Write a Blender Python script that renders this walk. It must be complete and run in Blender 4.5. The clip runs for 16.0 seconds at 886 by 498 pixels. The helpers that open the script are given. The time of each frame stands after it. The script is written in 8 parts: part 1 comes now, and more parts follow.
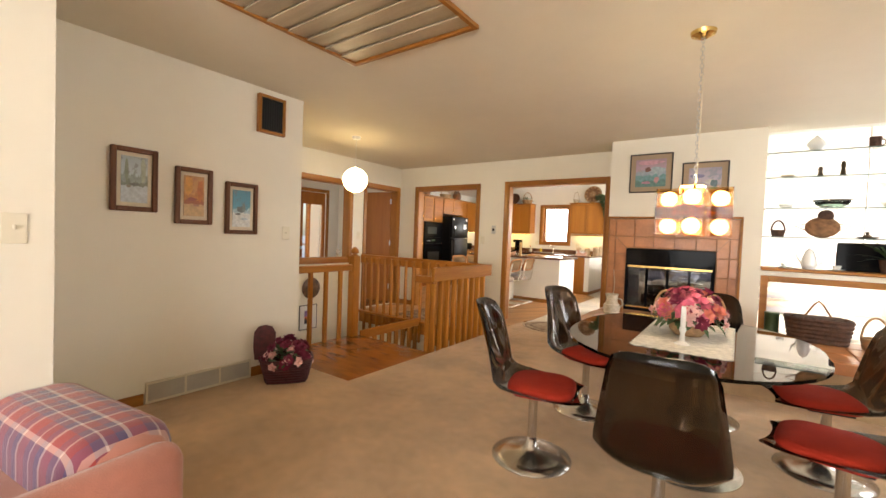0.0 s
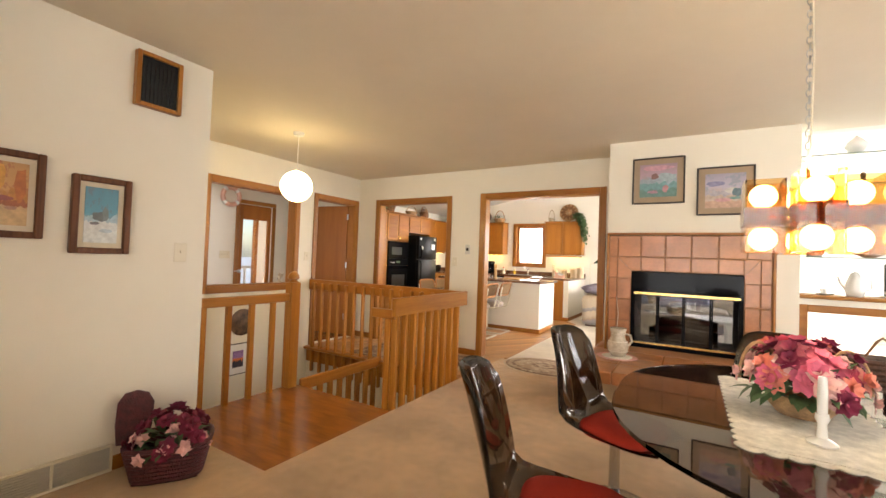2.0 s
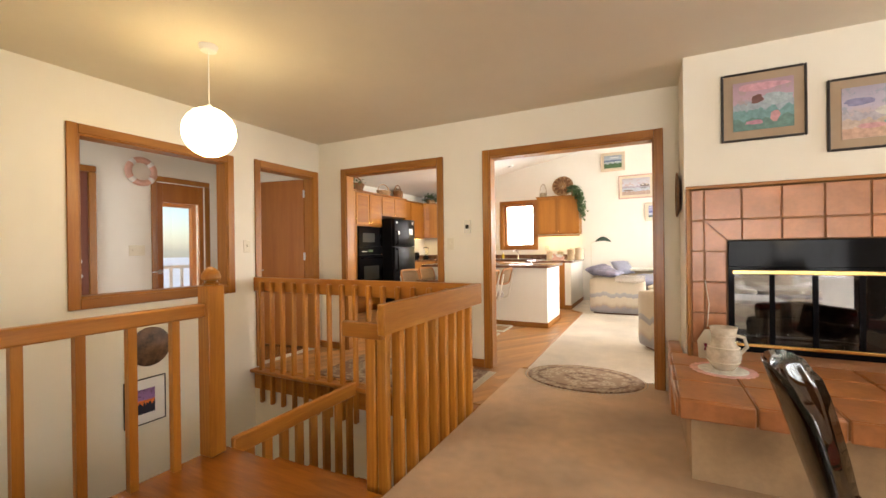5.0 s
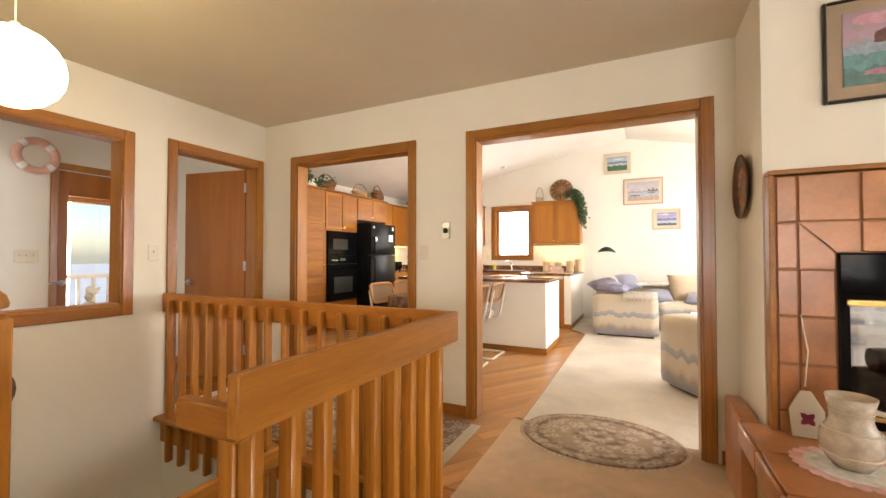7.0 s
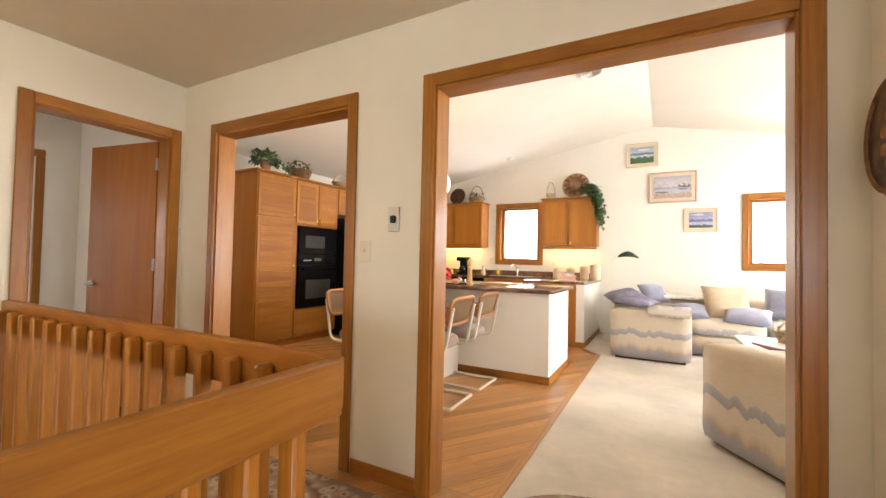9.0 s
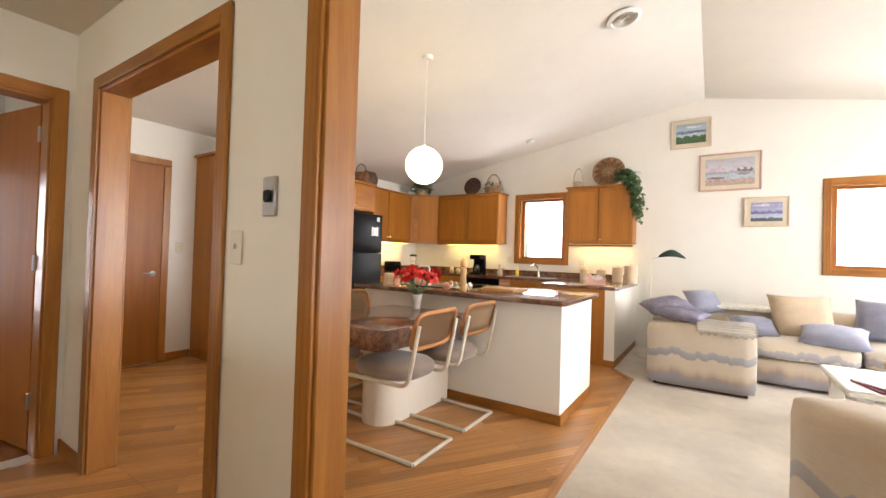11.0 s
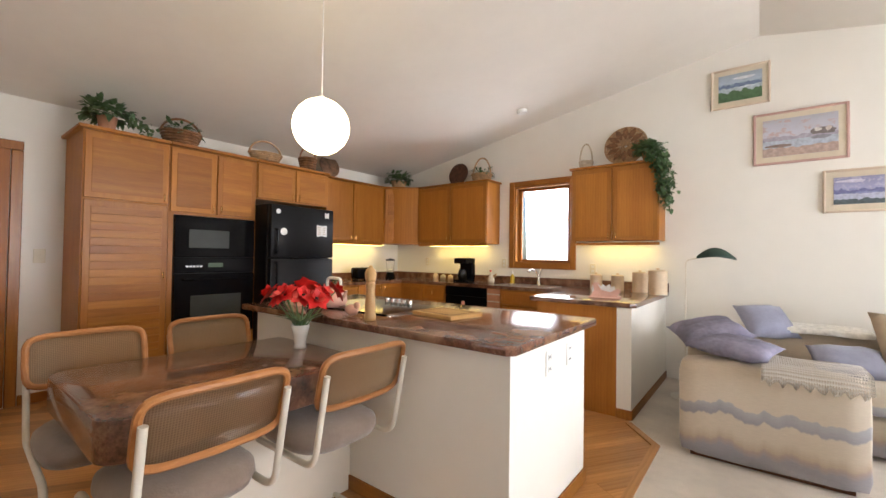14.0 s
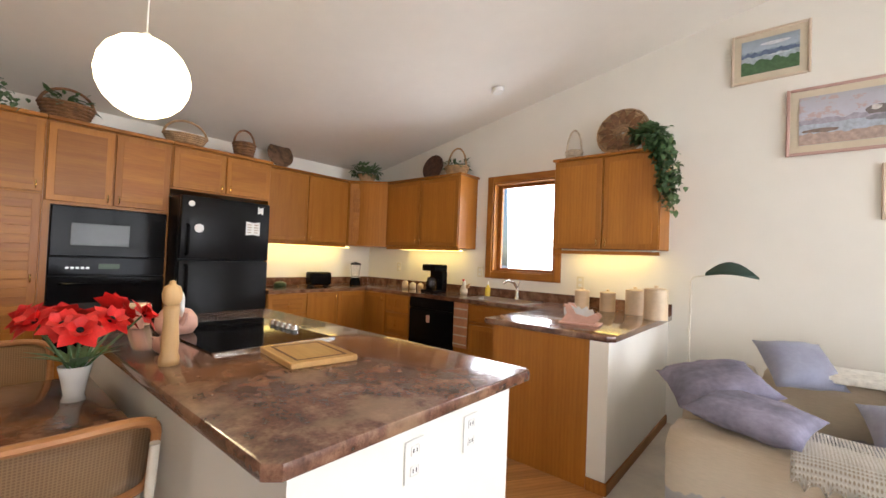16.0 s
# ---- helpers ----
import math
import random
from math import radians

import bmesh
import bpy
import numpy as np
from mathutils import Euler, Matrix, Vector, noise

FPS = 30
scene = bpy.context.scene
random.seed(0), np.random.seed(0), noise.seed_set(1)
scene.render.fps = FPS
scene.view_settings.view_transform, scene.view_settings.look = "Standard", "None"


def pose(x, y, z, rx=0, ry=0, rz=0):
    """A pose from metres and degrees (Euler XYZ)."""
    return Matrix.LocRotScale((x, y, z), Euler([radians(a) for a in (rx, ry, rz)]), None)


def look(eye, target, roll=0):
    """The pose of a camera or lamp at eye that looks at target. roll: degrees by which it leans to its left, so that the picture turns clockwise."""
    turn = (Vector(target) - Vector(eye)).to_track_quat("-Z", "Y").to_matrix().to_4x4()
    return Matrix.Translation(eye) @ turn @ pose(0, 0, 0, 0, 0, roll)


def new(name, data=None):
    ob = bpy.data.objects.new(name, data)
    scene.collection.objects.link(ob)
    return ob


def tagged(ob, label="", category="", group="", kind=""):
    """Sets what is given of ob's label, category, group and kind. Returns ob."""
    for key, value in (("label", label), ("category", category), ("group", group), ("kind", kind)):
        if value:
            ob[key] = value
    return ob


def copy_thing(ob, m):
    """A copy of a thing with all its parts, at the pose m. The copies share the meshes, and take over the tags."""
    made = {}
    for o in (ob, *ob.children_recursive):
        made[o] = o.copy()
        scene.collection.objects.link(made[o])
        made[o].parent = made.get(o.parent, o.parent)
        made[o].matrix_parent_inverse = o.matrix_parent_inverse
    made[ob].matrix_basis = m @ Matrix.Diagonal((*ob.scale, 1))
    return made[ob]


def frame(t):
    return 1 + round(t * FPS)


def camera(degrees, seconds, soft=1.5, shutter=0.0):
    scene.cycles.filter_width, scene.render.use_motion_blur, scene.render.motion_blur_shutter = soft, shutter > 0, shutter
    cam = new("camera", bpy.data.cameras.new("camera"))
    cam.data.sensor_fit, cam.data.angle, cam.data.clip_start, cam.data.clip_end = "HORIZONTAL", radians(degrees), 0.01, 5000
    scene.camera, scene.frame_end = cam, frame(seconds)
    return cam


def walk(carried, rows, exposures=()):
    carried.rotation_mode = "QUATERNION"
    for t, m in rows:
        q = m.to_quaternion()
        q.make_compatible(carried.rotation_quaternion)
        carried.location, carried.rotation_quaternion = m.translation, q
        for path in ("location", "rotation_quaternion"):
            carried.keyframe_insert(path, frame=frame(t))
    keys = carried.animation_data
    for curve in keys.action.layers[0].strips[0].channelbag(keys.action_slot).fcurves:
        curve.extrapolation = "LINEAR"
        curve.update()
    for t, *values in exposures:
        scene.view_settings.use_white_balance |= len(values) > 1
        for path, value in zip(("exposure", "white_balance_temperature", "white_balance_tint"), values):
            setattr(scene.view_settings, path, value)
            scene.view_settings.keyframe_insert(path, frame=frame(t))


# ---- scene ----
cam = camera(94.5, 16.0)
PATH = [
    (0, (0.014, 0.242, 1.253), (-1.154, 1.864, 1.19), 2.2),
    (0.5, (-0.13, 0.456, 1.239), (-1.259, 2.107, 1.209), 2.4),
    (1, (-0.259, 0.668, 1.246), (-1.356, 2.341, 1.248), 2.7),
    (1.5, (-0.401, 0.864, 1.256), (-1.464, 2.558, 1.282), 2.6),
    (2, (-0.543, 1.057, 1.246), (-1.581, 2.766, 1.294), 2.1),
    (2.5, (-0.71, 1.236, 1.251), (-1.72, 2.961, 1.294), 1.4),
    (3, (-0.865, 1.416, 1.241), (-1.858, 3.152, 1.27), 0.6),
    (5.5, (-1.562, 2.332, 1.166), (-2.45, 4.124, 1.16), -0.7),
    (6, (-1.636, 2.568, 1.173), (-2.514, 4.365, 1.179), -0.5),
    (6.5, (-1.694, 2.811, 1.177), (-2.568, 4.61, 1.198), -0.3),
    (7, (-1.741, 3.054, 1.183), (-2.615, 4.853, 1.221), -0.0),
    (7.5, (-1.782, 3.296, 1.191), (-2.661, 5.092, 1.242), 0.3),
    (8, (-1.813, 3.554, 1.192), (-2.705, 5.344, 1.248), 0.6),
    (8.5, (-1.834, 3.825, 1.193), (-2.748, 5.603, 1.243), 1.0),
    (9, (-1.829, 4.093, 1.177), (-2.778, 5.853, 1.229), 1.2),
    (11.5, (-1.91, 5.307, 1.218), (-3.037, 6.959, 1.244), 1.8),
    (12, (-1.937, 5.55, 1.222), (-3.086, 7.186, 1.248), 1.8),
    (12.5, (-1.957, 5.8, 1.223), (-3.127, 7.421, 1.251), 1.6),
    (13, (-1.98, 6.055, 1.236), (-3.169, 7.663, 1.263), 1.3),
    (13.5, (-1.995, 6.316, 1.235), (-3.2, 7.912, 1.27), 1.0),
    (14, (-2.005, 6.577, 1.251), (-3.226, 8.16, 1.288), 0.8),
    (14.5, (-2.007, 6.831, 1.268), (-3.244, 8.402, 1.311), 0.8),
    (15, (-1.999, 7.097, 1.281), (-3.256, 8.652, 1.331), 1.1),
    (15.5, (-2.001, 7.342, 1.291), (-3.275, 8.882, 1.348), 1.6),
    (16, (-2.008, 7.59, 1.314), (-3.301, 9.114, 1.358), 2.3),
]
walk(cam, [(t, look(eye, target, roll)) for t, eye, target, roll in PATH], [(0, 0.16, 6550, 10), (2, 0.34, 6500, 10), (3, 0.32, 6450, 10), (6, 0.38, 6500, 11), (9, 0.33, 6300, 10), (12, -0.14, 5880, 11), (16, -0.37, 5820, 11)])

# ---- world, sun, window light, foyer fill ----
world = bpy.data.worlds.new("sky")
scene.world = world
world.use_nodes = True
wt = world.node_tree
sky = wt.nodes.new("ShaderNodeTexSky")
sky.sky_type, sky.sun_disc, sky.sun_elevation, sky.sun_rotation = "NISHITA", False, radians(38), radians(70)
wt.links.new(sky.outputs[0], wt.nodes["Background"].inputs[0])
wt.nodes["Background"].inputs[1].default_value = 0.15
sun_data = bpy.data.lights.new("sun", "SUN")
sun_data.energy, sun_data.angle, sun_data.color = 2.5, radians(0.6), (1.0, 0.95, 0.86)
sun = new("sun", sun_data)
sun.matrix_world = look((20, 16, 16), (0, 9, 0))


def window_light(name, place, target, w, h, power, colour=(1.0, 0.97, 0.93)):
    d = bpy.data.lights.new(name, "AREA")
    d.shape, d.size, d.size_y, d.energy, d.color = "RECTANGLE", w, h, power, colour
    ob = new(name, d)
    ob.matrix_world = look(place, target)
    return ob


window_light("living_window_light", (2.95, 9.2, 1.45), (-3, 8.9, 1.2), 3.4, 2.1, 240)
window_light("dining_window_light", (0.3, -3.3, 1.4), (-0.6, 3, 1.3), 3.8, 1.9, 138)
window_light("dining_side_light", (2.95, 4.2, 1.55), (-5, 4.3, 1.1), 1.2, 1.2, 46, (0.95, 0.98, 1.0))
window_light("kitchen_window_light", (-4.19, 11.75, 1.68), (-4.19, 6, 1.2), 0.72, 0.95, 32)
window_light("corner_window_light", (-0.35, 11.75, 1.68), (-0.35, 6, 1.2), 0.72, 0.95, 32)
window_light("porch_light", (-9.4, 5.2, 1.3), (-5, 5.0, 1.1), 1.8, 1.9, 90)
# fill lamp added to brighten the foyer, no such source is known there
window_light("foyer_skylight", (-5.9, 2.2, 1.5), (-5.9, 5.0, 1.2), 1.2, 1.6, 22)


def bulb(name, x, y, z, power, radius, colour):
    d = bpy.data.lights.new(name, "POINT")
    d.energy, d.shadow_soft_size, d.color = power, radius, colour
    ob = new(name, d)
    ob.location = (x, y, z)
    return ob


# ---- materials ----
def node_mat(name):
    m = bpy.data.materials.new(name)
    m.use_nodes = True
    nt = m.node_tree
    return m, nt, nt.nodes["Principled BSDF"]


def mix_rgb(nt, fac, a, b, mode="MIX"):
    n = nt.nodes.new("ShaderNodeMix")
    n.data_type, n.blend_type = "RGBA", mode
    for sock, val in ((n.inputs[0], fac), (n.inputs[6], a), (n.inputs[7], b)):
        if isinstance(val, (int, float)):
            sock.default_value = val
        elif isinstance(val, tuple):
            sock.default_value = (*val[:3], 1)
        else:
            nt.links.new(val, sock)
    return n.outputs[2]


def coords(nt, scale=(1, 1, 1), kind="Object", rot=(0, 0, 0)):
    tc = nt.nodes.new("ShaderNodeTexCoord")
    mp = nt.nodes.new("ShaderNodeMapping")
    mp.inputs["Scale"].default_value = scale
    mp.inputs["Rotation"].default_value = rot
    nt.links.new(tc.outputs[kind], mp.inputs[0])
    return mp.outputs[0]


def noise_tex(nt, vec, scale, detail=4, rough=0.55):
    n = nt.nodes.new("ShaderNodeTexNoise")
    n.inputs["Scale"].default_value, n.inputs["Detail"].default_value, n.inputs["Roughness"].default_value = scale, detail, rough
    nt.links.new(vec, n.inputs["Vector"])
    return n.outputs[0]


def ramp(nt, fac, stops):
    n = nt.nodes.new("ShaderNodeValToRGB")
    cr = n.color_ramp
    while len(cr.elements) < len(stops):
        cr.elements.new(0.5)
    for e, (p, c) in zip(cr.elements, stops):
        e.position = p
        e.color = (*c, 1) if isinstance(c, tuple) else (c, c, c, 1)
    nt.links.new(fac, n.inputs[0])
    return n.outputs[0]


def bump(nt, bsdf, height, strength, dist=0.01):
    b = nt.nodes.new("ShaderNodeBump")
    b.inputs["Strength"].default_value, b.inputs["Distance"].default_value = strength, dist
    nt.links.new(height, b.inputs["Height"])
    nt.links.new(b.outputs[0], bsdf.inputs["Normal"])


def varied(nt, base, vec, scale, amount):
    """A colour broken up at two scales."""
    dark = tuple(c * (1 - amount) for c in base)
    lite = tuple(min(1, c * (1 + amount)) for c in base)
    a = ramp(nt, noise_tex(nt, vec, scale, 3), [(0.3, dark), (0.7, lite)])
    b = ramp(nt, noise_tex(nt, vec, scale * 9, 5), [(0.3, 1 - amount * 0.6), (0.7, 1.0)])
    return mix_rgb(nt, 1.0, a, b, "MULTIPLY")


def plain(name, base, rough=0.5, metal=0.0, scale=3.0, amount=0.08, bumps=0.0, bscale=60, coat=0.0, sheen=0.0, spec=0.5):
    m, nt, p = node_mat(name)
    p.inputs["Specular IOR Level"].default_value = spec
    vec = coords(nt)
    nt.links.new(varied(nt, base, vec, scale, amount), p.inputs["Base Color"])
    p.inputs["Roughness"].default_value, p.inputs["Metallic"].default_value = rough, metal
    p.inputs["Coat Weight"].default_value = coat
    p.inputs["Sheen Weight"].default_value = sheen
    if bumps:
        bump(nt, p, noise_tex(nt, vec, bscale, 5), bumps)
    return m


def wood(name, base, dark, axis="z", rough=0.42, grain=1.0, coat=0.05, rnd=0.12, scale=1.0):
    m, nt, p = node_mat(name)
    k = {"x": (0.07, 1, 1), "y": (1, 0.07, 1), "z": (1, 1, 0.07)}[axis]
    vec = coords(nt, tuple(c * 14 * scale for c in k))
    info = nt.nodes.new("ShaderNodeObjectInfo")
    add = nt.nodes.new("ShaderNodeVectorMath")
    add.operation = "MULTIPLY_ADD"
    add.inputs[1].default_value = (1, 1, 1)
    nt.links.new(vec, add.inputs[0])
    off = nt.nodes.new("ShaderNodeVectorMath")
    off.operation = "SCALE"
    off.inputs[0].default_value = (17, 23, 31)
    nt.links.new(info.outputs["Random"], off.inputs["Scale"])
    nt.links.new(off.outputs[0], add.inputs[2])
    vec = add.outputs[0]
    big = noise_tex(nt, vec, 0.9, 3, 0.6)
    fine = noise_tex(nt, vec, 9, 4, 0.7)
    w = nt.nodes.new("ShaderNodeTexWave")
    w.inputs["Scale"].default_value, w.inputs["Distortion"].default_value, w.inputs["Detail"].default_value = 0.8, 7, 3
    nt.links.new(vec, w.inputs[0])
    c1 = ramp(nt, big, [(0.3, dark), (0.7, base)])
    c2 = mix_rgb(nt, 0.35 * grain, c1, ramp(nt, w.outputs[1], [(0.15, dark), (0.6, base)]))
    c3 = mix_rgb(nt, 0.5 * grain, c2, ramp(nt, fine, [(0.35, 0.72), (0.6, 1.0)]), "MULTIPLY")
    hsv = nt.nodes.new("ShaderNodeHueSaturation")
    mr = nt.nodes.new("ShaderNodeMapRange")
    mr.inputs[3].default_value, mr.inputs[4].default_value = 1 - rnd, 1 + rnd
    nt.links.new(info.outputs["Random"], mr.inputs[0])
    nt.links.new(mr.outputs[0], hsv.inputs["Value"])
    nt.links.new(c3, hsv.inputs["Color"])
    nt.links.new(hsv.outputs[0], p.inputs["Base Color"])
    p.inputs["Roughness"].default_value, p.inputs["Coat Weight"].default_value = rough, coat
    p.inputs["Coat Roughness"].default_value = 0.2
    p.inputs["Specular IOR Level"].default_value = 0.32
    bump(nt, p, fine, 0.08, 0.003)
    return m


def clear(name, colour, rough=0.0, ior=1.45, alpha_tint=1.0):
    m, nt, p = node_mat(name)
    p.inputs["Base Color"].default_value = (*colour, 1)
    p.inputs["Transmission Weight"].default_value, p.inputs["Roughness"].default_value, p.inputs["IOR"].default_value = 1.0, rough, ior
    return m


def glow(name, colour, strength):
    m, nt, p = node_mat(name)
    p.inputs["Base Color"].default_value = (*colour, 1)
    p.inputs["Emission Color"].default_value, p.inputs["Emission Strength"].default_value = (*colour, 1), strength
    return m


M_WALL = plain("cream_wall_paint", (0.80, 0.75, 0.63), 0.75, scale=0.8, amount=0.03, bumps=0.05, bscale=140)
M_WHITEWALL = plain("white_wall_paint", (0.83, 0.80, 0.73), 0.75, scale=0.8, amount=0.03, bumps=0.05, bscale=140)
M_CEIL = plain("ceiling_paint", (0.74, 0.67, 0.54), 0.85, scale=1.2, amount=0.03, bumps=0.12, bscale=90)
M_VAULT = plain("vault_paint", (0.80, 0.76, 0.69), 0.85, scale=1.2, amount=0.03, bumps=0.12, bscale=90)
M_OAK = wood("oak_trim", (0.40, 0.165, 0.026), (0.28, 0.10, 0.014), "z", rough=0.32, coat=0.22)
M_OAKX = wood("oak_trim_across", (0.40, 0.165, 0.026), (0.28, 0.10, 0.014), "x")
M_OAKY = wood("oak_trim_along", (0.40, 0.165, 0.026), (0.28, 0.10, 0.014), "y")
M_RAIL = wood("rail_oak", (0.50, 0.205, 0.028), (0.34, 0.122, 0.014), "z", rough=0.32, coat=0.22)
M_RAILX = wood("rail_oak_across", (0.43, 0.165, 0.022), (0.29, 0.098, 0.012), "x")
M_RAILY = wood("rail_oak_along", (0.50, 0.205, 0.028), (0.35, 0.125, 0.015), "y")
M_CAB = wood("cabinet_oak", (0.43, 0.172, 0.022), (0.345, 0.126, 0.014), "z", grain=0.8)
M_CABX = wood("cabinet_oak_across", (0.43, 0.172, 0.022), (0.30, 0.105, 0.011), "y", grain=1.1)
M_DOOR = wood("door_veneer", (0.37, 0.132, 0.017), (0.28, 0.09, 0.010), "z", grain=0.6)
M_FRONT = wood("front_door_wood", (0.22, 0.06, 0.026), (0.14, 0.035, 0.016), "z", grain=0.6)
M_PLANK = wood("floor_oak", (0.58, 0.295, 0.098), (0.42, 0.19, 0.055), "y", rough=0.33, coat=0.2, rnd=0.24)
M_LAND = wood("landing_oak", (0.40, 0.135, 0.013), (0.27, 0.082, 0.007), "x", rough=0.22, coat=0.4)
M_DARKWOOD = wood("walnut_frame", (0.17, 0.062, 0.022), (0.085, 0.028, 0.01), "z", rough=0.5, coat=0.0)
M_SEATWOOD = wood("bent_beech", (0.48, 0.22, 0.075), (0.34, 0.135, 0.04), "x", grain=0.4)
M_MILL = wood("turned_maple", (0.68, 0.44, 0.20), (0.55, 0.33, 0.13), "z", grain=0.5)
M_CARPET = plain("beige_carpet", (0.62, 0.405, 0.22), 0.95, scale=1.6, amount=0.26, bumps=0.7, bscale=260, sheen=0.25)
M_PALECARPET = plain("pale_carpet", (0.74, 0.655, 0.545), 0.95, scale=2.0, amount=0.15, bumps=0.8, bscale=220, sheen=0.25)
M_TILE = plain("terracotta_tile", (0.44, 0.178, 0.062), 0.30, scale=5, amount=0.24, bumps=0.06, bscale=40)
M_GROUT = plain("brown_grout", (0.33, 0.165, 0.075), 0.9, bumps=0.2)
M_HEARTHBASE = plain("hearth_plaster", (0.46, 0.32, 0.18), 0.75, scale=4, amount=0.16, bumps=0.3, bscale=30)
M_BLACK = plain("black_enamel", (0.006, 0.006, 0.007), 0.07, amount=0.05, spec=0.08)
M_BLACKMATT = plain("matt_black", (0.012, 0.012, 0.012), 0.55, spec=0.25)
M_FRIDGE = plain("black_textured_enamel", (0.008, 0.008, 0.009), 0.28, bumps=0.1, bscale=220, spec=0.13)
M_CHROME = plain("chrome", (0.62, 0.61, 0.59), 0.24, 1.0, amount=0.03)
M_BRASS = plain("polished_brass", (0.72, 0.50, 0.18), 0.22, 1.0, amount=0.05)
M_STEEL = plain("brushed_steel", (0.55, 0.55, 0.54), 0.3, 1.0, amount=0.06)
M_BEIGEMETAL = plain("cream_enamel_tube", (0.72, 0.67, 0.57), 0.35)
M_WHITE = plain("white_plastic", (0.80, 0.79, 0.75), 0.4, amount=0.03)
M_IVORY = plain("ivory_plastic", (0.74, 0.68, 0.53), 0.4, amount=0.03)
M_CREAM = plain("cream_laminate", (0.78, 0.71, 0.60), 0.5, amount=0.03)
M_GLASS = clear("window_glass", (1, 1, 1))
M_SHELFGLASS = clear("shelf_glass", (0.62, 0.74, 0.70))
M_SMOKE = clear("smoked_acrylic", (0.10, 0.072, 0.052), 0.03)
M_SMOKETOP = clear("smoked_table_glass", (0.15, 0.115, 0.09), 0.0)
M_AMBER = clear("amber_acrylic", (0.88, 0.58, 0.24), 0.02)
M_BROWNACRYLIC = clear("brown_acrylic", (0.40, 0.22, 0.10), 0.02)
M_RED = plain("red_upholstery", (0.40, 0.030, 0.014), 0.9, scale=8, amount=0.12, bumps=0.4, bscale=240, spec=0.2)
M_GREY = plain("taupe_upholstery", (0.27, 0.205, 0.165), 0.9, scale=7, amount=0.14, bumps=0.4, bscale=180, sheen=0.4)
M_CUSHION = plain("blue_grey_cotton", (0.29, 0.30, 0.40), 0.9, scale=6, amount=0.14, bumps=0.3, bscale=160, sheen=0.3)
M_TANPILLOW = plain("tan_cotton", (0.56, 0.44, 0.31), 0.9, scale=6, amount=0.1, bumps=0.3, bscale=160)
M_LACE = plain("crochet_lace", (0.86, 0.83, 0.75), 0.9, scale=30, amount=0.16, bumps=0.9, bscale=170)
M_ROSE = plain("rose_velour", (0.50, 0.20, 0.145), 0.9, scale=4, amount=0.12, bumps=0.3, bscale=200, sheen=0.5)
M_WINE = plain("wine_wicker", (0.085, 0.012, 0.016), 0.55, scale=30, amount=0.4, bumps=1.0, bscale=90)
M_WICKER = plain("brown_wicker", (0.26, 0.125, 0.05), 0.7, scale=25, amount=0.4, bumps=1.0, bscale=110)
M_DARKWICKER = plain("dark_wicker", (0.10, 0.045, 0.025), 0.7, scale=25, amount=0.4, bumps=1.0, bscale=110)
M_PALEWICKER = plain("pale_wicker", (0.48, 0.30, 0.15), 0.7, scale=25, amount=0.35, bumps=1.0, bscale=110)
M_LEAF = plain("leaf_green", (0.07, 0.14, 0.045), 0.5, scale=20, amount=0.35)
M_LEAF2 = plain("pale_leaf_green", (0.11, 0.19, 0.075), 0.5, scale=20, amount=0.35)
M_PINK = plain("pink_petal", (0.72, 0.15, 0.24), 0.7, scale=20, amount=0.25)
M_CORAL = plain("coral_petal", (0.74, 0.24, 0.17), 0.7, scale=20, amount=0.25)
M_BURG = plain("burgundy_petal", (0.20, 0.012, 0.045), 0.7, scale=20, amount=0.3)
M_PALEPINK = plain("pale_pink_petal", (0.78, 0.46, 0.42), 0.7, scale=20, amount=0.2)
M_REDPETAL = plain("red_petal", (0.66, 0.014, 0.01), 0.5, scale=20, amount=0.25)
M_CERAMIC = plain("glazed_ceramic", (0.58, 0.50, 0.38), 0.25, scale=25, amount=0.2)
M_WHITECHINA = plain("white_china", (0.82, 0.81, 0.78), 0.15, amount=0.03)
M_PINKCHINA = plain("pink_stoneware", (0.66, 0.38, 0.29), 0.35, scale=10, amount=0.12)
M_CANISTER = plain("tan_stoneware", (0.70, 0.55, 0.37), 0.4, scale=10, amount=0.1)
M_GOLDBOARD = wood("cutting_board_wood", (0.58, 0.36, 0.13), (0.45, 0.25, 0.08), "x")
M_MAUVEFRAME = plain("mauve_frame", (0.55, 0.35, 0.30), 0.45)
M_CREAMFRAME = plain("pickled_frame", (0.68, 0.55, 0.42), 0.5)
M_BLACKFRAME = plain("black_frame", (0.025, 0.02, 0.018), 0.3)
M_LINEN = plain("linen_liner", (0.66, 0.58, 0.44), 0.9, bumps=0.3, bscale=300)
M_MATBOARD = plain("taupe_mat", (0.36, 0.27, 0.18), 0.9)
M_VENT = plain("vent_enamel", (0.52, 0.48, 0.41), 0.5)
M_GREENLAMP = plain("green_enamel", (0.085, 0.14, 0.11), 0.25)
M_FIREBRICK = plain("sooty_firebrick", (0.055, 0.045, 0.038), 0.95, scale=6, amount=0.4, bumps=0.4)
M_LOG = plain("charred_bark", (0.10, 0.065, 0.045), 0.95, scale=14, amount=0.5, bumps=1.0, bscale=40)
M_GLOBE = glow("opal_globe_glass", (1.0, 0.76, 0.38), 12.0)
M_BULB = glow("frosted_bulb", (1.0, 0.84, 0.58), 9.0)
M_TUBE = glow("fluorescent_tube", (1.0, 0.72, 0.20), 9.0)
M_TERRA = plain("terracotta_pot", (0.46, 0.22, 0.12), 0.85, scale=9, amount=0.18)
M_SKIN = plain("bronze", (0.07, 0.05, 0.03), 0.4, 0.8)
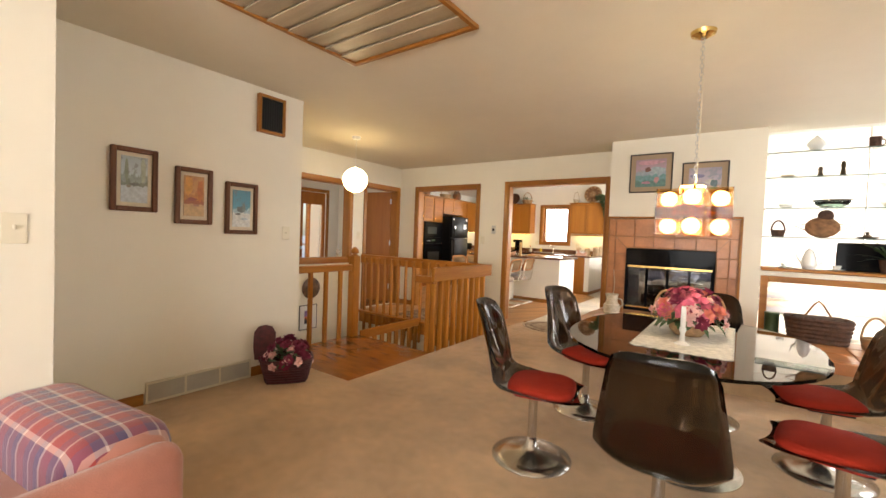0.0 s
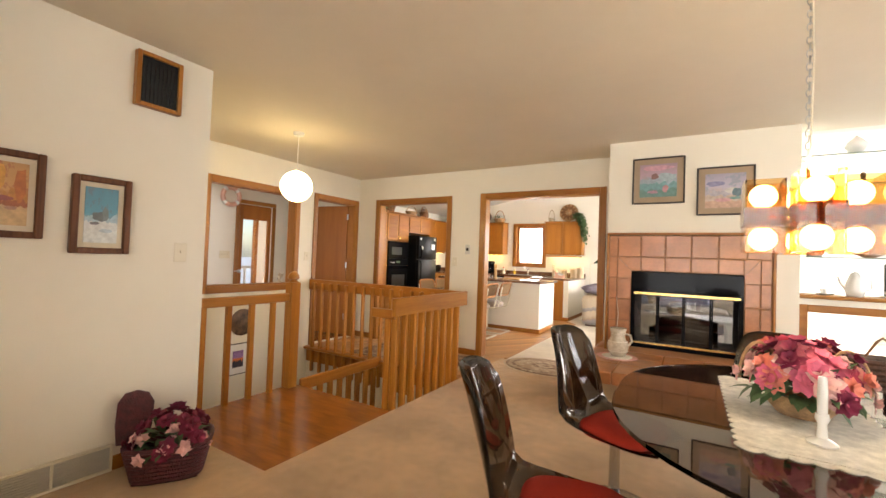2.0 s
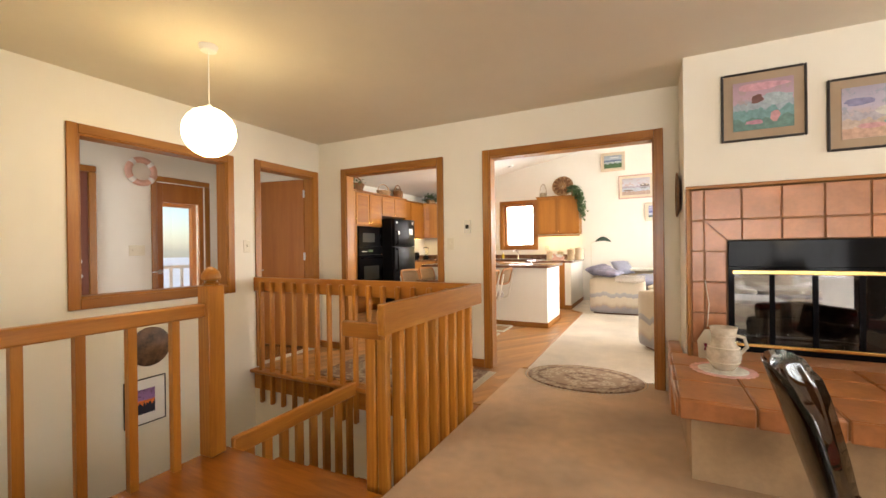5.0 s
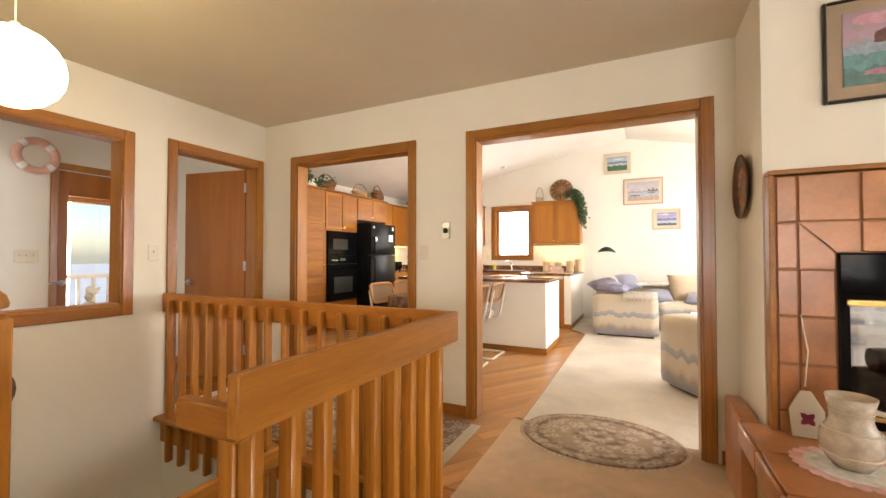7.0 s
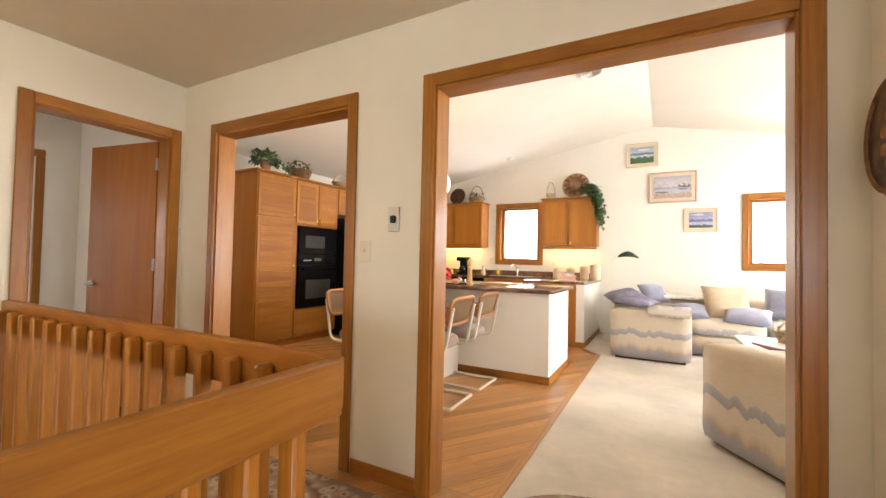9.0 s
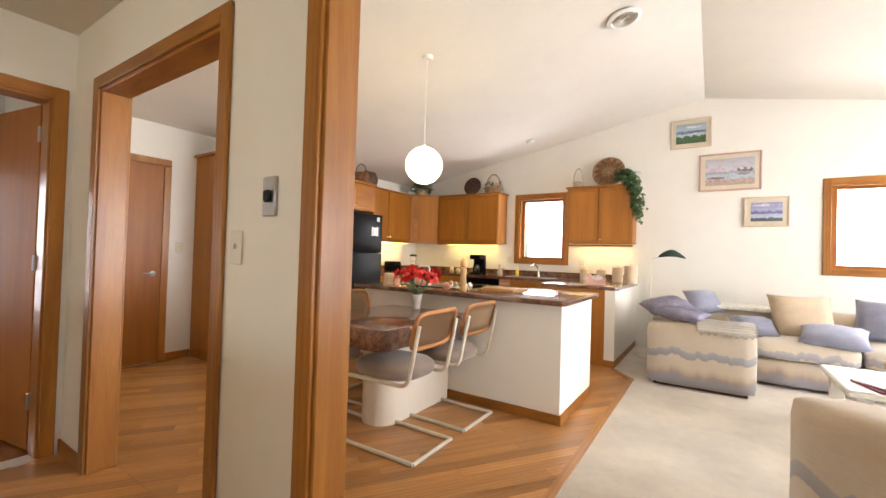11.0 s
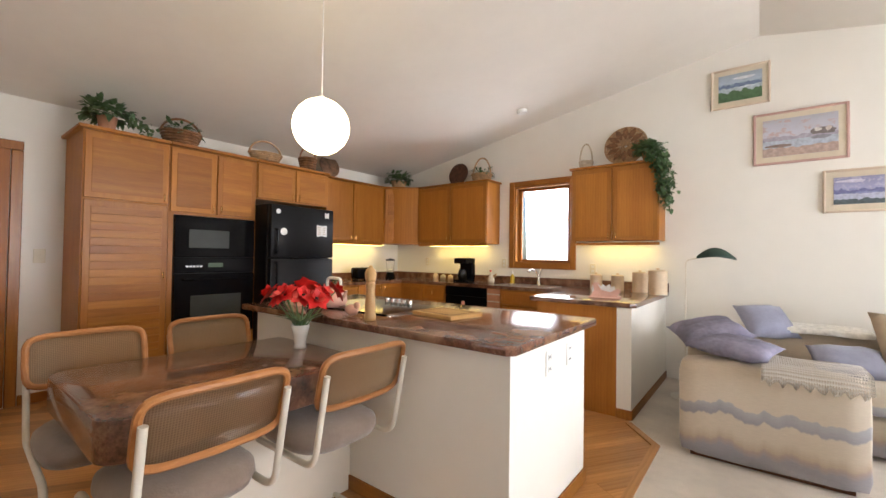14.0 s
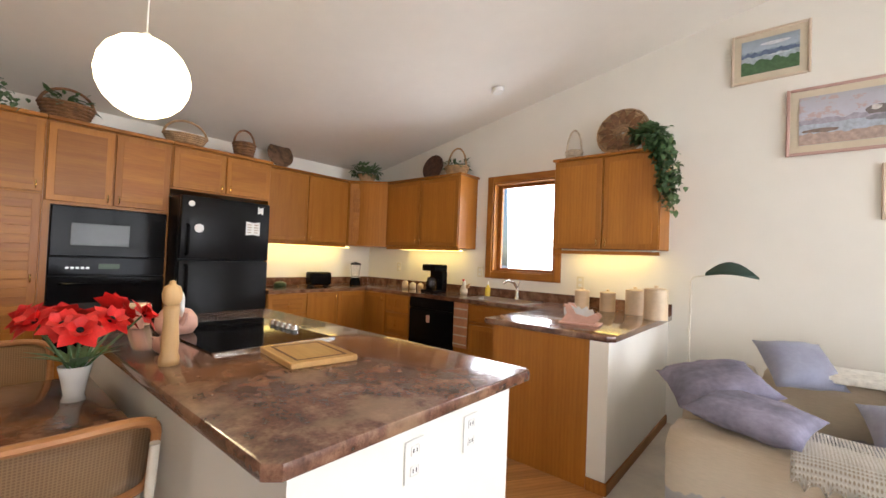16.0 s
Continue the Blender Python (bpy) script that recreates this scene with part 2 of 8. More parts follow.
M_PLATE = plain("painted_tin_plate", (0.16, 0.09, 0.05), 0.35, scale=16, amount=0.7)
M_DEEPGREEN = plain("green_tin", (0.035, 0.07, 0.025), 0.4)
M_DISTANCE = plain("snowy_yard", (0.72, 0.73, 0.74), 0.9, scale=0.3, amount=0.1, bumps=0.3, bscale=3)
M_LOUVRE = wood("louvre_board", (0.50, 0.41, 0.285), (0.40, 0.32, 0.215), "x", grain=0.5)


def lace_net():
    """White crochet with a diagonal net of small holes."""
    m, nt, p = node_mat("crochet_net")
    sep = nt.nodes.new("ShaderNodeSeparateXYZ")
    nt.links.new(coords(nt, (420, 420, 420), rot=(0, 0, math.radians(45))), sep.inputs[0])
    waves = []
    for k in range(2):
        w = nt.nodes.new("ShaderNodeMath")
        w.operation = "SINE"
        nt.links.new(sep.outputs[k], w.inputs[0])
        waves.append(w.outputs[0])
    mul = nt.nodes.new("ShaderNodeMath")
    mul.operation = "MULTIPLY"
    nt.links.new(waves[0], mul.inputs[0])
    nt.links.new(waves[1], mul.inputs[1])
    patch = noise_tex(nt, coords(nt), 9, 2)
    add = nt.nodes.new("ShaderNodeMath")
    nt.links.new(mul.outputs[0], add.inputs[0])
    nt.links.new(patch, add.inputs[1])
    nt.links.new(ramp(nt, add.outputs[0], [(0.80, 1.0), (0.86, 0.0)]), p.inputs["Alpha"])
    p.inputs["Base Color"].default_value, p.inputs["Roughness"].default_value = (0.84, 0.80, 0.74, 1), 0.9
    bump(nt, p, mul.outputs[0], 0.4, 0.003)
    return m


def granite():
    m, nt, p = node_mat("brown_granite")
    vec = coords(nt)
    a = ramp(nt, noise_tex(nt, vec, 11, 9, 0.75), [(0.36, (0.028, 0.011, 0.007)), (0.5, (0.13, 0.055, 0.032)), (0.64, (0.30, 0.165, 0.10))])
    v = nt.nodes.new("ShaderNodeTexVoronoi")
    v.inputs["Scale"].default_value = 70
    nt.links.new(vec, v.inputs["Vector"])
    b = mix_rgb(nt, 0.2, a, ramp(nt, v.outputs[0], [(0.1, (0.05, 0.02, 0.014)), (0.5, (0.27, 0.13, 0.085))]))
    c = mix_rgb(nt, ramp(nt, noise_tex(nt, vec, 5, 6), [(0.52, 0.0), (0.64, 0.6)]), b, (0.33, 0.205, 0.115))
    nt.links.new(c, p.inputs["Base Color"])
    p.inputs["Roughness"].default_value, p.inputs["Coat Weight"].default_value, p.inputs["Coat Roughness"].default_value = 0.2, 0.6, 0.06
    return m


def sofa_fabric():
    m, nt, p = node_mat("southwest_sofa_fabric")
    vec = coords(nt)
    sep = nt.nodes.new("ShaderNodeSeparateXYZ")
    nt.links.new(vec, sep.inputs[0])
    wob = noise_tex(nt, coords(nt, (5, 5, 0.01)), 1.3, 3)
    mad = nt.nodes.new("ShaderNodeMath")
    mad.operation = "MULTIPLY_ADD"
    mad.inputs[1].default_value = -0.22
    nt.links.new(wob, mad.inputs[0])
    nt.links.new(sep.outputs[2], mad.inputs[2])
    cream, grey, tan, rose = (0.62, 0.54, 0.43), (0.34, 0.325, 0.35), (0.52, 0.42, 0.31), (0.44, 0.34, 0.29)
    c = ramp(nt, mad.outputs[0], [(0.0, grey), (0.035, rose), (0.05, tan), (0.10, cream), (0.19, cream), (0.20, grey), (0.26, (0.42, 0.41, 0.43)), (0.265, cream), (0.36, cream), (0.48, (0.58, 0.48, 0.36))])
    n = noise_tex(nt, coords(nt, (6, 6, 60)), 4, 4)
    c = mix_rgb(nt, 0.5, c, ramp(nt, n, [(0.3, 0.78), (0.7, 1.0)]), "MULTIPLY")
    nt.links.new(c, p.inputs["Base Color"])
    p.inputs["Roughness"].default_value, p.inputs["Sheen Weight"].default_value = 0.95, 0.3
    bump(nt, p, noise_tex(nt, vec, 220, 4), 0.35, 0.004)
    return m


def plaid():
    m, nt, p = node_mat("plaid_wool")
    vec = coords(nt)
    sep = nt.nodes.new("ShaderNodeSeparateXYZ")
    nt.links.new(vec, sep.inputs[0])

    def bands(sock, period):
        mul = nt.nodes.new("ShaderNodeMath")
        mul.operation = "MULTIPLY"
        mul.inputs[1].default_value = 1 / period
        nt.links.new(sock, mul.inputs[0])
        fr = nt.nodes.new("ShaderNodeMath")
        fr.operation = "FRACT"
        nt.links.new(mul.outputs[0], fr.inputs[0])
        n = nt.nodes.new("ShaderNodeValToRGB")
        n.color_ramp.interpolation = "CONSTANT"
        stops = [(0, (0.36, 0.05, 0.045)), (0.3, (0.16, 0.07, 0.13)), (0.5, (0.55, 0.42, 0.38)), (0.55, (0.24, 0.05, 0.07)), (0.75, (0.10, 0.07, 0.16)), (0.92, (0.62, 0.46, 0.40))]
        while len(n.color_ramp.elements) < len(stops):
            n.color_ramp.elements.new(0.5)
        for e, (q, c) in zip(n.color_ramp.elements, stops):
            e.position, e.color = q, (*c, 1)
        nt.links.new(fr.outputs[0], n.inputs[0])
        return n.outputs[0]

    c = mix_rgb(nt, 0.5, bands(sep.outputs[0], 0.17), bands(sep.outputs[1], 0.15))
    nt.links.new(c, p.inputs["Base Color"])
    p.inputs["Roughness"].default_value, p.inputs["Sheen Weight"].default_value = 0.95, 0.4
    bump(nt, p, noise_tex(nt, vec, 260, 3), 0.4, 0.004)
    return m


def painting(name, sky_c, mid_c, low_c, accent, seed, horizon=0.55):
    """A brushed landscape: sky, hills, foreground, in the picture's own height (generated z)."""
    m, nt, p = node_mat(name)
    vec = coords(nt, kind="Generated")
    sep = nt.nodes.new("ShaderNodeSeparateXYZ")
    nt.links.new(vec, sep.inputs[0])
    offs = nt.nodes.new("ShaderNodeVectorMath")
    offs.operation = "ADD"
    offs.inputs[1].default_value = (seed * 3.1, seed * 1.7, seed)
    nt.links.new(vec, offs.inputs[0])
    n1 = noise_tex(nt, offs.outputs[0], 3.2, 8, 0.7)
    mad = nt.nodes.new("ShaderNodeMath")
    mad.operation = "MULTIPLY_ADD"
    mad.inputs[1].default_value = 0.45
    nt.links.new(n1, mad.inputs[0])
    sub = nt.nodes.new("ShaderNodeMath")
    sub.operation = "SUBTRACT"
    sub.inputs[1].default_value = 0.22
    nt.links.new(sep.outputs[2], sub.inputs[0])
    nt.links.new(sub.outputs[0], mad.inputs[2])
    h = horizon
    c = ramp(nt, mad.outputs[0], [(0.0, low_c), (h * 0.6, low_c), (h * 0.85, mid_c), (h, tuple(0.6 * a + 0.4 * b for a, b in zip(mid_c, sky_c))), (h + 0.06, sky_c), (1.0, tuple(0.75 * v for v in sky_c))])
    spots = ramp(nt, noise_tex(nt, offs.outputs[0], 7, 4, 0.65), [(0.53, 0.0), (0.60, 0.6)])
    c = mix_rgb(nt, spots, c, accent)
    nt.links.new(c, p.inputs["Base Color"])
    p.inputs["Roughness"].default_value = 0.4
    return m


def rug_mat():
    m, nt, p = node_mat("medallion_rug_wool")
    vec = coords(nt)
    ln = nt.nodes.new("ShaderNodeVectorMath")
    ln.operation = "LENGTH"
    sc = coords(nt, (2.0, 2.7, 0))
    nt.links.new(sc, ln.inputs[0])
    c = ramp(nt, ln.outputs["Value"], [(0.0, (0.08, 0.042, 0.026)), (0.14, (0.50, 0.40, 0.28)), (0.28, (0.12, 0.065, 0.04)), (0.38, (0.50, 0.40, 0.28)), (0.70, (0.46, 0.36, 0.25)), (0.78, (0.10, 0.055, 0.034)), (0.88, (0.50, 0.40, 0.28)), (1.0, (0.22, 0.14, 0.09))])
    v = nt.nodes.new("ShaderNodeTexVoronoi")
    v.inputs["Scale"].default_value = 17
    nt.links.new(vec, v.inputs["Vector"])
    c = mix_rgb(nt, 0.55, c, ramp(nt, v.outputs[0], [(0.12, (0.07, 0.035, 0.025)), (0.3, (0.56, 0.46, 0.33)), (0.6, (0.22, 0.13, 0.085))]))
    nt.links.new(c, p.inputs["Base Color"])
    p.inputs["Roughness"].default_value = 0.95
    bump(nt, p, noise_tex(nt, vec, 260, 3), 0.4, 0.004)
    return m


def cane_mat():
    m, nt, p = node_mat("woven_cane")
    vec = coords(nt)
    w1 = nt.nodes.new("ShaderNodeTexWave")
    w1.inputs["Scale"].default_value = 42
    nt.links.new(vec, w1.inputs[0])
    w2 = nt.nodes.new("ShaderNodeTexWave")
    w2.bands_direction = "Z"
    w2.inputs["Scale"].default_value = 42
    nt.links.new(vec, w2.inputs[0])
    k = mix_rgb(nt, 1.0, w1.outputs[0], w2.outputs[0], "MULTIPLY")
    nt.links.new(ramp(nt, k, [(0.05, (0.42, 0.27, 0.135)), (0.4, (0.30, 0.18, 0.085))]), p.inputs["Base Color"])
    p.inputs["Roughness"].default_value = 0.6
    p.inputs["Alpha"].default_value = 0.72
    bump(nt, p, k, 0.5, 0.003)
    return m


M_GRANITE, M_SOFA, M_PLAID, M_RUG, M_CANE = granite(), sofa_fabric(), plaid(), rug_mat(), cane_mat()


# ---- mesh helpers ----
def bx(bm, x0, x1, y0, y1, z0, z1, bevel=0.0, segs=1):
    vs = [bm.verts.new((x, y, z)) for x in (x0, x1) for y in (y0, y1) for z in (z0, z1)]
    fs = [(0, 1, 3, 2), (4, 6, 7, 5), (0, 4, 5, 1), (2, 3, 7, 6), (0, 2, 6, 4), (1, 5, 7, 3)]
    faces = [bm.faces.new([vs[i] for i in f]) for f in fs]
    if bevel:
        edges = list({e for f in faces for e in f.edges})
        bmesh.ops.bevel(bm, geom=edges, offset=bevel, segments=segs, affect="EDGES", profile=0.5)
    return bm


def box(*a, **k):
    return bx(bmesh.new(), *a, **k)


def lathe(profile, segs=24, bm=None, cx=0, cy=0, cz=0):
    bm = bm or bmesh.new()
    rings = []
    for r, z in profile:
        if r < 1e-5:
            rings.append([bm.verts.new((cx, cy, cz + z))])
        else:
            rings.append([bm.verts.new((cx + r * math.cos(2 * math.pi * i / segs), cy + r * math.sin(2 * math.pi * i / segs), cz + z)) for i in range(segs)])
    for a, b in zip(rings, rings[1:]):
        for i in range(segs):
            j = (i + 1) % segs
            if len(a) == 1 and len(b) == 1:
                continue
            if len(a) == 1:
                bm.faces.new((a[0], b[j], b[i]))
            elif len(b) == 1:
                bm.faces.new((a[i], a[j], b[0]))
            else:
                bm.faces.new((a[i], a[j], b[j], b[i]))
    bmesh.ops.recalc_face_normals(bm, faces=bm.faces)
    return bm


def ball(r, cx=0, cy=0, cz=0, sz=1.0, segs=20, bm=None):
    n = 10
    return lathe([(r * math.sin(math.pi * i / n) if 0 < i < n else 0, -r * sz * math.cos(math.pi * i / n)) for i in range(n + 1)], segs, bm, cx, cy, cz)


def tube(pts, r, segs=8, bm=None, closed=False):
    bm = bm or bmesh.new()
    pts = [Vector(p) for p in pts]
    n = len(pts)
    rings, up = [], None
    for i, p in enumerate(pts):
        a = pts[(i - 1) % n] if (closed or i) else p
        b = pts[(i + 1) % n] if (closed or i < n - 1) else p
        d = (b - a).normalized()
        if up is None:
            up = d.orthogonal().normalized()
        up = (up - d * up.dot(d)).normalized()
        side = d.cross(up)
        rr = r[i] if isinstance(r, (list, tuple)) else r
        rings.append([bm.verts.new(p + (up * math.cos(2 * math.pi * k / segs) + side * math.sin(2 * math.pi * k / segs)) * rr) for k in range(segs)])
    for i in range(n if closed else n - 1):
        a, b = rings[i], rings[(i + 1) % n]
        for k in range(segs):
            j = (k + 1) % segs
            bm.faces.new((a[k], a[j], b[j], b[k]))
    if not closed:
        bm.faces.new(rings[0][::-1])
        bm.faces.new(rings[-1])
    bmesh.ops.recalc_face_normals(bm, faces=bm.faces)
    return bm


def rounded(pts, rad, steps=5):
    """A polyline with its corners rounded."""
    pts = [Vector(p) for p in pts]
    out = [pts[0]]
    for a, b, c in zip(pts, pts[1:], pts[2:]):
        u, v = (a - b).normalized(), (c - b).normalized()
        p0, p1 = b + u * rad, b + v * rad
        for i in range(steps + 1):
            t = i / steps
            out.append(p0 * (1 - t) ** 2 + b * 2 * t * (1 - t) + p1 * t ** 2)
    out.append(pts[-1])
    return out


def arc(cx, cy, cz, r, a0, a1, n, plane="xz", ry=None):
    ry = ry or r
    out = []
    for i in range(n + 1):
        a = radians(a0 + (a1 - a0) * i / n)
        u, v = r * math.cos(a), ry * math.sin(a)
        out.append((cx + u, cy, cz + v) if plane == "xz" else (cx, cy + u, cz + v) if plane == "yz" else (cx + u, cy + v, cz))
    return out


def slab(outline, z0, z1, bm=None, bevel=0.0):
    bm = bm or bmesh.new()
    lo = [bm.verts.new((x, y, z0)) for x, y in outline]
    hi = [bm.verts.new((x, y, z1)) for x, y in outline]
    n = len(outline)
    fs = [bm.faces.new(lo[::-1]), bm.faces.new(hi)]
    fs += [bm.faces.new((lo[i], lo[(i + 1) % n], hi[(i + 1) % n], hi[i])) for i in range(n)]
    bmesh.ops.recalc_face_normals(bm, faces=fs)
    if bevel:
        edges = list({e for f in fs[:2] for e in f.edges})
        bmesh.ops.bevel(bm, geom=edges, offset=bevel, segments=2, affect="EDGES", profile=0.5)
    return bm


def pillow_mesh(w, d, h, seed=0, n=10):
    rnd = random.Random(seed)
    bm = bmesh.new()
    grid = {}
    for side in (1, -1):
        for i in range(n + 1):
            for j in range(n + 1):
                u, v = 2 * i / n - 1, 2 * j / n - 1
                edge = i in (0, n) or j in (0, n)
                if edge and side == -1:
                    continue
                k = max(0.0, (1 - abs(u) ** 3) * (1 - abs(v) ** 3)) ** 0.55
                pin = 1 - 0.07 * (1 - max(abs(u), abs(v)) ** 2 * 0 - min(abs(u), abs(v)) ** 2) * max(abs(u), abs(v)) ** 4
                z = side * h / 2 * k * (1 + 0.12 * noise.noise((u * 2 + seed, v * 2, side)))
                grid[side, i, j] = bm.verts.new((u * w / 2 * pin, v * d / 2 * pin, z + 0.012 * noise.noise((u * 3, v * 3, seed))))
    for i in range(n + 1):
        for j in range(n + 1):
            if i in (0, n) or j in (0, n):
                grid[-1, i, j] = grid[1, i, j]
    for side in (1, -1):
        for i in range(n):
            for j in range(n):
                q = [grid[side, i, j], grid[side, i + 1, j], grid[side, i + 1, j + 1], grid[side, i, j + 1]]
                bm.faces.new(q if side == 1 else q[::-1])
    return bm


def obj(name, bm, material, smooth=None, parent=None):
    me = bpy.data.meshes.new(name)
    bm.to_mesh(me)
    bm.free()
    me.materials.append(material)
    if smooth:
        me.shade_smooth() if smooth is True else me.shade_auto_smooth() if False else None
        for poly in me.polygons:
            poly.use_smooth = True
    ob = new(name, me)
    if smooth == "edges":
        me.set_sharp_from_angle(angle=radians(40))
    if parent:
        ob.parent = parent
    return ob


def part(name, bm, material, parent, label="", smooth="edges"):
    ob = obj(name, bm, material, smooth, parent)
    if label:
        ob["label"] = label
    if name in ("leaves", "fringe", "trailing_stem"):
        ob["kind"] = "stuff"
    return ob


def share(name, me, parent, m):
    ob = new(name, me)
    ob.parent = parent
    ob.matrix_basis = m
    return ob


def thing(name, x, y, z, label, category, group="", rz=0, kind=""):
    ob = new(name)
    ob.empty_display_size = 0.1
    ob.matrix_world = pose(x, y, z, 0, 0, rz)
    return tagged(ob, label, category, group, kind)


def setting(name, bm, material, label, category, smooth=None):
    return tagged(obj(name, bm, material, smooth), label, category, "", "structure")


def join_boxes(*rows, bevel=0.0):
    bm = bmesh.new()
    for r in rows:
        bx(bm, *r, bevel=bevel)
    return bm

# ---- structure ----
WX0, WX1 = -6.75, 2.65          # far left and far right walls
HALL_Y, KIT_Y = 5.87, 5.992       # hall wall, hall side and kitchen side
BACK_Y = 11.50
RIDGE_X, RIDGE_Z, EAVE_Z = -2.0, 3.41, 2.5


def wall_with_holes(name, axis, a0, a1, p0, p1, z0, z1, holes, material, label):
    """A wall along an axis from a0 to a1, between the planes p0 and p1, with openings (b0, b1, low, high)."""
    bm = bmesh.new()
    cuts = sorted({a0, a1, *[h[0] for h in holes], *[h[1] for h in holes]})
    for u, v in zip(cuts, cuts[1:]):
        spans = [(z0, z1)]
        for b0, b1, lo, hi in holes:
            if b0 <= u and v <= b1:
                spans = [s for q0, q1 in spans for s in ((q0, min(q1, lo)), (max(q0, hi), q1)) if s[1] - s[0] > 1e-4]
        for q0, q1 in spans:
            if axis == "x":
                bx(bm, u, v, p0, p1, q0, q1)
            else:
                bx(bm, p0, p1, u, v, q0, q1)
    bmesh.ops.remove_doubles(bm, verts=bm.verts, dist=1e-5)
    return setting(name, bm, material, label, "wall")


def sheet_wall(name, outline_xz, y0, y1, holes_bm, material, label):
    bm = bmesh.new()
    lo = [bm.verts.new((x, y0, z)) for x, z in outline_xz]
    hi = [bm.verts.new((x, y1, z)) for x, z in outline_xz]
    n = len(lo)
    bm.faces.new(lo)
    bm.faces.new(hi[::-1])
    for i in range(n):
        bm.faces.new((lo[i], hi[i], hi[(i + 1) % n], lo[(i + 1) % n]))
    bmesh.ops.recalc_face_normals(bm, faces=bm.faces)
    return setting(name, bm, material, label, "wall")


BIG = (-2.852, -1.421, -0.01, 2.054)
KIT = (-4.622, -3.404, -0.01, 2.045)
wall_with_holes("wall_north", "x", WX0, -1.25, HALL_Y, KIT_Y, -0.01, 2.60, [BIG, KIT], M_WALL, "cream painted wall with two wide doorless openings")
# the wall goes on up to the vault on the kitchen side
sheet_wall("wall_gable", [(WX0, 2.6), (WX1, 2.6), (RIDGE_X, RIDGE_Z + 0.1)], HALL_Y + 0.02, KIT_Y, None, M_WHITEWALL, "white gable wall above the openings")
DOORWAY = (5.017, 5.778, -0.01, 2.037)
PASS = (3.52, 4.662, 0.84, 2.018)
wall_with_holes("wall_stair", "y", 2.43, HALL_Y, -5.16, -5.03, -2.7, 2.44, [DOORWAY, PASS], M_WALL, "cream wall with an interior window and a doorway")
wall_with_holes("wall_west", "y", -0.5, BACK_Y + 0.15, WX0 - 0.13, WX0, -0.01, 2.62, [(4.96, 5.55, 0.0, 2.02)], M_WHITEWALL, "cream painted outer wall")
wall_with_holes("wall_picture", "y", 0.67, 2.55, -3.42, -3.29, -0.01, 2.44, [], M_WALL, "cream wall hung with three small landscapes")
wall_with_holes("wall_return", "x", -5.03, -3.42, 2.43, 2.55, -2.7, 2.44, [], M_WALL, "cream return wall beside the stairs")
wall_with_holes("wall_stub", "y", -3.0, 0.67, -2.38, -2.25, -0.01, 2.44, [], M_WALL, "cream wall end with a light switch")
wall_with_holes("wall_stub_return", "x", -3.42, -2.38, 0.54, 0.67, -0.01, 2.44, [], M_WALL, "cream wall return")
wall_with_holes("wall_south", "x", -2.38, WX1, -3.13, -3.0, -0.01, 2.44, [(-1.7, 2.3, 0.35, 2.25)], M_WALL, "cream wall with a wide window")
wall_with_holes("wall_east", "y", -3.13, BACK_Y + 0.15, WX1, WX1 + 0.13, -0.01, 2.62, [(3.55, 4.85, 0.9, 2.2), (6.6, 10.8, 0.25, 2.3)], M_WHITEWALL, "cream outer wall with wide windows")
# the opening is unseen, added to let the foyer fill lamp through
wall_with_holes("wall_foyer_south", "x", WX0, -5.16, 2.4, 2.5, -0.01, 2.44, [(-6.4, -5.4, 0.6, 2.1)], M_WALL, "cream foyer wall")

WIN1 = (-4.60, -3.83, 1.18, 2.19)
WIN2 = (-0.74, 0.12, 1.18, 2.17)
wall_with_holes("wall_back", "x", WX0, WX1, BACK_Y, BACK_Y + 0.15, -0.01, 2.5, [WIN1, WIN2], M_WHITEWALL, "white back wall with two windows")
sheet_wall("wall_back_gable", [(WX0, 2.5), (WX1, 2.5), (WX1, EAVE_Z + 0.02), (RIDGE_X, RIDGE_Z + 0.02), (WX0, EAVE_Z + 0.02)], BACK_Y + 0.001, BACK_Y + 0.149, None, M_WHITEWALL, "white gable above the kitchen cabinets")

# chimney breast, with the firebox cut into it
FB = (-1.02, -0.165, 0.50, 1.20)
bm = bmesh.new()
rings = []
for y in (5.34, 6.0):
    outer = [bm.verts.new((x, y, z)) for x, z in ((-1.25, 0.0), (0.20, 0.0), (0.20, 2.6), (-1.25, 2.6))]
    inner = [bm.verts.new((x, y, z)) for x, z in ((FB[0], FB[2]), (FB[1], FB[2]), (FB[1], FB[3]), (FB[0], FB[3]))]
    rings.append((outer, inner))
    for i in range(4):
        bm.faces.new((outer[i], outer[(i + 1) % 4], inner[(i + 1) % 4], inner[i]))
for k in (0, 1):
    for i in range(4):
        bm.faces.new((rings[0][k][i], rings[0][k][(i + 1) % 4], rings[1][k][(i + 1) % 4], rings[1][k][i]))
bmesh.ops.recalc_face_normals(bm, faces=bm.faces)
setting("wall_chimney", bm, M_WALL, "cream chimney breast with a fireplace", "wall")
# display wall: a low opening, a sill wall, an upper opening up to the ceiling
bm = join_boxes((0.20, WX1, 5.45, 5.75, 0.0, 0.415), (0.20, WX1, 5.45, 5.75, 0.985, 1.035), (2.3, WX1, 5.45, 5.75, 0.415, 0.985), (2.3, WX1, 5.45, 5.75, 1.035, 2.44))
setting("wall_display", bm, M_WALL, "cream low wall between dining and living room", "wall")
bm = join_boxes((0.20, WX1, 5.60, 5.75, 2.44, 3.1))
setting("wall_display_header", bm, M_WHITEWALL, "white header over the display opening", "wall")

def vault(x):
    """Height of the vaulted ceiling over its western slope."""
    return EAVE_Z - 0.025 + (x - WX0 + 0.13) * (RIDGE_Z - EAVE_Z + 0.025) / (RIDGE_X - WX0 + 0.13)


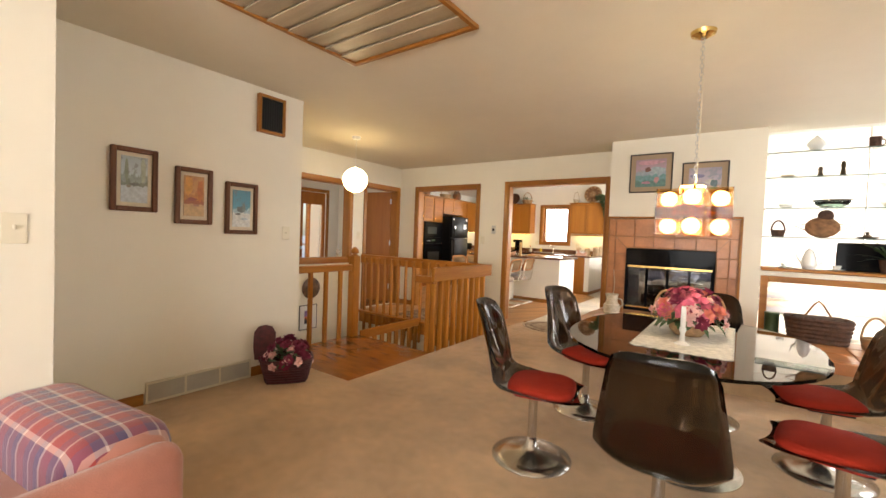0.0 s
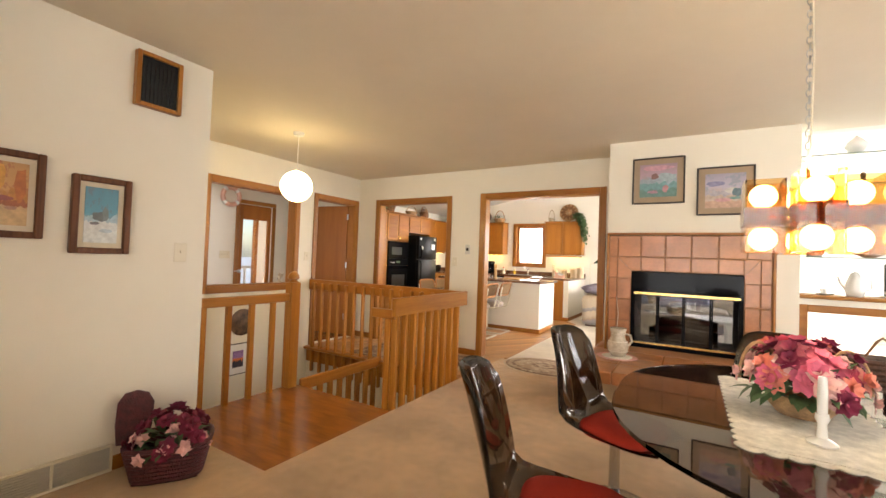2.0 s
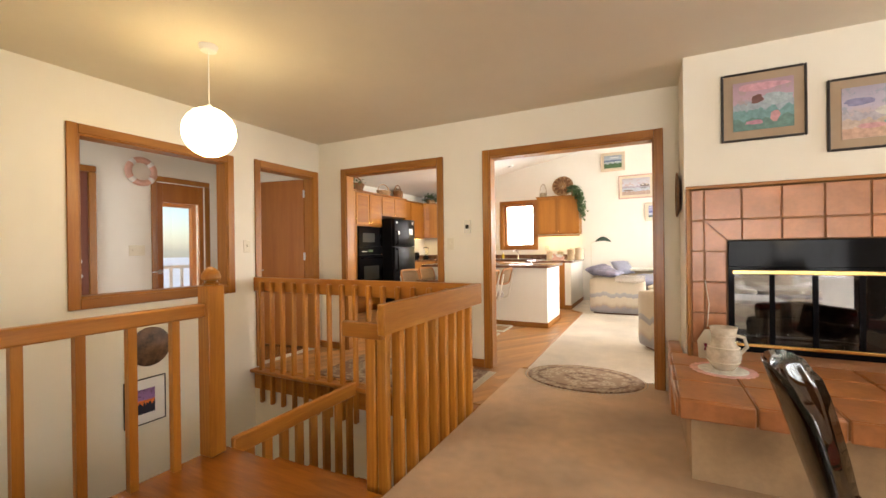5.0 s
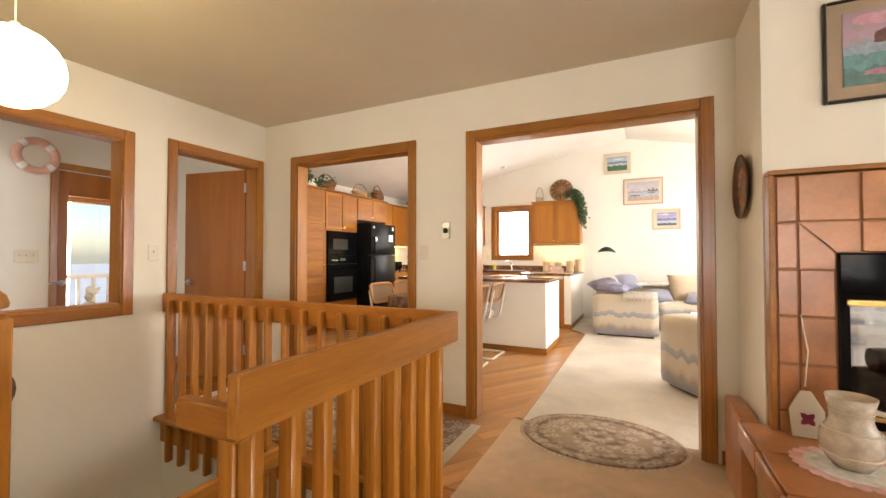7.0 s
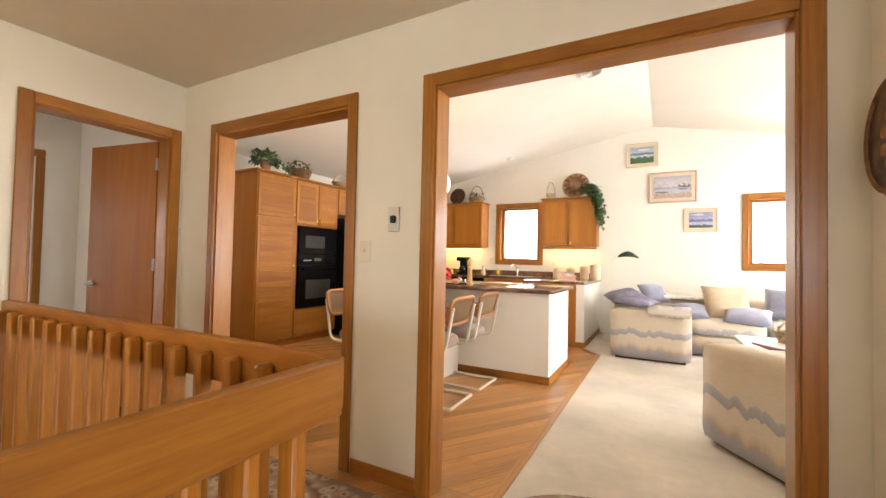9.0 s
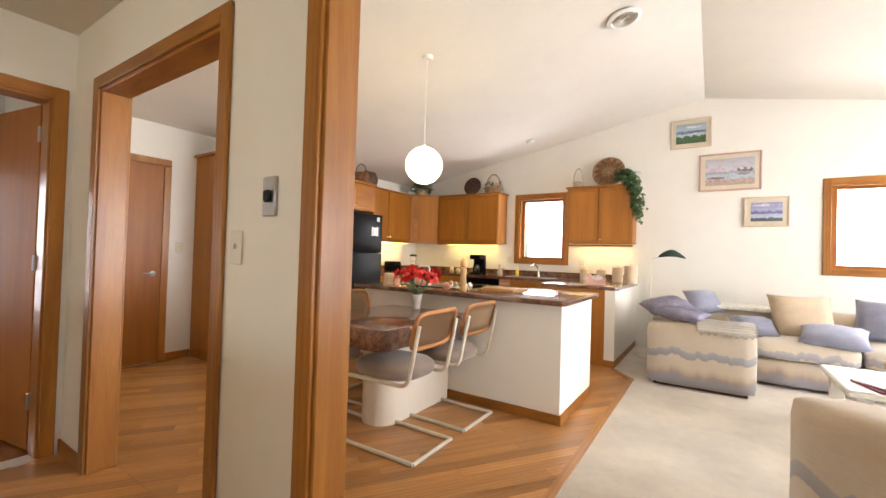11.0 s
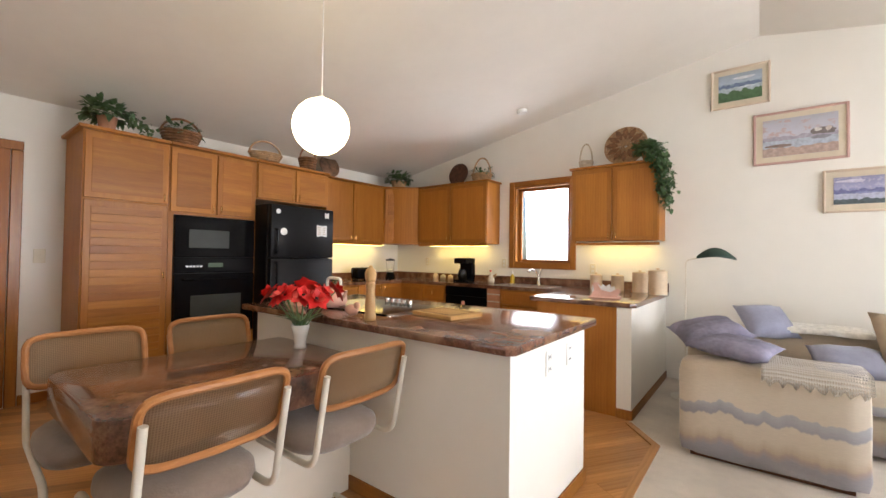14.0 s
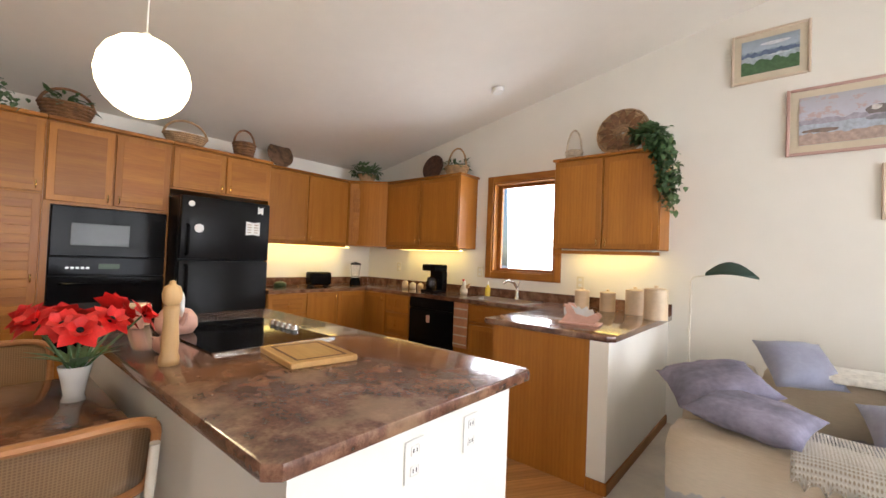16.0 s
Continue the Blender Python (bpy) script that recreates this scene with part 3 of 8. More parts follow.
# ceilings
bm = join_boxes((-2.38, WX1, -3.13, 0.67, 2.44, 2.52), (-3.42, WX1, 0.67, 2.5, 2.44, 2.52), (WX0, WX1, 2.5, 5.62, 2.44, 2.52), (WX0, 0.2, 5.62, HALL_Y + 0.01, 2.44, 2.52))
setting("ceiling", bm, M_CEIL, "flat textured cream ceiling", "ceiling")
for nm, xa, za, xb, zb in (("ceiling_vault_west", WX0 - 0.13, EAVE_Z - 0.025, RIDGE_X, RIDGE_Z), ("ceiling_vault_east", RIDGE_X, RIDGE_Z, WX1 + 0.13, EAVE_Z - 0.025)):
    bm = bmesh.new()
    q = [(xa, za), (xb, zb), (xb, zb + 0.1), (xa, za + 0.1)]
    f0 = [bm.verts.new((x, 5.76, z)) for x, z in q]
    f1 = [bm.verts.new((x, BACK_Y + 0.15, z)) for x, z in q]
    bm.faces.new(f0), bm.faces.new(f1[::-1])
    for i in range(4):
        bm.faces.new((f0[i], f1[i], f1[(i + 1) % 4], f0[(i + 1) % 4]))
    bmesh.ops.recalc_face_normals(bm, faces=bm.faces)
    setting(nm, bm, M_VAULT, "sloping white vaulted ceiling", "ceiling")

# floors
setting("floor_dining", join_boxes((-3.42, WX1, -3.0, 2.575, -0.2, 0.0), (-2.6, WX1, 2.575, 6.0, -0.2, 0.0)), M_CARPET, "beige wall-to-wall carpet", "carpet")
setting("floor_living", slab([(-2.54, 6.0), (WX1, 6.0), (WX1, BACK_Y), (-2.79, BACK_Y), (-2.79, 9.94), (-2.54, 9.64)], -0.2, 0.005), M_PALECARPET, "pale beige living room carpet", "carpet")
setting("floor_landing", join_boxes((-3.78, -2.6, 2.575, 3.72, -0.06, 0.0)), M_LAND, "glossy oak stair landing", "floor")
floor_h = setting("floor_hall", join_boxes((-5.16, -2.6, 4.962, 6.0, -0.2, -0.012)), M_GROUT, "oak strip floor of the hall", "floor")
setting("floor_foyer", join_boxes((WX0, -5.16, 2.5, 6.0, -0.2, -0.002)), M_LAND, "oak floor of the foyer", "floor")
floor_k = setting("floor_kitchen", box(WX0, -2.54, 6.0, BACK_Y, -0.2, -0.012), M_GROUT, "oak strip floor of the kitchen", "floor")
setting("floor_edge_strip", slab([(-2.575, 6.0), (-2.525, 6.0), (-2.525, 9.65), (-2.775, 9.95), (-2.81, 9.925), (-2.575, 9.635)], -0.005, 0.011), M_PLANK, "oak threshold strip between boards and carpet", "trim")
setting("floor_lower", box(-5.3, -2.0, 2.3, 5.2, -2.8, -2.7), M_CARPET, "carpeted floor of the lower level", "carpet")
setting("wall_well", join_boxes((-5.03, -2.62, 4.94, 4.96, -2.7, -0.2), (-2.62, -2.6, 2.55, 4.96, -2.7, -0.2)), M_WALL, "cream wall of the stairwell", "wall")

# unseen slab added outside the dining room to keep sun off its carpet
setting("eave", box(WX1 + 0.13, WX1 + 2.4, -3.2, 5.7, 2.46, 2.56), M_VAULT, "unseen white slab added to block the dining room sun", "roof")

# outside ground
setting("ground", box(-300, 300, -300, 300, -3.2, -3.0), M_DISTANCE, "snow-covered ground outside", "ground")

# baseboards
for r in ((-6.62, -4.68, HALL_Y - 0.012, HALL_Y, 0.0, 0.08), (-3.336, -2.915, HALL_Y - 0.012, HALL_Y, 0.0, 0.08), (-1.34, -1.25, HALL_Y - 0.012, HALL_Y, 0.0, 0.08)):
    setting("baseboard", box(*r, bevel=0.003), M_OAKX, "oak baseboard along the hall wall", "baseboard")
for r in ((-3.29, -3.278, 0.71, 1.33, 0.0, 0.08), (-3.29, -3.278, 2.10, 2.55, 0.0, 0.08), (-1.262, -1.25, 5.42, HALL_Y - 0.012, 0.0, 0.08), (WX0, WX0 + 0.012, 7.12, 7.37, 0.0, 0.08), (WX0, WX0 + 0.012, 6.0, 6.22, 0.0, 0.08)):
    setting("baseboard", box(*r, bevel=0.003), M_OAKY, "oak baseboard along a cream wall", "baseboard")


def cased_opening(name, axis, b0, b1, lo, hi, f0, f1, label, sill=False, w=0.068):
    """Jambs and casings, both sides, of an opening along x or y between the wall faces f0 and f1."""
    top = thing(name, 0, 0, 0, label, "door frame", kind="structure")

    def put(nm, u0, u1, v0, v1, z0, z1, m):
        if axis == "x":
            part(nm, box(u0, u1, v0, v1, z0, z1, bevel=0.004), m, top)
        else:
            part(nm, box(v0, v1, u0, u1, z0, z1, bevel=0.004), m, top)

    across = M_OAKX if axis == "x" else M_OAKY
    base = max(lo, 0.0)
    put("jamb", b0 - 0.001, b0 + 0.019, f0 - 0.004, f1 + 0.004, base, hi, M_OAK)
    put("jamb", b1 - 0.019, b1 + 0.001, f0 - 0.004, f1 + 0.004, base, hi, M_OAK)
    put("head", b0 + 0.019, b1 - 0.019, f0 - 0.004, f1 + 0.004, hi - 0.02, hi - 0.001, across)
    for v0, v1 in ((f0 - 0.018, f0 - 0.001), (f1 + 0.001, f1 + 0.018)):
        z0 = base - (w if sill else 0)
        put("casing", b0 - w + 0.006, b0 + 0.006, v0, v1, z0, hi + w - 0.006, M_OAK)
        put("casing", b1 - 0.006, b1 + w - 0.006, v0, v1, z0, hi + w - 0.006, M_OAK)
        put("casing", b0 + 0.0065, b1 - 0.0065, v0, v1, hi - 0.006, hi + w - 0.007, across)
        if sill:
            put("casing", b0 + 0.0065, b1 - 0.0065, v0, v1, base - w, base + 0.004, across)
    if sill:
        put("sill", b0 + 0.019, b1 - 0.019, f0 - 0.006, f1 + 0.006, base + 0.001, base + 0.022, across)
    return top


cased_opening("door_frame_1", "x", *BIG, HALL_Y, KIT_Y, "wide oak-cased opening to the living room")
cased_opening("door_frame_2", "x", *KIT, HALL_Y, KIT_Y, "oak-cased opening to the kitchen")
cased_opening("door_frame_3", "y", *DOORWAY, -5.16, -5.03, "oak-cased doorway to the foyer")
cased_opening("window_1", "y", *PASS, -5.16, -5.03, "oak-cased interior window looking into the foyer", sill=True)


def lever(parent, x, y, z, side, material=M_STEEL):
    bm = lathe([(0.0, 0), (0.028, 0), (0.028, 0.008), (0.012, 0.012), (0.011, 0.045), (0.0, 0.045)], 14)
    bmesh.ops.rotate(bm, verts=bm.verts, matrix=Matrix.Rotation(radians(90), 3, "Y"))
    tube([(0.04, 0, 0), (0.045, side * 0.05, 0.004), (0.042, side * 0.11, 0.0)], [0.01, 0.008, 0.006], 8, bm)
    bmesh.ops.translate(bm, verts=bm.verts, vec=(x, y, z))
    return part("door_handle", bm, material, parent, "satin nickel lever handle")


# the foyer door, standing open into the foyer
d = thing("door_1", -5.175, 5.775, 0, "plain reddish oak veneer door standing open", "door", kind="structure", rz=-80)
part("door_leaf", box(-0.02, 0.02, -0.725, 0.0, 0.012, 2.02, bevel=0.003), M_DOOR, d)
lever(d, 0.02, -0.665, 0.93, 1)
for z in (0.25, 1.05, 1.8):
    part("hinge", box(0.018, 0.03, -0.004, 0.02, z, z + 0.09, bevel=0.002), M_STEEL, d, "steel butt hinge")

# front door: six raised panels, in its casing on the west wall
d = thing("door_2", WX0, 3.85, 0, "dark red-brown six-panel front door, closed", "door", kind="structure")
part("door_leaf", box(0.002, 0.035, -0.42, 0.42, 0.01, 2.02), M_FRONT, d)
for ya, yb in ((-0.34, -0.04), (0.04, 0.34)):
    for za, zb in ((0.18, 0.78), (0.92, 1.55), (1.66, 1.92)):
        part("panel", box(0.03, 0.048, ya, yb, za, zb, bevel=0.012), M_FRONT, d)
for ya, yb, za, zb in ((-0.49, -0.425, 0, 2.02), (0.425, 0.49, 0, 2.02), (-0.49, 0.49, 2.022, 2.088)):
    part("casing", box(0.0, 0.055, ya, yb, za, zb, bevel=0.005), M_OAK, d)
lever(d, 0.035, 0.34, 0.93, -1)
bm = lathe([(0, 0), (0.027, 0), (0.022, 0.016), (0, 0.02)], 14)
bmesh.ops.rotate(bm, verts=bm.verts, matrix=Matrix.Rotation(radians(90), 3, "Y"))
bmesh.ops.translate(bm, verts=bm.verts, vec=(0.035, 0.34, 1.08))
part("deadbolt", bm, M_STEEL, d)

# glazed door to the porch
d = thing("door_3", WX0, 5.255, 0, "oak door with one tall glass pane", "door", kind="structure")
for ya, yb, za, zb in ((-0.36, -0.30, 0, 2.02), (0.30, 0.36, 0, 2.02), (-0.36, 0.36, 2.022, 2.085)):
    part("casing", box(-0.004, 0.022, ya, yb, za, zb, bevel=0.005), M_OAK, d)
part("stile", box(-0.06, -0.02, -0.295, -0.215, 0.01, 2.015, bevel=0.003), M_DOOR, d)
part("stile", box(-0.06, -0.02, 0.235, 0.295, 0.01, 2.015, bevel=0.003), M_DOOR, d)
part("rail", box(-0.06, -0.02, -0.215, 0.235, 0.01, 0.5, bevel=0.003), M_DOOR, d)
part("rail", box(-0.06, -0.02, -0.215, 0.235, 1.78, 2.015, bevel=0.003), M_DOOR, d)
g = part("pane", box(-0.043, -0.037, -0.215, 0.235, 0.5, 1.78), M_GLASS, d)
g.visible_shadow = False
lever(d, -0.02, -0.255, 0.93, -1)
# the porch room behind it
setting("wall_porch", join_boxes((-9.1, -6.79, 3.9, 4.0, -0.01, 2.5), (-9.1, -6.79, 7.2, 7.3, -0.01, 2.5), (-9.2, -9.1, 3.9, 4.35, -0.01, 2.5), (-9.2, -9.1, 6.9, 7.3, -0.01, 2.5), (-9.2, -9.1, 4.35, 6.9, 2.05, 2.5)), M_WHITEWALL, "white walls of the porch room", "wall")
setting("floor_porch", box(-9.2, -6.65, 3.9, 7.3, -0.2, -0.004), M_LAND, "oak floor of the porch room", "floor")
setting("ceiling_porch", box(-9.2, -6.79, 3.9, 7.3, 2.5, 2.56), M_VAULT, "white ceiling of the porch room", "ceiling")
w = thing("sliding_door", -9.13, 5.62, 0, "sliding glass door with a dark wooden frame", "door", kind="structure")
for ya, yb, za, zb in ((-1.27, -1.19, 0, 2.05), (1.19, 1.27, 0, 2.05), (-0.05, 0.05, 0.08, 1.97), (-1.19, 1.19, 1.97, 2.05), (-1.19, 1.19, 0, 0.08)):
    part("frame", box(-0.04, 0.06, ya, yb, za, zb, bevel=0.004), M_DOOR, w)
for ya, yb in ((-1.19, -0.05), (0.05, 1.19)):
    g = part("pane", box(-0.004, 0.004, ya, yb, 0.08, 1.97), M_GLASS, w)
    g.visible_shadow = False
w = thing("deck_railing", -9.35, 5.6, 0, "white-grey wooden deck railing outside", "railing")
part("top_rail", box(-0.04, 0.04, -1.4, 1.4, 0.86, 0.92, bevel=0.004), M_CREAM, w)
for i in range(15):
    part("baluster", box(-0.02, 0.02, -1.38 + i * 0.195, -1.34 + i * 0.195, 0.0, 0.86), M_CREAM, w)
setting("deck", box(-9.6, -9.2, 3.9, 7.3, -0.2, -0.02), M_LOUVRE, "weathered deck boards", "deck")


def window(name, x, y, z, w, h, label):
    """A casement in the back wall, seen from the room, with casing, sash stiles and stool."""
    t = thing(name, x, y, z, label, "window", kind="structure")
    c = 0.07
    for r in ((-w / 2 - c, -w / 2 + 0.004, -0.02, -0.001, -c, h + c), (w / 2 - 0.004, w / 2 + c, -0.02, -0.001, -c, h + c)):
        part("casing", box(*r, bevel=0.004), M_OAK, t)
    part("casing", box(-w / 2 + 0.005, w / 2 - 0.005, -0.02, -0.001, h - 0.004, h + c, bevel=0.004), M_OAKX, t)
    part("casing", box(-w / 2 + 0.005, w / 2 - 0.005, -0.02, -0.001, -c, 0.004, bevel=0.004), M_OAKX, t)
    part("window_frame", join_boxes((-w / 2, -w / 2 + 0.02, 0, 0.15, 0, h), (w / 2 - 0.02, w / 2, 0, 0.15, 0, h), (-w / 2 + 0.02, w / 2 - 0.02, 0, 0.15, h - 0.02, h), (-w / 2 + 0.02, w / 2 - 0.02, 0, 0.15, 0, 0.02)), M_OAK, t)
    part("sash", join_boxes((-w / 2 + 0.02, -w / 2 + 0.07, 0.08, 0.12, 0.02, h - 0.02), (w / 2 - 0.07, w / 2 - 0.02, 0.08, 0.12, 0.02, h - 0.02), (-w / 2 + 0.07, w / 2 - 0.07, 0.08, 0.12, h - 0.055, h - 0.02), (-w / 2 + 0.07, w / 2 - 0.07, 0.08, 0.12, 0.02, 0.05), bevel=0.004), M_DOOR, t, "reddish oak sash")
    g = part("pane", box(-w / 2 + 0.07, w / 2 - 0.07, 0.098, 0.103, 0.05, h - 0.055), M_GLASS, t)
    g.visible_shadow = False
    return t


window("window_2", (WIN1[0] + WIN1[1]) / 2, BACK_Y, WIN1[2], WIN1[1] - WIN1[0], WIN1[3] - WIN1[2], "oak casement window over the kitchen sink")
window("window_3", (WIN2[0] + WIN2[1]) / 2, BACK_Y, WIN2[2], WIN2[1] - WIN2[0], WIN2[3] - WIN2[2], "oak casement window above the sofa")


def picture_window(name, axis, c, p, w, z0, h, n, label):
    t = thing(name, 0, 0, 0, label, "window", kind="structure")
    step = w / n

    def put(nm, u0, u1, v0, v1, za, zb, m):
        return part(nm, box(u0, u1, v0, v1, za, zb) if axis == "x" else box(v0, v1, u0, u1, za, zb), m, t)
    for i in range(n + 1):
        put("mullion", c - w / 2 + i * step - 0.04, c - w / 2 + i * step + 0.04, p - 0.05, p + 0.05, z0, z0 + h, M_OAK)
    for i in range(n):
        u0, u1 = c - w / 2 + i * step + 0.04, c - w / 2 + (i + 1) * step - 0.04
        put("window_frame", u0, u1, p - 0.05, p + 0.05, z0, z0 + 0.05, M_OAK)
        put("window_frame", u0, u1, p - 0.05, p + 0.05, z0 + h - 0.05, z0 + h, M_OAK)
        put("pane", u0, u1, p - 0.004, p + 0.004, z0 + 0.05, z0 + h - 0.05, M_GLASS).visible_shadow = False


picture_window("window_4", "y", 8.7, WX1 + 0.06, 4.2, 0.25, 2.05, 3, "wide oak picture window of the living room")
picture_window("window_5", "x", 0.3, -3.06, 4.0, 0.35, 1.9, 3, "wide oak picture window of the dining room")
picture_window("window_6", "y", 4.2, WX1 + 0.06, 1.3, 0.9, 1.3, 2, "oak side window of the dining room")

# kitchen side door on the west wall
d = thing("door_4", WX0, 6.67, 0, "oak veneer door in an oak casing, closed", "door", kind="structure")
part("door_leaf", box(0.002, 0.02, -0.37, 0.37, 0.01, 2.06), M_DOOR, d)
for ya, yb, za, zb in ((-0.445, -0.375, 0, 2.06), (0.375, 0.445, 0, 2.06), (-0.445, 0.445, 2.062, 2.135)):
    part("casing", box(0.001, 0.022, ya, yb, za, zb, bevel=0.005), M_OAK, d)
lever(d, 0.02, 0.30, 0.93, -1)

# ---- stairs ----
st = thing("staircase", -3.15, 3.72, 0, "oak stairs going down from the landing", "stairs", kind="structure")
for i in range(4):
    part("tread", box(-0.5, 0.5, 0.0 + i * 0.27, 0.30 + i * 0.27, -0.22 - i * 0.18, -0.18 - i * 0.18, bevel=0.006), M_LAND, st)
    part("riser", box(-0.5, 0.5, -0.005 + i * 0.27, 0.012 + i * 0.27, -0.18 - i * 0.18, -0.0605 - max(0, i) * 0.18 if i == 0 else -i * 0.18 - 0.04, bevel=0.002), M_LAND, st)
part("landing", box(-1.88, 0.5, 0.30 + 0.81, 1.16, -0.96, -0.9), M_LAND, st)
part("fascia", box(-0.63, 0.52, -0.022, -0.002, -0.3, -0.061), M_RAILX, st)
for i in range(6):
    part("tread", box(-1.85, -0.62, 0.85 - i * 0.27, 1.15 - i * 0.27, -1.12 - i * 0.18, -1.08 - i * 0.18, bevel=0.006), M_CARPET, st)
part("skirt", box(-0.56, -0.52, 0.0, 1.13, -0.05, 0.06, bevel=0.008), M_RAILY, st, "oak cap of the lower balustrade")
for i in range(8):
    part("baluster", box(-0.555, -0.525, 0.08 + i * 0.135, 0.145 + i * 0.135, -0.95, -0.05, bevel=0.004), M_RAIL, st)

# far balustrade, with its plank on the hall side and pickets on the well side
r = thing("stair_railing", -3.73, 4.93, 0, "oak balustrade with flat pickets along the hall", "railing", group="stair railings")
part("top_rail", box(-1.297, 1.13, 0.0, 0.04, 0.765, 0.905, bevel=0.005), M_RAILX, r)
part("nosing", box(-1.28, 1.13, -0.07, 0.03, -0.035, 0.0, bevel=0.008), M_RAILX, r)
part("bottom_rail", box(-1.28, 1.13, -0.012, 0.008, -0.2, -0.036), M_RAILX, r)
bm = box(-0.017, 0.017, -0.052, -0.001, -0.32, 0.865, bevel=0.009)
first = obj("baluster", bm, M_RAIL, "edges", r)
first.matrix_basis = pose(-1.15, 0, 0)
pick = first.data
for i in range(1, 16):
    share("baluster", pick, r, pose(-1.15 + i * 0.145, 0, 0))

# near balustrade along the carpet
r = thing("stair_railing", -2.585, 4.39, 0, "oak balustrade with a broad top plank beside the carpet", "railing", group="stair railings")
part("top_rail", box(-0.02, 0.02, -0.70, 0.535, 0.765, 0.912, bevel=0.004), M_RAILY, r)
bm = box(-0.085, -0.022, -0.019, 0.019, -0.25, 0.87, bevel=0.008)
first = obj("baluster", bm, M_RAIL, "edges", r)
first.matrix_basis = pose(0, -0.475, 0)
pick = first.data
for i in (-1, 1, 2, 3, 4, 5, 6, 7):
    share("baluster", pick, r, pose(0, -0.475 + i * 0.13, 0))
part("end_post", box(-0.152, -0.089, -0.627, -0.565, -0.25, 0.80, bevel=0.006), M_RAIL, r)
part("handrail", box(-0.265, -0.022, -0.668, -0.628, 0.735, 0.812, bevel=0.005), M_RAILX, r, "short square oak handrail return")

# landing balustrade and newel
r = thing("landing_railing", -3.735, 3.63, 0, "oak landing balustrade with square balusters and newel post", "railing", group="stair railings")
part("newel_post", box(-0.05, 0.05, -0.05, 0.05, 0.0, 0.975, bevel=0.006), M_RAIL, r)
part("finial", lathe([(0.0, 0.975), (0.043, 0.976), (0.045, 0.985), (0.028, 0.993), (0.03, 1.0), (0.05, 1.008), (0.053, 1.022), (0.045, 1.05), (0.024, 1.072), (0.010, 1.08), (0.0, 1.083)], 20), M_RAIL, r, "turned acorn finial")
part("top_rail", box(-0.03, 0.03, -1.075, -0.051, 0.80, 0.875, bevel=0.008), M_RAILY, r)
bm = box(-0.019, 0.019, -0.019, 0.019, 0.0, 0.80)
first = obj("baluster", bm, M_RAIL, None, r)
first.matrix_basis = pose(0, -0.21, 0)
pick = first.data
for i in range(1, 5):
    share("baluster", pick, r, pose(0, -0.21 - i * 0.205, 0))

# ---- dining room ----
# fireplace: tiles on the breast, hearth slab, firebox, glass doors
fp = thing("fireplace", -0.6, 5.34, 0, "terracotta-tiled fireplace with black glass doors and brass trim", "fireplace")
part("tile_bed", join_boxes((-0.63, -0.42, -0.06, -0.001, 0.43, 1.53), (0.435, 0.63, -0.06, -0.001, 0.43, 1.53), (-0.42, 0.435, -0.06, -0.001, 1.20, 1.53), (-0.42, 0.435, -0.06, -0.001, 0.43, 0.50)), M_GROUT, fp)
part("trim", join_boxes((-0.645, -0.625, -0.075, -0.001, 0.43, 1.535), (0.625, 0.645, -0.075, -0.001, 0.43, 1.535), (-0.645, 0.645, -0.075, -0.001, 1.5355, 1.557), bevel=0.003), M_OAKX, fp, "thin oak edging")
cols_top = [-0.62, -0.545, -0.345, -0.145, 0.055, 0.255, 0.455, 0.62]
for a, b in zip(cols_top, cols_top[1:]):
    part("tile", box(a + 0.004, b - 0.004, -0.068, -0.059, 1.334, 1.526, bevel=0.003), M_TILE, fp)
inner = [-0.345, -0.145, 0.055, 0.255, 0.455]
for a, b in zip(inner, inner[1:]):
    part("tile", box(a + 0.004, min(b, 0.435) - 0.004, -0.068, -0.059, 1.204, 1.326, bevel=0.003), M_TILE, fp)
for sg, e0, e1, e2 in ((1, -0.545, -0.424, -0.345), (-1, 0.545, 0.439, 0.439)):
    # mitred corner pieces of the inner border
    g = 0.004 * sg
    up = [(e0 + g * 2, 1.326), (e2 - g, 1.326), (e2 - g, 1.204), (e1 + g * 0.5, 1.204)]
    down = [(e0 + g, 1.318), (e1 - g * 0.5, 1.196), (e1 - g, 1.134), (e0 + g, 1.134)]
    for poly in ([up, down] if abs(e2 - e1) > 0.01 else [[up[0], (e1, 1.326), (e1, 1.204)], down]):
        pts = poly if sg < 0 else poly[::-1]
        part("tile", slab(pts, 0.059, 0.068), M_TILE, fp).matrix_basis = pose(0, 0, 0, 90, 0, 0)
zr = [0.434, 0.53, 0.73, 0.93, 1.13, 1.33]
for a, b in ((-0.62, -0.545), (-0.545, -0.424), (0.439, 0.545), (0.545, 0.62)):
    outer = abs(a) > 0.6 or abs(b) > 0.6
    for z0, z1 in zip(zr, zr[1:] if outer else zr[1:-1]):
        part("tile", box(a + 0.004, b - 0.004, -0.068, -0.059, z0 + 0.004, z1 - 0.004, bevel=0.003), M_TILE, fp)
part("hood", box(-0.42, 0.435, -0.085, -0.02, 1.03, 1.195, bevel=0.004), M_BLACK, fp, "black enamel hood panel")
part("brass_bar", box(-0.40, 0.415, -0.095, -0.07, 0.985, 1.012, bevel=0.004), M_BRASS, fp, "polished brass bar")
part("brass_bar", box(-0.40, 0.415, -0.095, -0.07, 0.535, 0.555, bevel=0.004), M_BRASS, fp, "polished brass bar")
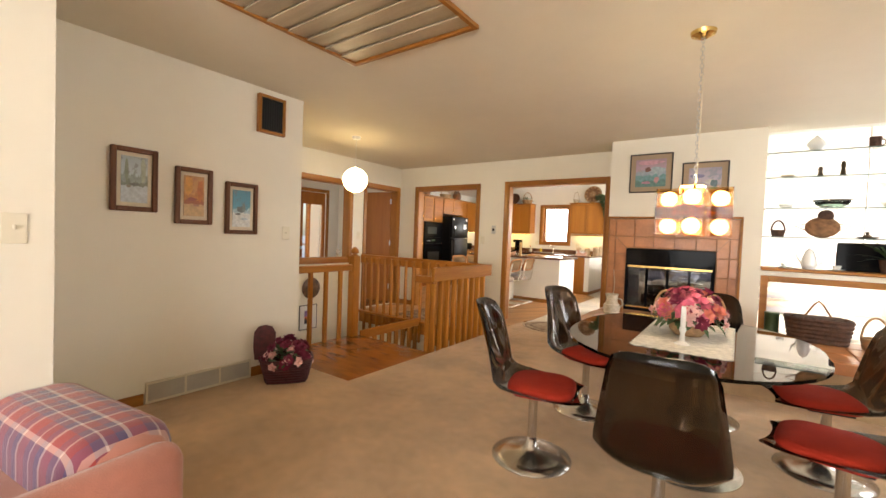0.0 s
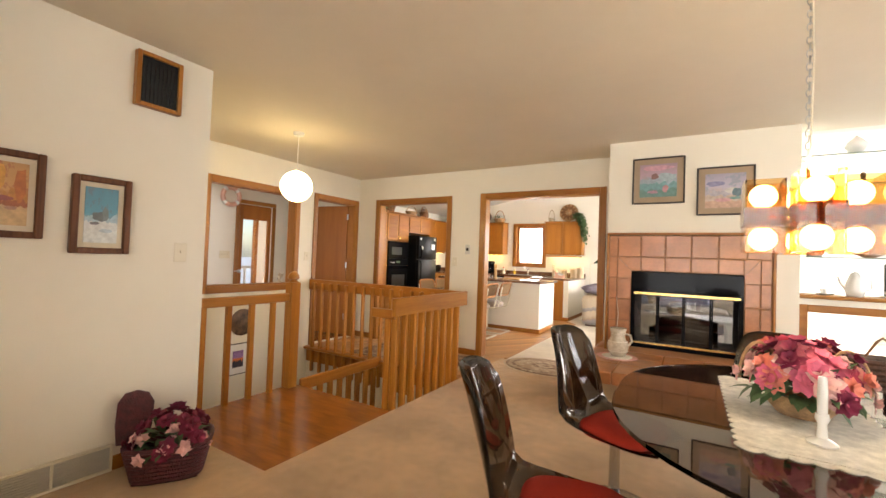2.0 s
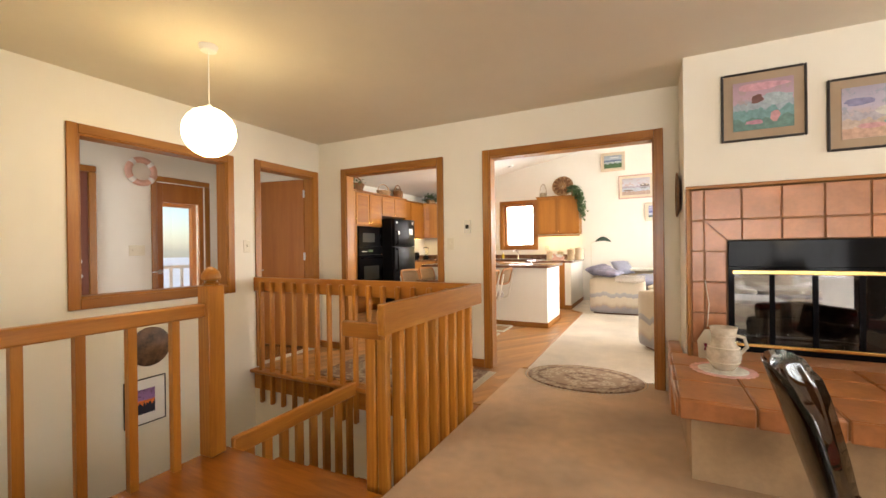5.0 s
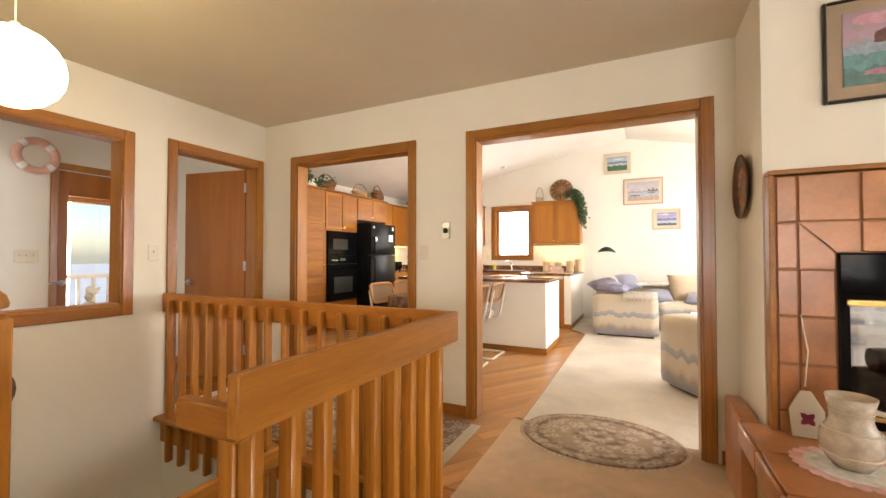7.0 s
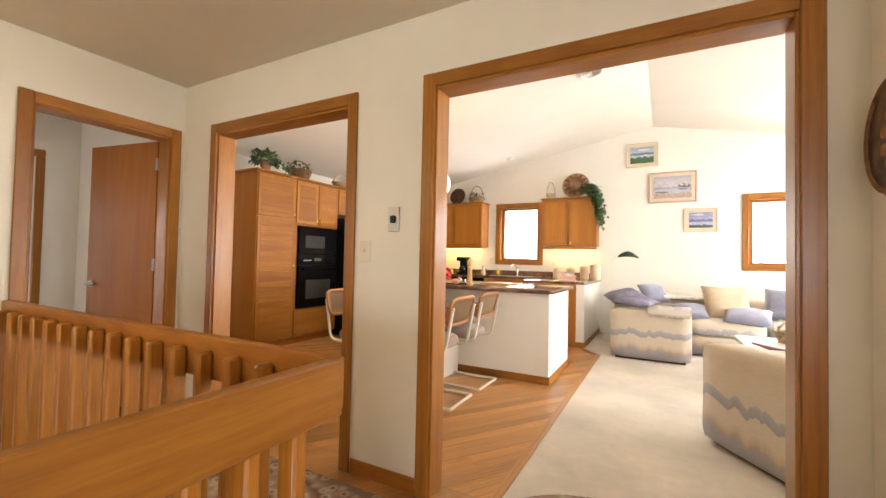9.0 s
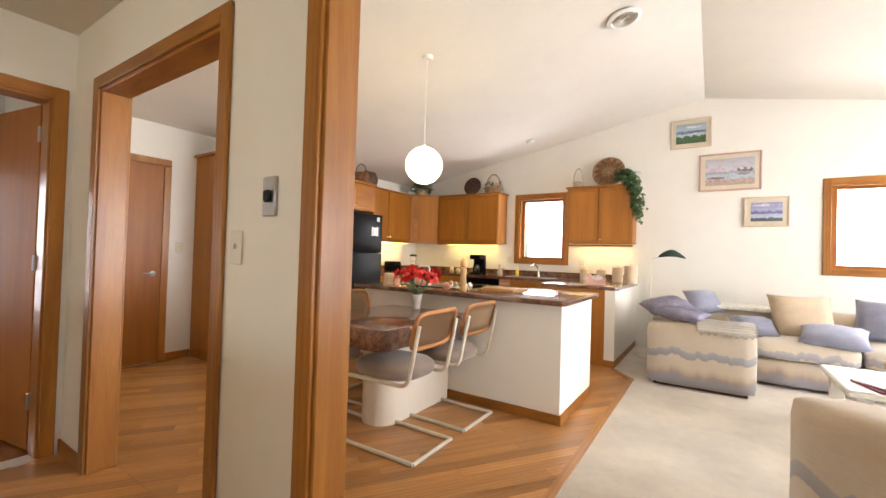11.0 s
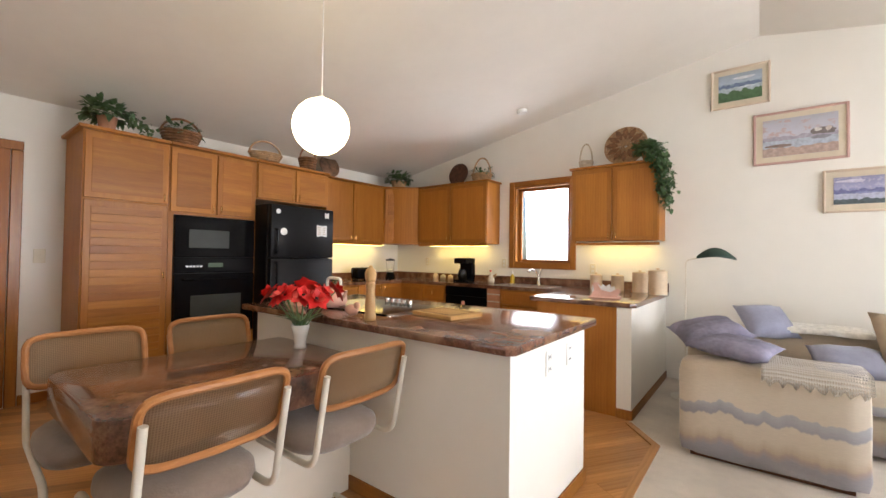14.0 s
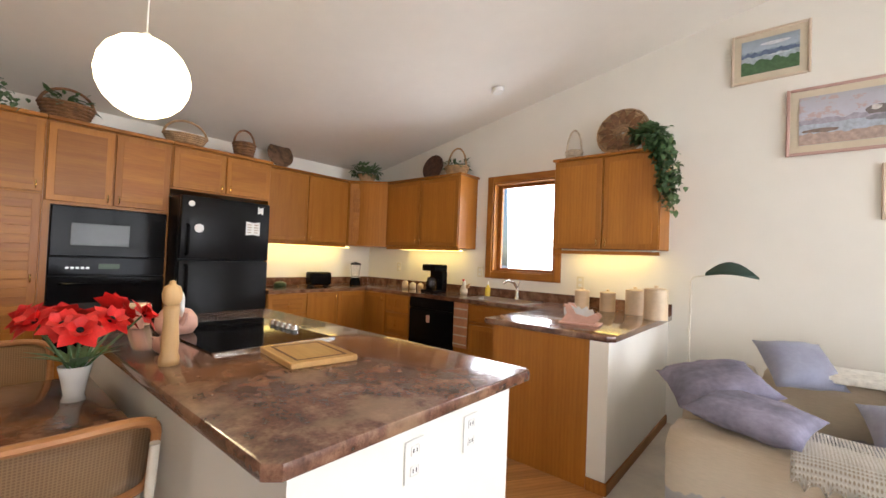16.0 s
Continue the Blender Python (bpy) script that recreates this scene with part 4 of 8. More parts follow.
part("door_frame", join_boxes((-0.42, -0.40, -0.085, -0.06, 0.50, 1.03), (0.415, 0.435, -0.085, -0.06, 0.50, 1.03), (-0.40, 0.415, -0.085, -0.06, 0.50, 0.534), (-0.40, 0.415, -0.085, -0.06, 1.013, 1.03)), M_BLACK, fp)
for i in range(4):
    xa = -0.40 + i * 0.20375
    part("door", join_boxes((xa, xa + 0.012, -0.08, -0.064, 0.556, 0.984), (xa + 0.19, xa + 0.203, -0.08, -0.064, 0.556, 0.984)), M_BLACK, fp)
    part("pane", box(xa + 0.012, xa + 0.19, -0.074, -0.070, 0.556, 0.984), clear("tinted_fire_glass", (0.20, 0.20, 0.21)) if i == 0 else bpy.data.materials["tinted_fire_glass"], fp)
part("firebox", join_boxes((-0.42, -0.40, 0.0, 0.66, 0.50, 1.20), (0.415, 0.435, 0.0, 0.66, 0.50, 1.20), (-0.4, 0.415, 0.0, 0.66, 0.50, 0.515), (-0.4, 0.415, 0.0, 0.66, 1.0, 1.20)), M_FIREBRICK, fp)
for i, (y, z) in enumerate(((0.15, 0.62), (0.28, 0.62), (0.21, 0.72))):
    part("log", tube([(-0.28 + 0.03 * i, y, z), (0.0, y + 0.02, z + 0.01), (0.27, y - 0.01, z - 0.01)], [0.055, 0.062, 0.05], 9), M_LOG, fp)
part("grate", join_boxes((-0.27, 0.27, 0.1, 0.12, 0.55, 0.565), (-0.27, 0.27, 0.3, 0.32, 0.55, 0.565), (-0.2, -0.18, 0.08, 0.34, 0.515, 0.555), (0.18, 0.2, 0.08, 0.34, 0.515, 0.555)), M_BLACKMATT, fp)

h = thing("hearth", -1.345, 4.38, 0, "raised terracotta hearth on a plastered base", "hearth")
part("base", box(0.06, 3.98, 0.13, 0.96, 0.0, 0.35), M_HEARTHBASE, h)
part("side_curb", box(0.0, 0.079, 0.96, 1.36, 0.0, 0.44, bevel=0.014, segs=2), M_TILE, h)
part("slab", box(0.0, 3.98, 0.0, 0.958, 0.35, 0.429, bevel=0.012), M_GROUT, h)
for i in range(13):
    for j in range(3):
        part("tile", box(0.006 + i * 0.305, 0.298 + i * 0.305, 0.006 + j * 0.317, 0.312 + j * 0.317, 0.425, 0.44, bevel=0.004), M_TILE, h)
for i in range(13):
    part("edge_tile", box(0.004 + i * 0.305, 0.30 + i * 0.305, -0.012, 0.004, 0.345, 0.437, bevel=0.006), M_TILE, h)
for j in range(3):
    part("edge_tile", box(-0.012, 0.004, 0.004 + j * 0.317, 0.314 + j * 0.317, 0.345, 0.437, bevel=0.006), M_TILE, h)


PAINT = {}


def pigment(c):
    if c not in PAINT:
        PAINT[c] = plain("pigment", c, 0.45, scale=30, amount=0.22, bumps=0.15, bscale=120)
    return PAINT[c]


def brush_layers(t, a, b, layers, blobs=()):
    """Painted ridges, back to front: (height, roughness, colour, seed), then spots (u, v, ru, rv, colour)."""
    for k, (hgt, amp, col, seed) in enumerate(layers):
        n = 26
        top = [(a * (2 * i / n - 1), b * (2 * (hgt + amp * noise.fractal((i * 0.27 + seed * 5.3, seed, 0.0), 0.6, 2.0, 5)) - 1)) for i in range(n + 1)]
        top = [(px, max(-b * 0.98, min(b * 0.99, pz))) for px, pz in top]
        bm = slab([(-a, -b), (a, -b)] + top[::-1], 0.0, 0.0004)
        part("painted_ridge", bm, pigment(col), t).matrix_basis = pose(0, -0.0181 - 0.0005 * k, 0, 90, 0, 0)
    for k, (u, v, ru, rv, col) in enumerate(blobs):
        n = 14
        pts = []
        for i in range(n):
            an = 2 * math.pi * i / n
            q = 1 + 0.45 * noise.noise((math.cos(an) * 1.7 + u * 9, math.sin(an) * 1.7, v * 7))
            pts.append((max(-a, min(a, a * u + a * ru * q * math.cos(an))), max(-b, min(b, b * v + b * rv * q * math.sin(an)))))
        part("painted_spot", slab(pts, 0.0, 0.0004), pigment(col), t).matrix_basis = pose(0, -0.0181 - 0.0005 * (len(layers) + k), 0, 90, 0, 0)


ART = {
    "misty_river_painting": ([(0.62, 0.25, (0.30, 0.34, 0.30), 1), (0.45, 0.12, (0.20, 0.22, 0.17), 2), (0.36, 0.05, (0.55, 0.60, 0.63), 3)], [(-0.6, 0.35, 0.14, 0.5, (0.24, 0.27, 0.19)), (0.65, 0.4, 0.2, 0.55, (0.38, 0.40, 0.30)), (0.0, -0.2, 0.45, 0.06, (0.14, 0.13, 0.12)), (-0.45, -0.3, 0.2, 0.07, (0.25, 0.22, 0.17))]),
    "autumn_painting": ([(0.52, 0.2, (0.50, 0.21, 0.04), 4), (0.40, 0.08, (0.33, 0.10, 0.03), 5), (0.30, 0.04, (0.60, 0.40, 0.20), 6)], [(-0.55, 0.45, 0.4, 0.45, (0.62, 0.30, 0.05)), (0.6, 0.3, 0.3, 0.55, (0.45, 0.14, 0.03)), (-0.2, -0.15, 0.5, 0.09, (0.26, 0.07, 0.05)), (0.2, -0.45, 0.3, 0.06, (0.40, 0.22, 0.14))]),
    "winter_painting": ([(0.50, 0.10, (0.40, 0.54, 0.60), 7), (0.38, 0.06, (0.70, 0.72, 0.70), 8)], [(-0.1, -0.05, 0.45, 0.16, (0.10, 0.12, 0.13)), (0.25, 0.05, 0.2, 0.28, (0.16, 0.20, 0.20)), (-0.4, -0.3, 0.3, 0.06, (0.13, 0.13, 0.14)), (0.3, -0.55, 0.4, 0.07, (0.45, 0.53, 0.58))]),
    "harbour_print": ([(0.55, 0.14, (0.30, 0.36, 0.42), 9), (0.42, 0.10, (0.15, 0.30, 0.30), 10), (0.22, 0.08, (0.11, 0.22, 0.19), 11)], [(-0.2, 0.25, 0.22, 0.16, (0.17, 0.075, 0.06)), (0.5, 0.2, 0.5, 0.25, (0.34, 0.42, 0.46)), (0.4, -0.5, 0.16, 0.22, (0.48, 0.24, 0.25)), (-0.3, -0.7, 0.3, 0.09, (0.42, 0.20, 0.26)), (0.0, 0.75, 0.9, 0.16, (0.55, 0.30, 0.35))]),
    "mission_print": ([(0.5, 0.10, (0.40, 0.37, 0.42), 12), (0.36, 0.07, (0.48, 0.38, 0.31), 13), (0.2, 0.05, (0.52, 0.34, 0.24), 14)], [(0.3, 0.0, 0.35, 0.2, (0.52, 0.50, 0.47)), (0.55, -0.1, 0.22, 0.25, (0.13, 0.20, 0.22)), (-0.5, 0.4, 0.45, 0.14, (0.22, 0.22, 0.36)), (-0.1, -0.55, 0.5, 0.10, (0.55, 0.30, 0.30)), (0.5, -0.45, 0.3, 0.08, (0.18, 0.32, 0.28))]),
    "green_shore_print": ([(0.62, 0.10, (0.15, 0.20, 0.33), 15), (0.50, 0.05, (0.45, 0.53, 0.58), 16), (0.36, 0.09, (0.08, 0.16, 0.07), 17)], [(0.2, 0.62, 0.5, 0.10, (0.70, 0.72, 0.76)), (0.3, -0.05, 0.4, 0.05, (0.62, 0.68, 0.72))]),
    "pink_harbour_print": ([(0.52, 0.06, (0.40, 0.37, 0.45), 18), (0.42, 0.02, (0.46, 0.52, 0.60), 19), (0.22, 0.05, (0.48, 0.36, 0.30), 20)], [(0.62, 0.12, 0.36, 0.18, (0.20, 0.17, 0.16)), (0.5, 0.2, 0.10, 0.10, (0.66, 0.62, 0.58)), (0.75, 0.2, 0.08, 0.12, (0.60, 0.52, 0.46)), (0.55, -0.2, 0.3, 0.10, (0.28, 0.28, 0.32)), (-0.55, -0.45, 0.35, 0.08, (0.24, 0.18, 0.15))]),
    "blue_lake_print": ([(0.52, 0.12, (0.17, 0.18, 0.36), 21), (0.38, 0.04, (0.50, 0.52, 0.64), 22), (0.18, 0.06, (0.10, 0.13, 0.14), 23)], [(-0.3, 0.7, 0.6, 0.12, (0.62, 0.60, 0.70)), (0.3, -0.2, 0.5, 0.06, (0.26, 0.28, 0.48))]),
    "sunset_photo": ([(0.55, 0.03, (0.70, 0.17, 0.03), 24), (0.40, 0.16, (0.012, 0.012, 0.03), 25)], []),
}


def framed(name, x, y, z, w, h, rz, frame_m, liner_m, art_m, label, fw=0.035, lw=0.03, depth=0.028, group=""):
    """A framed picture hung with its centre at (x, y, z); it faces local -y."""
    t = thing(name, x, y, z, label, "picture", group, rz)
    bm = join_boxes((-w / 2, -w / 2 + fw, -depth, -0.002, -h / 2, h / 2), (w / 2 - fw, w / 2, -depth, -0.002, -h / 2, h / 2), (-w / 2 + fw, w / 2 - fw, -depth, -0.002, h / 2 - fw, h / 2), (-w / 2 + fw, w / 2 - fw, -depth, -0.002, -h / 2, -h / 2 + fw), bevel=0.005)
    part("frame", bm, frame_m, t)
    part("mat", box(-w / 2 + fw, w / 2 - fw, -0.014, -0.003, -h / 2 + fw, h / 2 - fw), liner_m, t)
    a, b = w / 2 - fw - lw, h / 2 - fw - lw
    part("artwork", box(-a, a, -0.018, -0.0145, -b, b), art_m, t)
    brush_layers(t, a, b, *ART[art_m.name])
    return t


P1 = painting("misty_river_painting", (0.50, 0.56, 0.58), (0.26, 0.28, 0.22), (0.58, 0.62, 0.64), (0.17, 0.16, 0.14), 1)
P2 = painting("autumn_painting", (0.60, 0.32, 0.10), (0.42, 0.16, 0.04), (0.60, 0.43, 0.24), (0.35, 0.09, 0.04), 2)
P3 = painting("winter_painting", (0.09, 0.30, 0.42), (0.30, 0.42, 0.48), (0.66, 0.68, 0.66), (0.12, 0.14, 0.15), 3, 0.45)
for yc, zc, w, hh, m, lab in ((1.255, 1.55, 0.265, 0.42, P1, "misty river landscape in a brown wooden frame"), (1.625, 1.477, 0.255, 0.412, P2, "orange autumn landscape in a brown wooden frame"), (1.984, 1.412, 0.262, 0.412, P3, "blue winter landscape in a brown wooden frame")):
    framed("landscape_painting", -3.288, yc, zc, w, hh, 90, M_DARKWOOD, M_LINEN, m, lab, 0.032, 0.026, 0.035, "three small landscapes")
P4 = painting("harbour_print", (0.44, 0.30, 0.36), (0.26, 0.31, 0.36), (0.16, 0.31, 0.29), (0.33, 0.27, 0.25), 4)
P5 = painting("mission_print", (0.42, 0.38, 0.48), (0.46, 0.36, 0.34), (0.50, 0.38, 0.31), (0.20, 0.26, 0.30), 5)
framed("framed_print", -0.822, 5.338, 2.047, 0.435, 0.435, 0, M_BLACKFRAME, M_MATBOARD, P4, "seascape print with a taupe mat in a black frame", 0.014, 0.05, 0.022)
framed("framed_print", -0.305, 5.338, 1.925, 0.42, 0.425, 0, M_BLACKFRAME, M_MATBOARD, P5, "pale village print with a taupe mat in a black frame", 0.014, 0.05, 0.022)

# wall speaker, high on the picture wall
v = thing("wall_speaker", -3.289, 2.224, 2.222, "dark wall speaker in a wooden frame near the ceiling", "speaker", rz=90)
part("frame", join_boxes((-0.122, -0.098, -0.045, -0.001, -0.158, 0.158), (0.098, 0.122, -0.045, -0.001, -0.158, 0.158), (-0.098, 0.098, -0.045, -0.001, 0.134, 0.158), (-0.098, 0.098, -0.045, -0.001, -0.158, -0.134), bevel=0.003), M_OAK, v)
part("grille", box(-0.098, 0.098, -0.03, -0.002, -0.134, 0.134), M_BLACKMATT, v)
for i in range(9):
    part("slat", box(-0.092 + i * 0.0215, -0.083 + i * 0.0215, -0.036, -0.029, -0.132, 0.132), M_BLACKMATT, v)


def switch_plate(name, x, y, z, rz, n, label, w=0.075, h=0.118):
    t = thing(name, x, y, z, label, "switch", rz=rz)
    W = w + (n - 1) * 0.046
    part("plate", box(-W / 2, W / 2, -0.006, -0.0005, -h / 2, h / 2, bevel=0.003), M_IVORY, t)
    for i in range(n):
        cx = (i - (n - 1) / 2) * 0.046
        part("toggle", box(cx - 0.005, cx + 0.005, -0.018, -0.0055, -0.004, 0.014, bevel=0.002), M_IVORY, t)
    return t


switch_plate("light_switch", -3.289, 2.40, 1.225, 90, 1, "ivory light switch on the picture wall")
switch_plate("light_switch", -2.249, 0.555, 1.22, 90, 1, "ivory light switch on the wall end")
switch_plate("light_switch", -3.27, HALL_Y - 0.001, 1.215, 0, 1, "ivory light switch between the openings")
switch_plate("light_switch", -5.029, 4.862, 1.215, 90, 1, "ivory light switch beside the foyer doorway")
switch_plate("light_switch", WX0 + 0.001, 4.74, 1.19, 90, 3, "white triple light switch in the foyer")
switch_plate("light_switch", WX0 + 0.001, 7.225, 1.21, 90, 1, "ivory light switch beside the pantry")
t = thing("thermostat", -3.08, HALL_Y - 0.001, 1.383, "small brass and black thermostat on the hall wall", "thermostat")
part("plate", box(-0.034, 0.034, -0.012, -0.0005, -0.064, 0.064, bevel=0.003), M_STEEL, t)
part("dial", box(-0.018, 0.018, -0.024, -0.011, -0.02, 0.02, bevel=0.006), M_BLACKMATT, t)

# floor register along the picture wall
g = thing("heat_register", -3.29, 1.34, 0.0, "beige metal baseboard heat register", "vent")
part("frame", join_boxes((0.0, 0.022, 0.0, 0.755, 0.003, 0.018), (0.0, 0.022, 0.0, 0.755, 0.138, 0.152), *[(0.0, 0.022, k * 0.2475 , 0.0125 + k * 0.2475, 0.018, 0.138) for k in range(4)], bevel=0.002), M_IVORY, g)
for k in range(3):
    part("grille", box(0.002, 0.010, 0.0125 + k * 0.2475, 0.2475 + k * 0.2475, 0.018, 0.138), M_VENT, g)
    for i in range(9):
        part("slat", box(0.008, 0.016, 0.0125 + k * 0.2475, 0.2475 + k * 0.2475, 0.023 + i * 0.0128, 0.029 + i * 0.0128), M_VENT, g)

# louvred attic-fan shutter in the ceiling
f = thing("ceiling_shutter", -1.72, 1.66, 2.44, "brown louvred attic fan shutter in the ceiling", "vent")
part("frame", join_boxes((-0.50, -0.47, -0.56, 0.56, -0.025, -0.001), (0.47, 0.50, -0.56, 0.56, -0.025, -0.001), (-0.47, 0.47, 0.53, 0.56, -0.025, -0.001), (-0.47, 0.47, -0.56, -0.53, -0.025, -0.001), bevel=0.003), M_OAKY, f)
for i in range(8):
    bm = box(-0.47, 0.47, -0.062, 0.062, -0.004, 0.004)
    bmesh.ops.rotate(bm, verts=bm.verts, matrix=Matrix.Rotation(radians(5), 3, "X"))
    bmesh.ops.translate(bm, verts=bm.verts, vec=(0, -0.465 + i * 0.1325, -0.011))
    part("louvre", bm, M_LOUVRE, f)

# dining table
t = thing("dining_table", -0.20, 2.97, 0, "oval smoked glass dining table on a chrome pedestal", "table")
out = [(0.60 * math.cos(2 * math.pi * i / 48) * (1 + 0.05 * abs(math.sin(4 * math.pi * i / 48))), 0.80 * math.sin(2 * math.pi * i / 48)) for i in range(48)]
part("tabletop", slab(out, 0.715, 0.730), M_SMOKETOP, t, "smoked glass top", smooth=None)
part("pedestal", lathe([(0.0, 0.0), (0.30, 0.0), (0.30, 0.006), (0.22, 0.02), (0.10, 0.05), (0.055, 0.10), (0.045, 0.30), (0.045, 0.60), (0.05, 0.68), (0.06, 0.714), (0.0, 0.7145)], 32), M_CHROME, t)


def shell(w=0.44, hb=0.47, seat_d=0.43):
    """A moulded bucket shell: back and seat in one sweep, thickened. It faces +y."""
    bm = bmesh.new()
    prof = []
    for i in range(9):
        u = i / 8
        prof.append((-0.225 - 0.135 * (1 - u) ** 1.05, 0.885 - u * (0.885 - 0.47), 0.315 + 0.135 * u ** 0.8))
    for i in range(1, 4):
        a = radians(90 * i / 3)
        prof.append((-0.225 + 0.10 * (1 - math.cos(a)), 0.47 - 0.085 * math.sin(a), 0.455))
    for i in range(1, 7):
        u = i / 6
        prof.append((-0.125 + u * 0.37, 0.385 - 0.006 * math.sin(math.pi * u) + 0.018 * u, 0.46 - 0.05 * u * u - 0.11 * u ** 6))
    n = 12
    rows = []
    for k, (y, z, ww) in enumerate(prof):
        row = []
        back = max(0.0, min(1.0, (z - 0.42) / 0.3))
        for i in range(n + 1):
            s = 2 * i / n - 1
            lift = 0.06 * abs(s) ** 3 * (1 - 0.7 * back) * min(1.0, (len(prof) - 1 - k) / 6)
            fwd = 0.07 * abs(s) ** 2.4 * (0.35 + 0.65 * back)
            round_top = 0.05 * abs(s) ** 4 if k == 0 else 0.03 * abs(s) ** 4 if k == 1 else 0
            row.append(bm.verts.new((s * ww / 2, y + fwd, z + lift - round_top)))
        rows.append(row)
    for a, b in zip(rows, rows[1:]):
        for i in range(n):
            bm.faces.new((a[i], a[i + 1], b[i + 1], b[i]))
    bmesh.ops.recalc_face_normals(bm, faces=bm.faces)
    bmesh.ops.solidify(bm, geom=bm.faces[:], thickness=0.007)
    return bm


def cushion(w, d, h, cz, cy=0.0):
    out = []
    n = 28
    for i in range(n):
        a = 2 * math.pi * i / n
        c, s = math.cos(a), math.sin(a)
        out.append((w / 2 * math.copysign(abs(c) ** 0.6, c), cy + d / 2 * math.copysign(abs(s) ** 0.6, s)))
    bm = bmesh.new()
    rings = []
    for k, (sc, z) in enumerate(((0.94, 0), (1.0, 0.35), (0.98, 0.7), (0.86, 0.95), (0.5, 1.06))):
        rings.append([bm.verts.new((x * sc, cy + (y - cy) * sc, cz + z * h)) for x, y in out])
    for a, b in zip(rings, rings[1:]):
        for i in range(n):
            bm.faces.new((a[i], a[(i + 1) % n], b[(i + 1) % n], b[i]))
    bm.faces.new(rings[0][::-1]), bm.faces.new(rings[-1])
    return bm


def tulip_chair(x, y, rz, label):
    c = thing("dining_chair", x, y, 0, label, "chair", "chairs round the dining table", rz)
    part("shell", shell(), M_SMOKE, c, "smoked acrylic bucket shell", smooth=True)
    part("seat_cushion", cushion(0.40, 0.37, 0.05, 0.402, 0.045), M_RED, c, "red fabric seat pad", smooth=True)
    part("base", lathe([(0.0, 0.0), (0.225, 0.0), (0.225, 0.006), (0.16, 0.018), (0.07, 0.04), (0.035, 0.075), (0.026, 0.12), (0.0, 0.12)], 28), M_CHROME, c, "polished chrome trumpet base", smooth=True)
    part("stem", lathe([(0.026, 0.11), (0.024, 0.34), (0.034, 0.355), (0.034, 0.37), (0.0, 0.37)], 16), M_CHROME, c, smooth=True)
    part("seat_plate", box(-0.10, 0.10, -0.09, 0.11, 0.368, 0.382, bevel=0.003), M_BLACKMATT, c)
    return c


ch = tulip_chair(-0.90, 2.46, -76, "smoked acrylic swivel chair with a red cushion and chrome base")
for x, y, rz in ((-0.86, 3.34, -108), (-0.20, 2.09, 4), (0.42, 2.62, 80), (0.46, 3.36, 100), (-0.14, 3.78, 176)):
    copy_thing(ch, pose(x, y, 0, 0, 0, rz))


# flowers and leaves
def leaf_bm(bm, p, d, up, length, width, droop=0.3):
    d, up = Vector(d).normalized(), Vector(up)
    side = d.cross(up)
    if side.length < 1e-3:
        side = d.orthogonal()
    side.normalize()
    nrm = side.cross(d).normalized()
    pts = []
    for i, (u, w) in enumerate(((0, 0.12), (0.35, 1.0), (0.7, 0.75), (1.0, 0.05))):
        c = Vector(p) + d * length * u - nrm * droop * length * u * u * 0.8
        pts.append((c - side * width / 2 * w + nrm * 0.1 * width * w, c, c + side * width / 2 * w + nrm * 0.1 * width * w))
    vs = [[bm.verts.new(q) for q in row] for row in pts]
    for a, b in zip(vs, vs[1:]):
        bm.faces.new((a[0], a[1], b[1], b[0]))
        bm.faces.new((a[1], a[2], b[2], b[1]))


def bush(n, rx, ry, rz, length, width, seed, bias=0.2, cz=0.0):
    rnd = random.Random(seed)
    bm = bmesh.new()
    for _ in range(n):
        a, e = rnd.uniform(0, 2 * math.pi), rnd.uniform(-0.25, 1.0)
        r = rnd.uniform(0.35, 1.0)
        d = Vector((math.cos(a) * math.cos(e), math.sin(a) * math.cos(e), math.sin(e) + bias))
        p = (d.x * rx * r, d.y * ry * r, cz + max(0, d.z) * rz * r)
        leaf_bm(bm, p, d + Vector((rnd.uniform(-.5, .5), rnd.uniform(-.5, .5), rnd.uniform(-.5, .3))), (0, 0, 1), length * rnd.uniform(0.6, 1.2), width * rnd.uniform(0.7, 1.2), rnd.uniform(0.1, 0.9))
    return bm


def trail(n, pts, spread, length, width, seed):
    rnd = random.Random(seed)
    bm = bmesh.new()
    pts = [Vector(p) for p in pts]
    for _ in range(n):
        u = rnd.random() * (len(pts) - 1)
        i = min(int(u), len(pts) - 2)
        p = pts[i].lerp(pts[i + 1], u - i) + Vector([rnd.gauss(0, spread) for _ in range(3)])
        leaf_bm(bm, p, (rnd.uniform(-1, 1), rnd.uniform(-1, 0.6), rnd.uniform(-1, 0.2)), (0, 0, 1), length * rnd.uniform(0.6, 1.2), width, rnd.uniform(0, 0.8))
    return bm


def bloom(bm, p, d, r, petals, rnd, layers=2):
    d = Vector(d).normalized()
    u = d.orthogonal().normalized()
    v = d.cross(u)
    for l in range(layers):
        n = petals - l
        for i in range(n):
            a = 2 * math.pi * (i + 0.5 * l) / n + rnd.uniform(-0.2, 0.2)
            o = u * math.cos(a) + v * math.sin(a)
            leaf_bm(bm, Vector(p), o * (1.0 - 0.4 * l) + d * (0.35 + 0.8 * l), d, r * (1.0 - 0.2 * l), r * 0.85, 0.35)


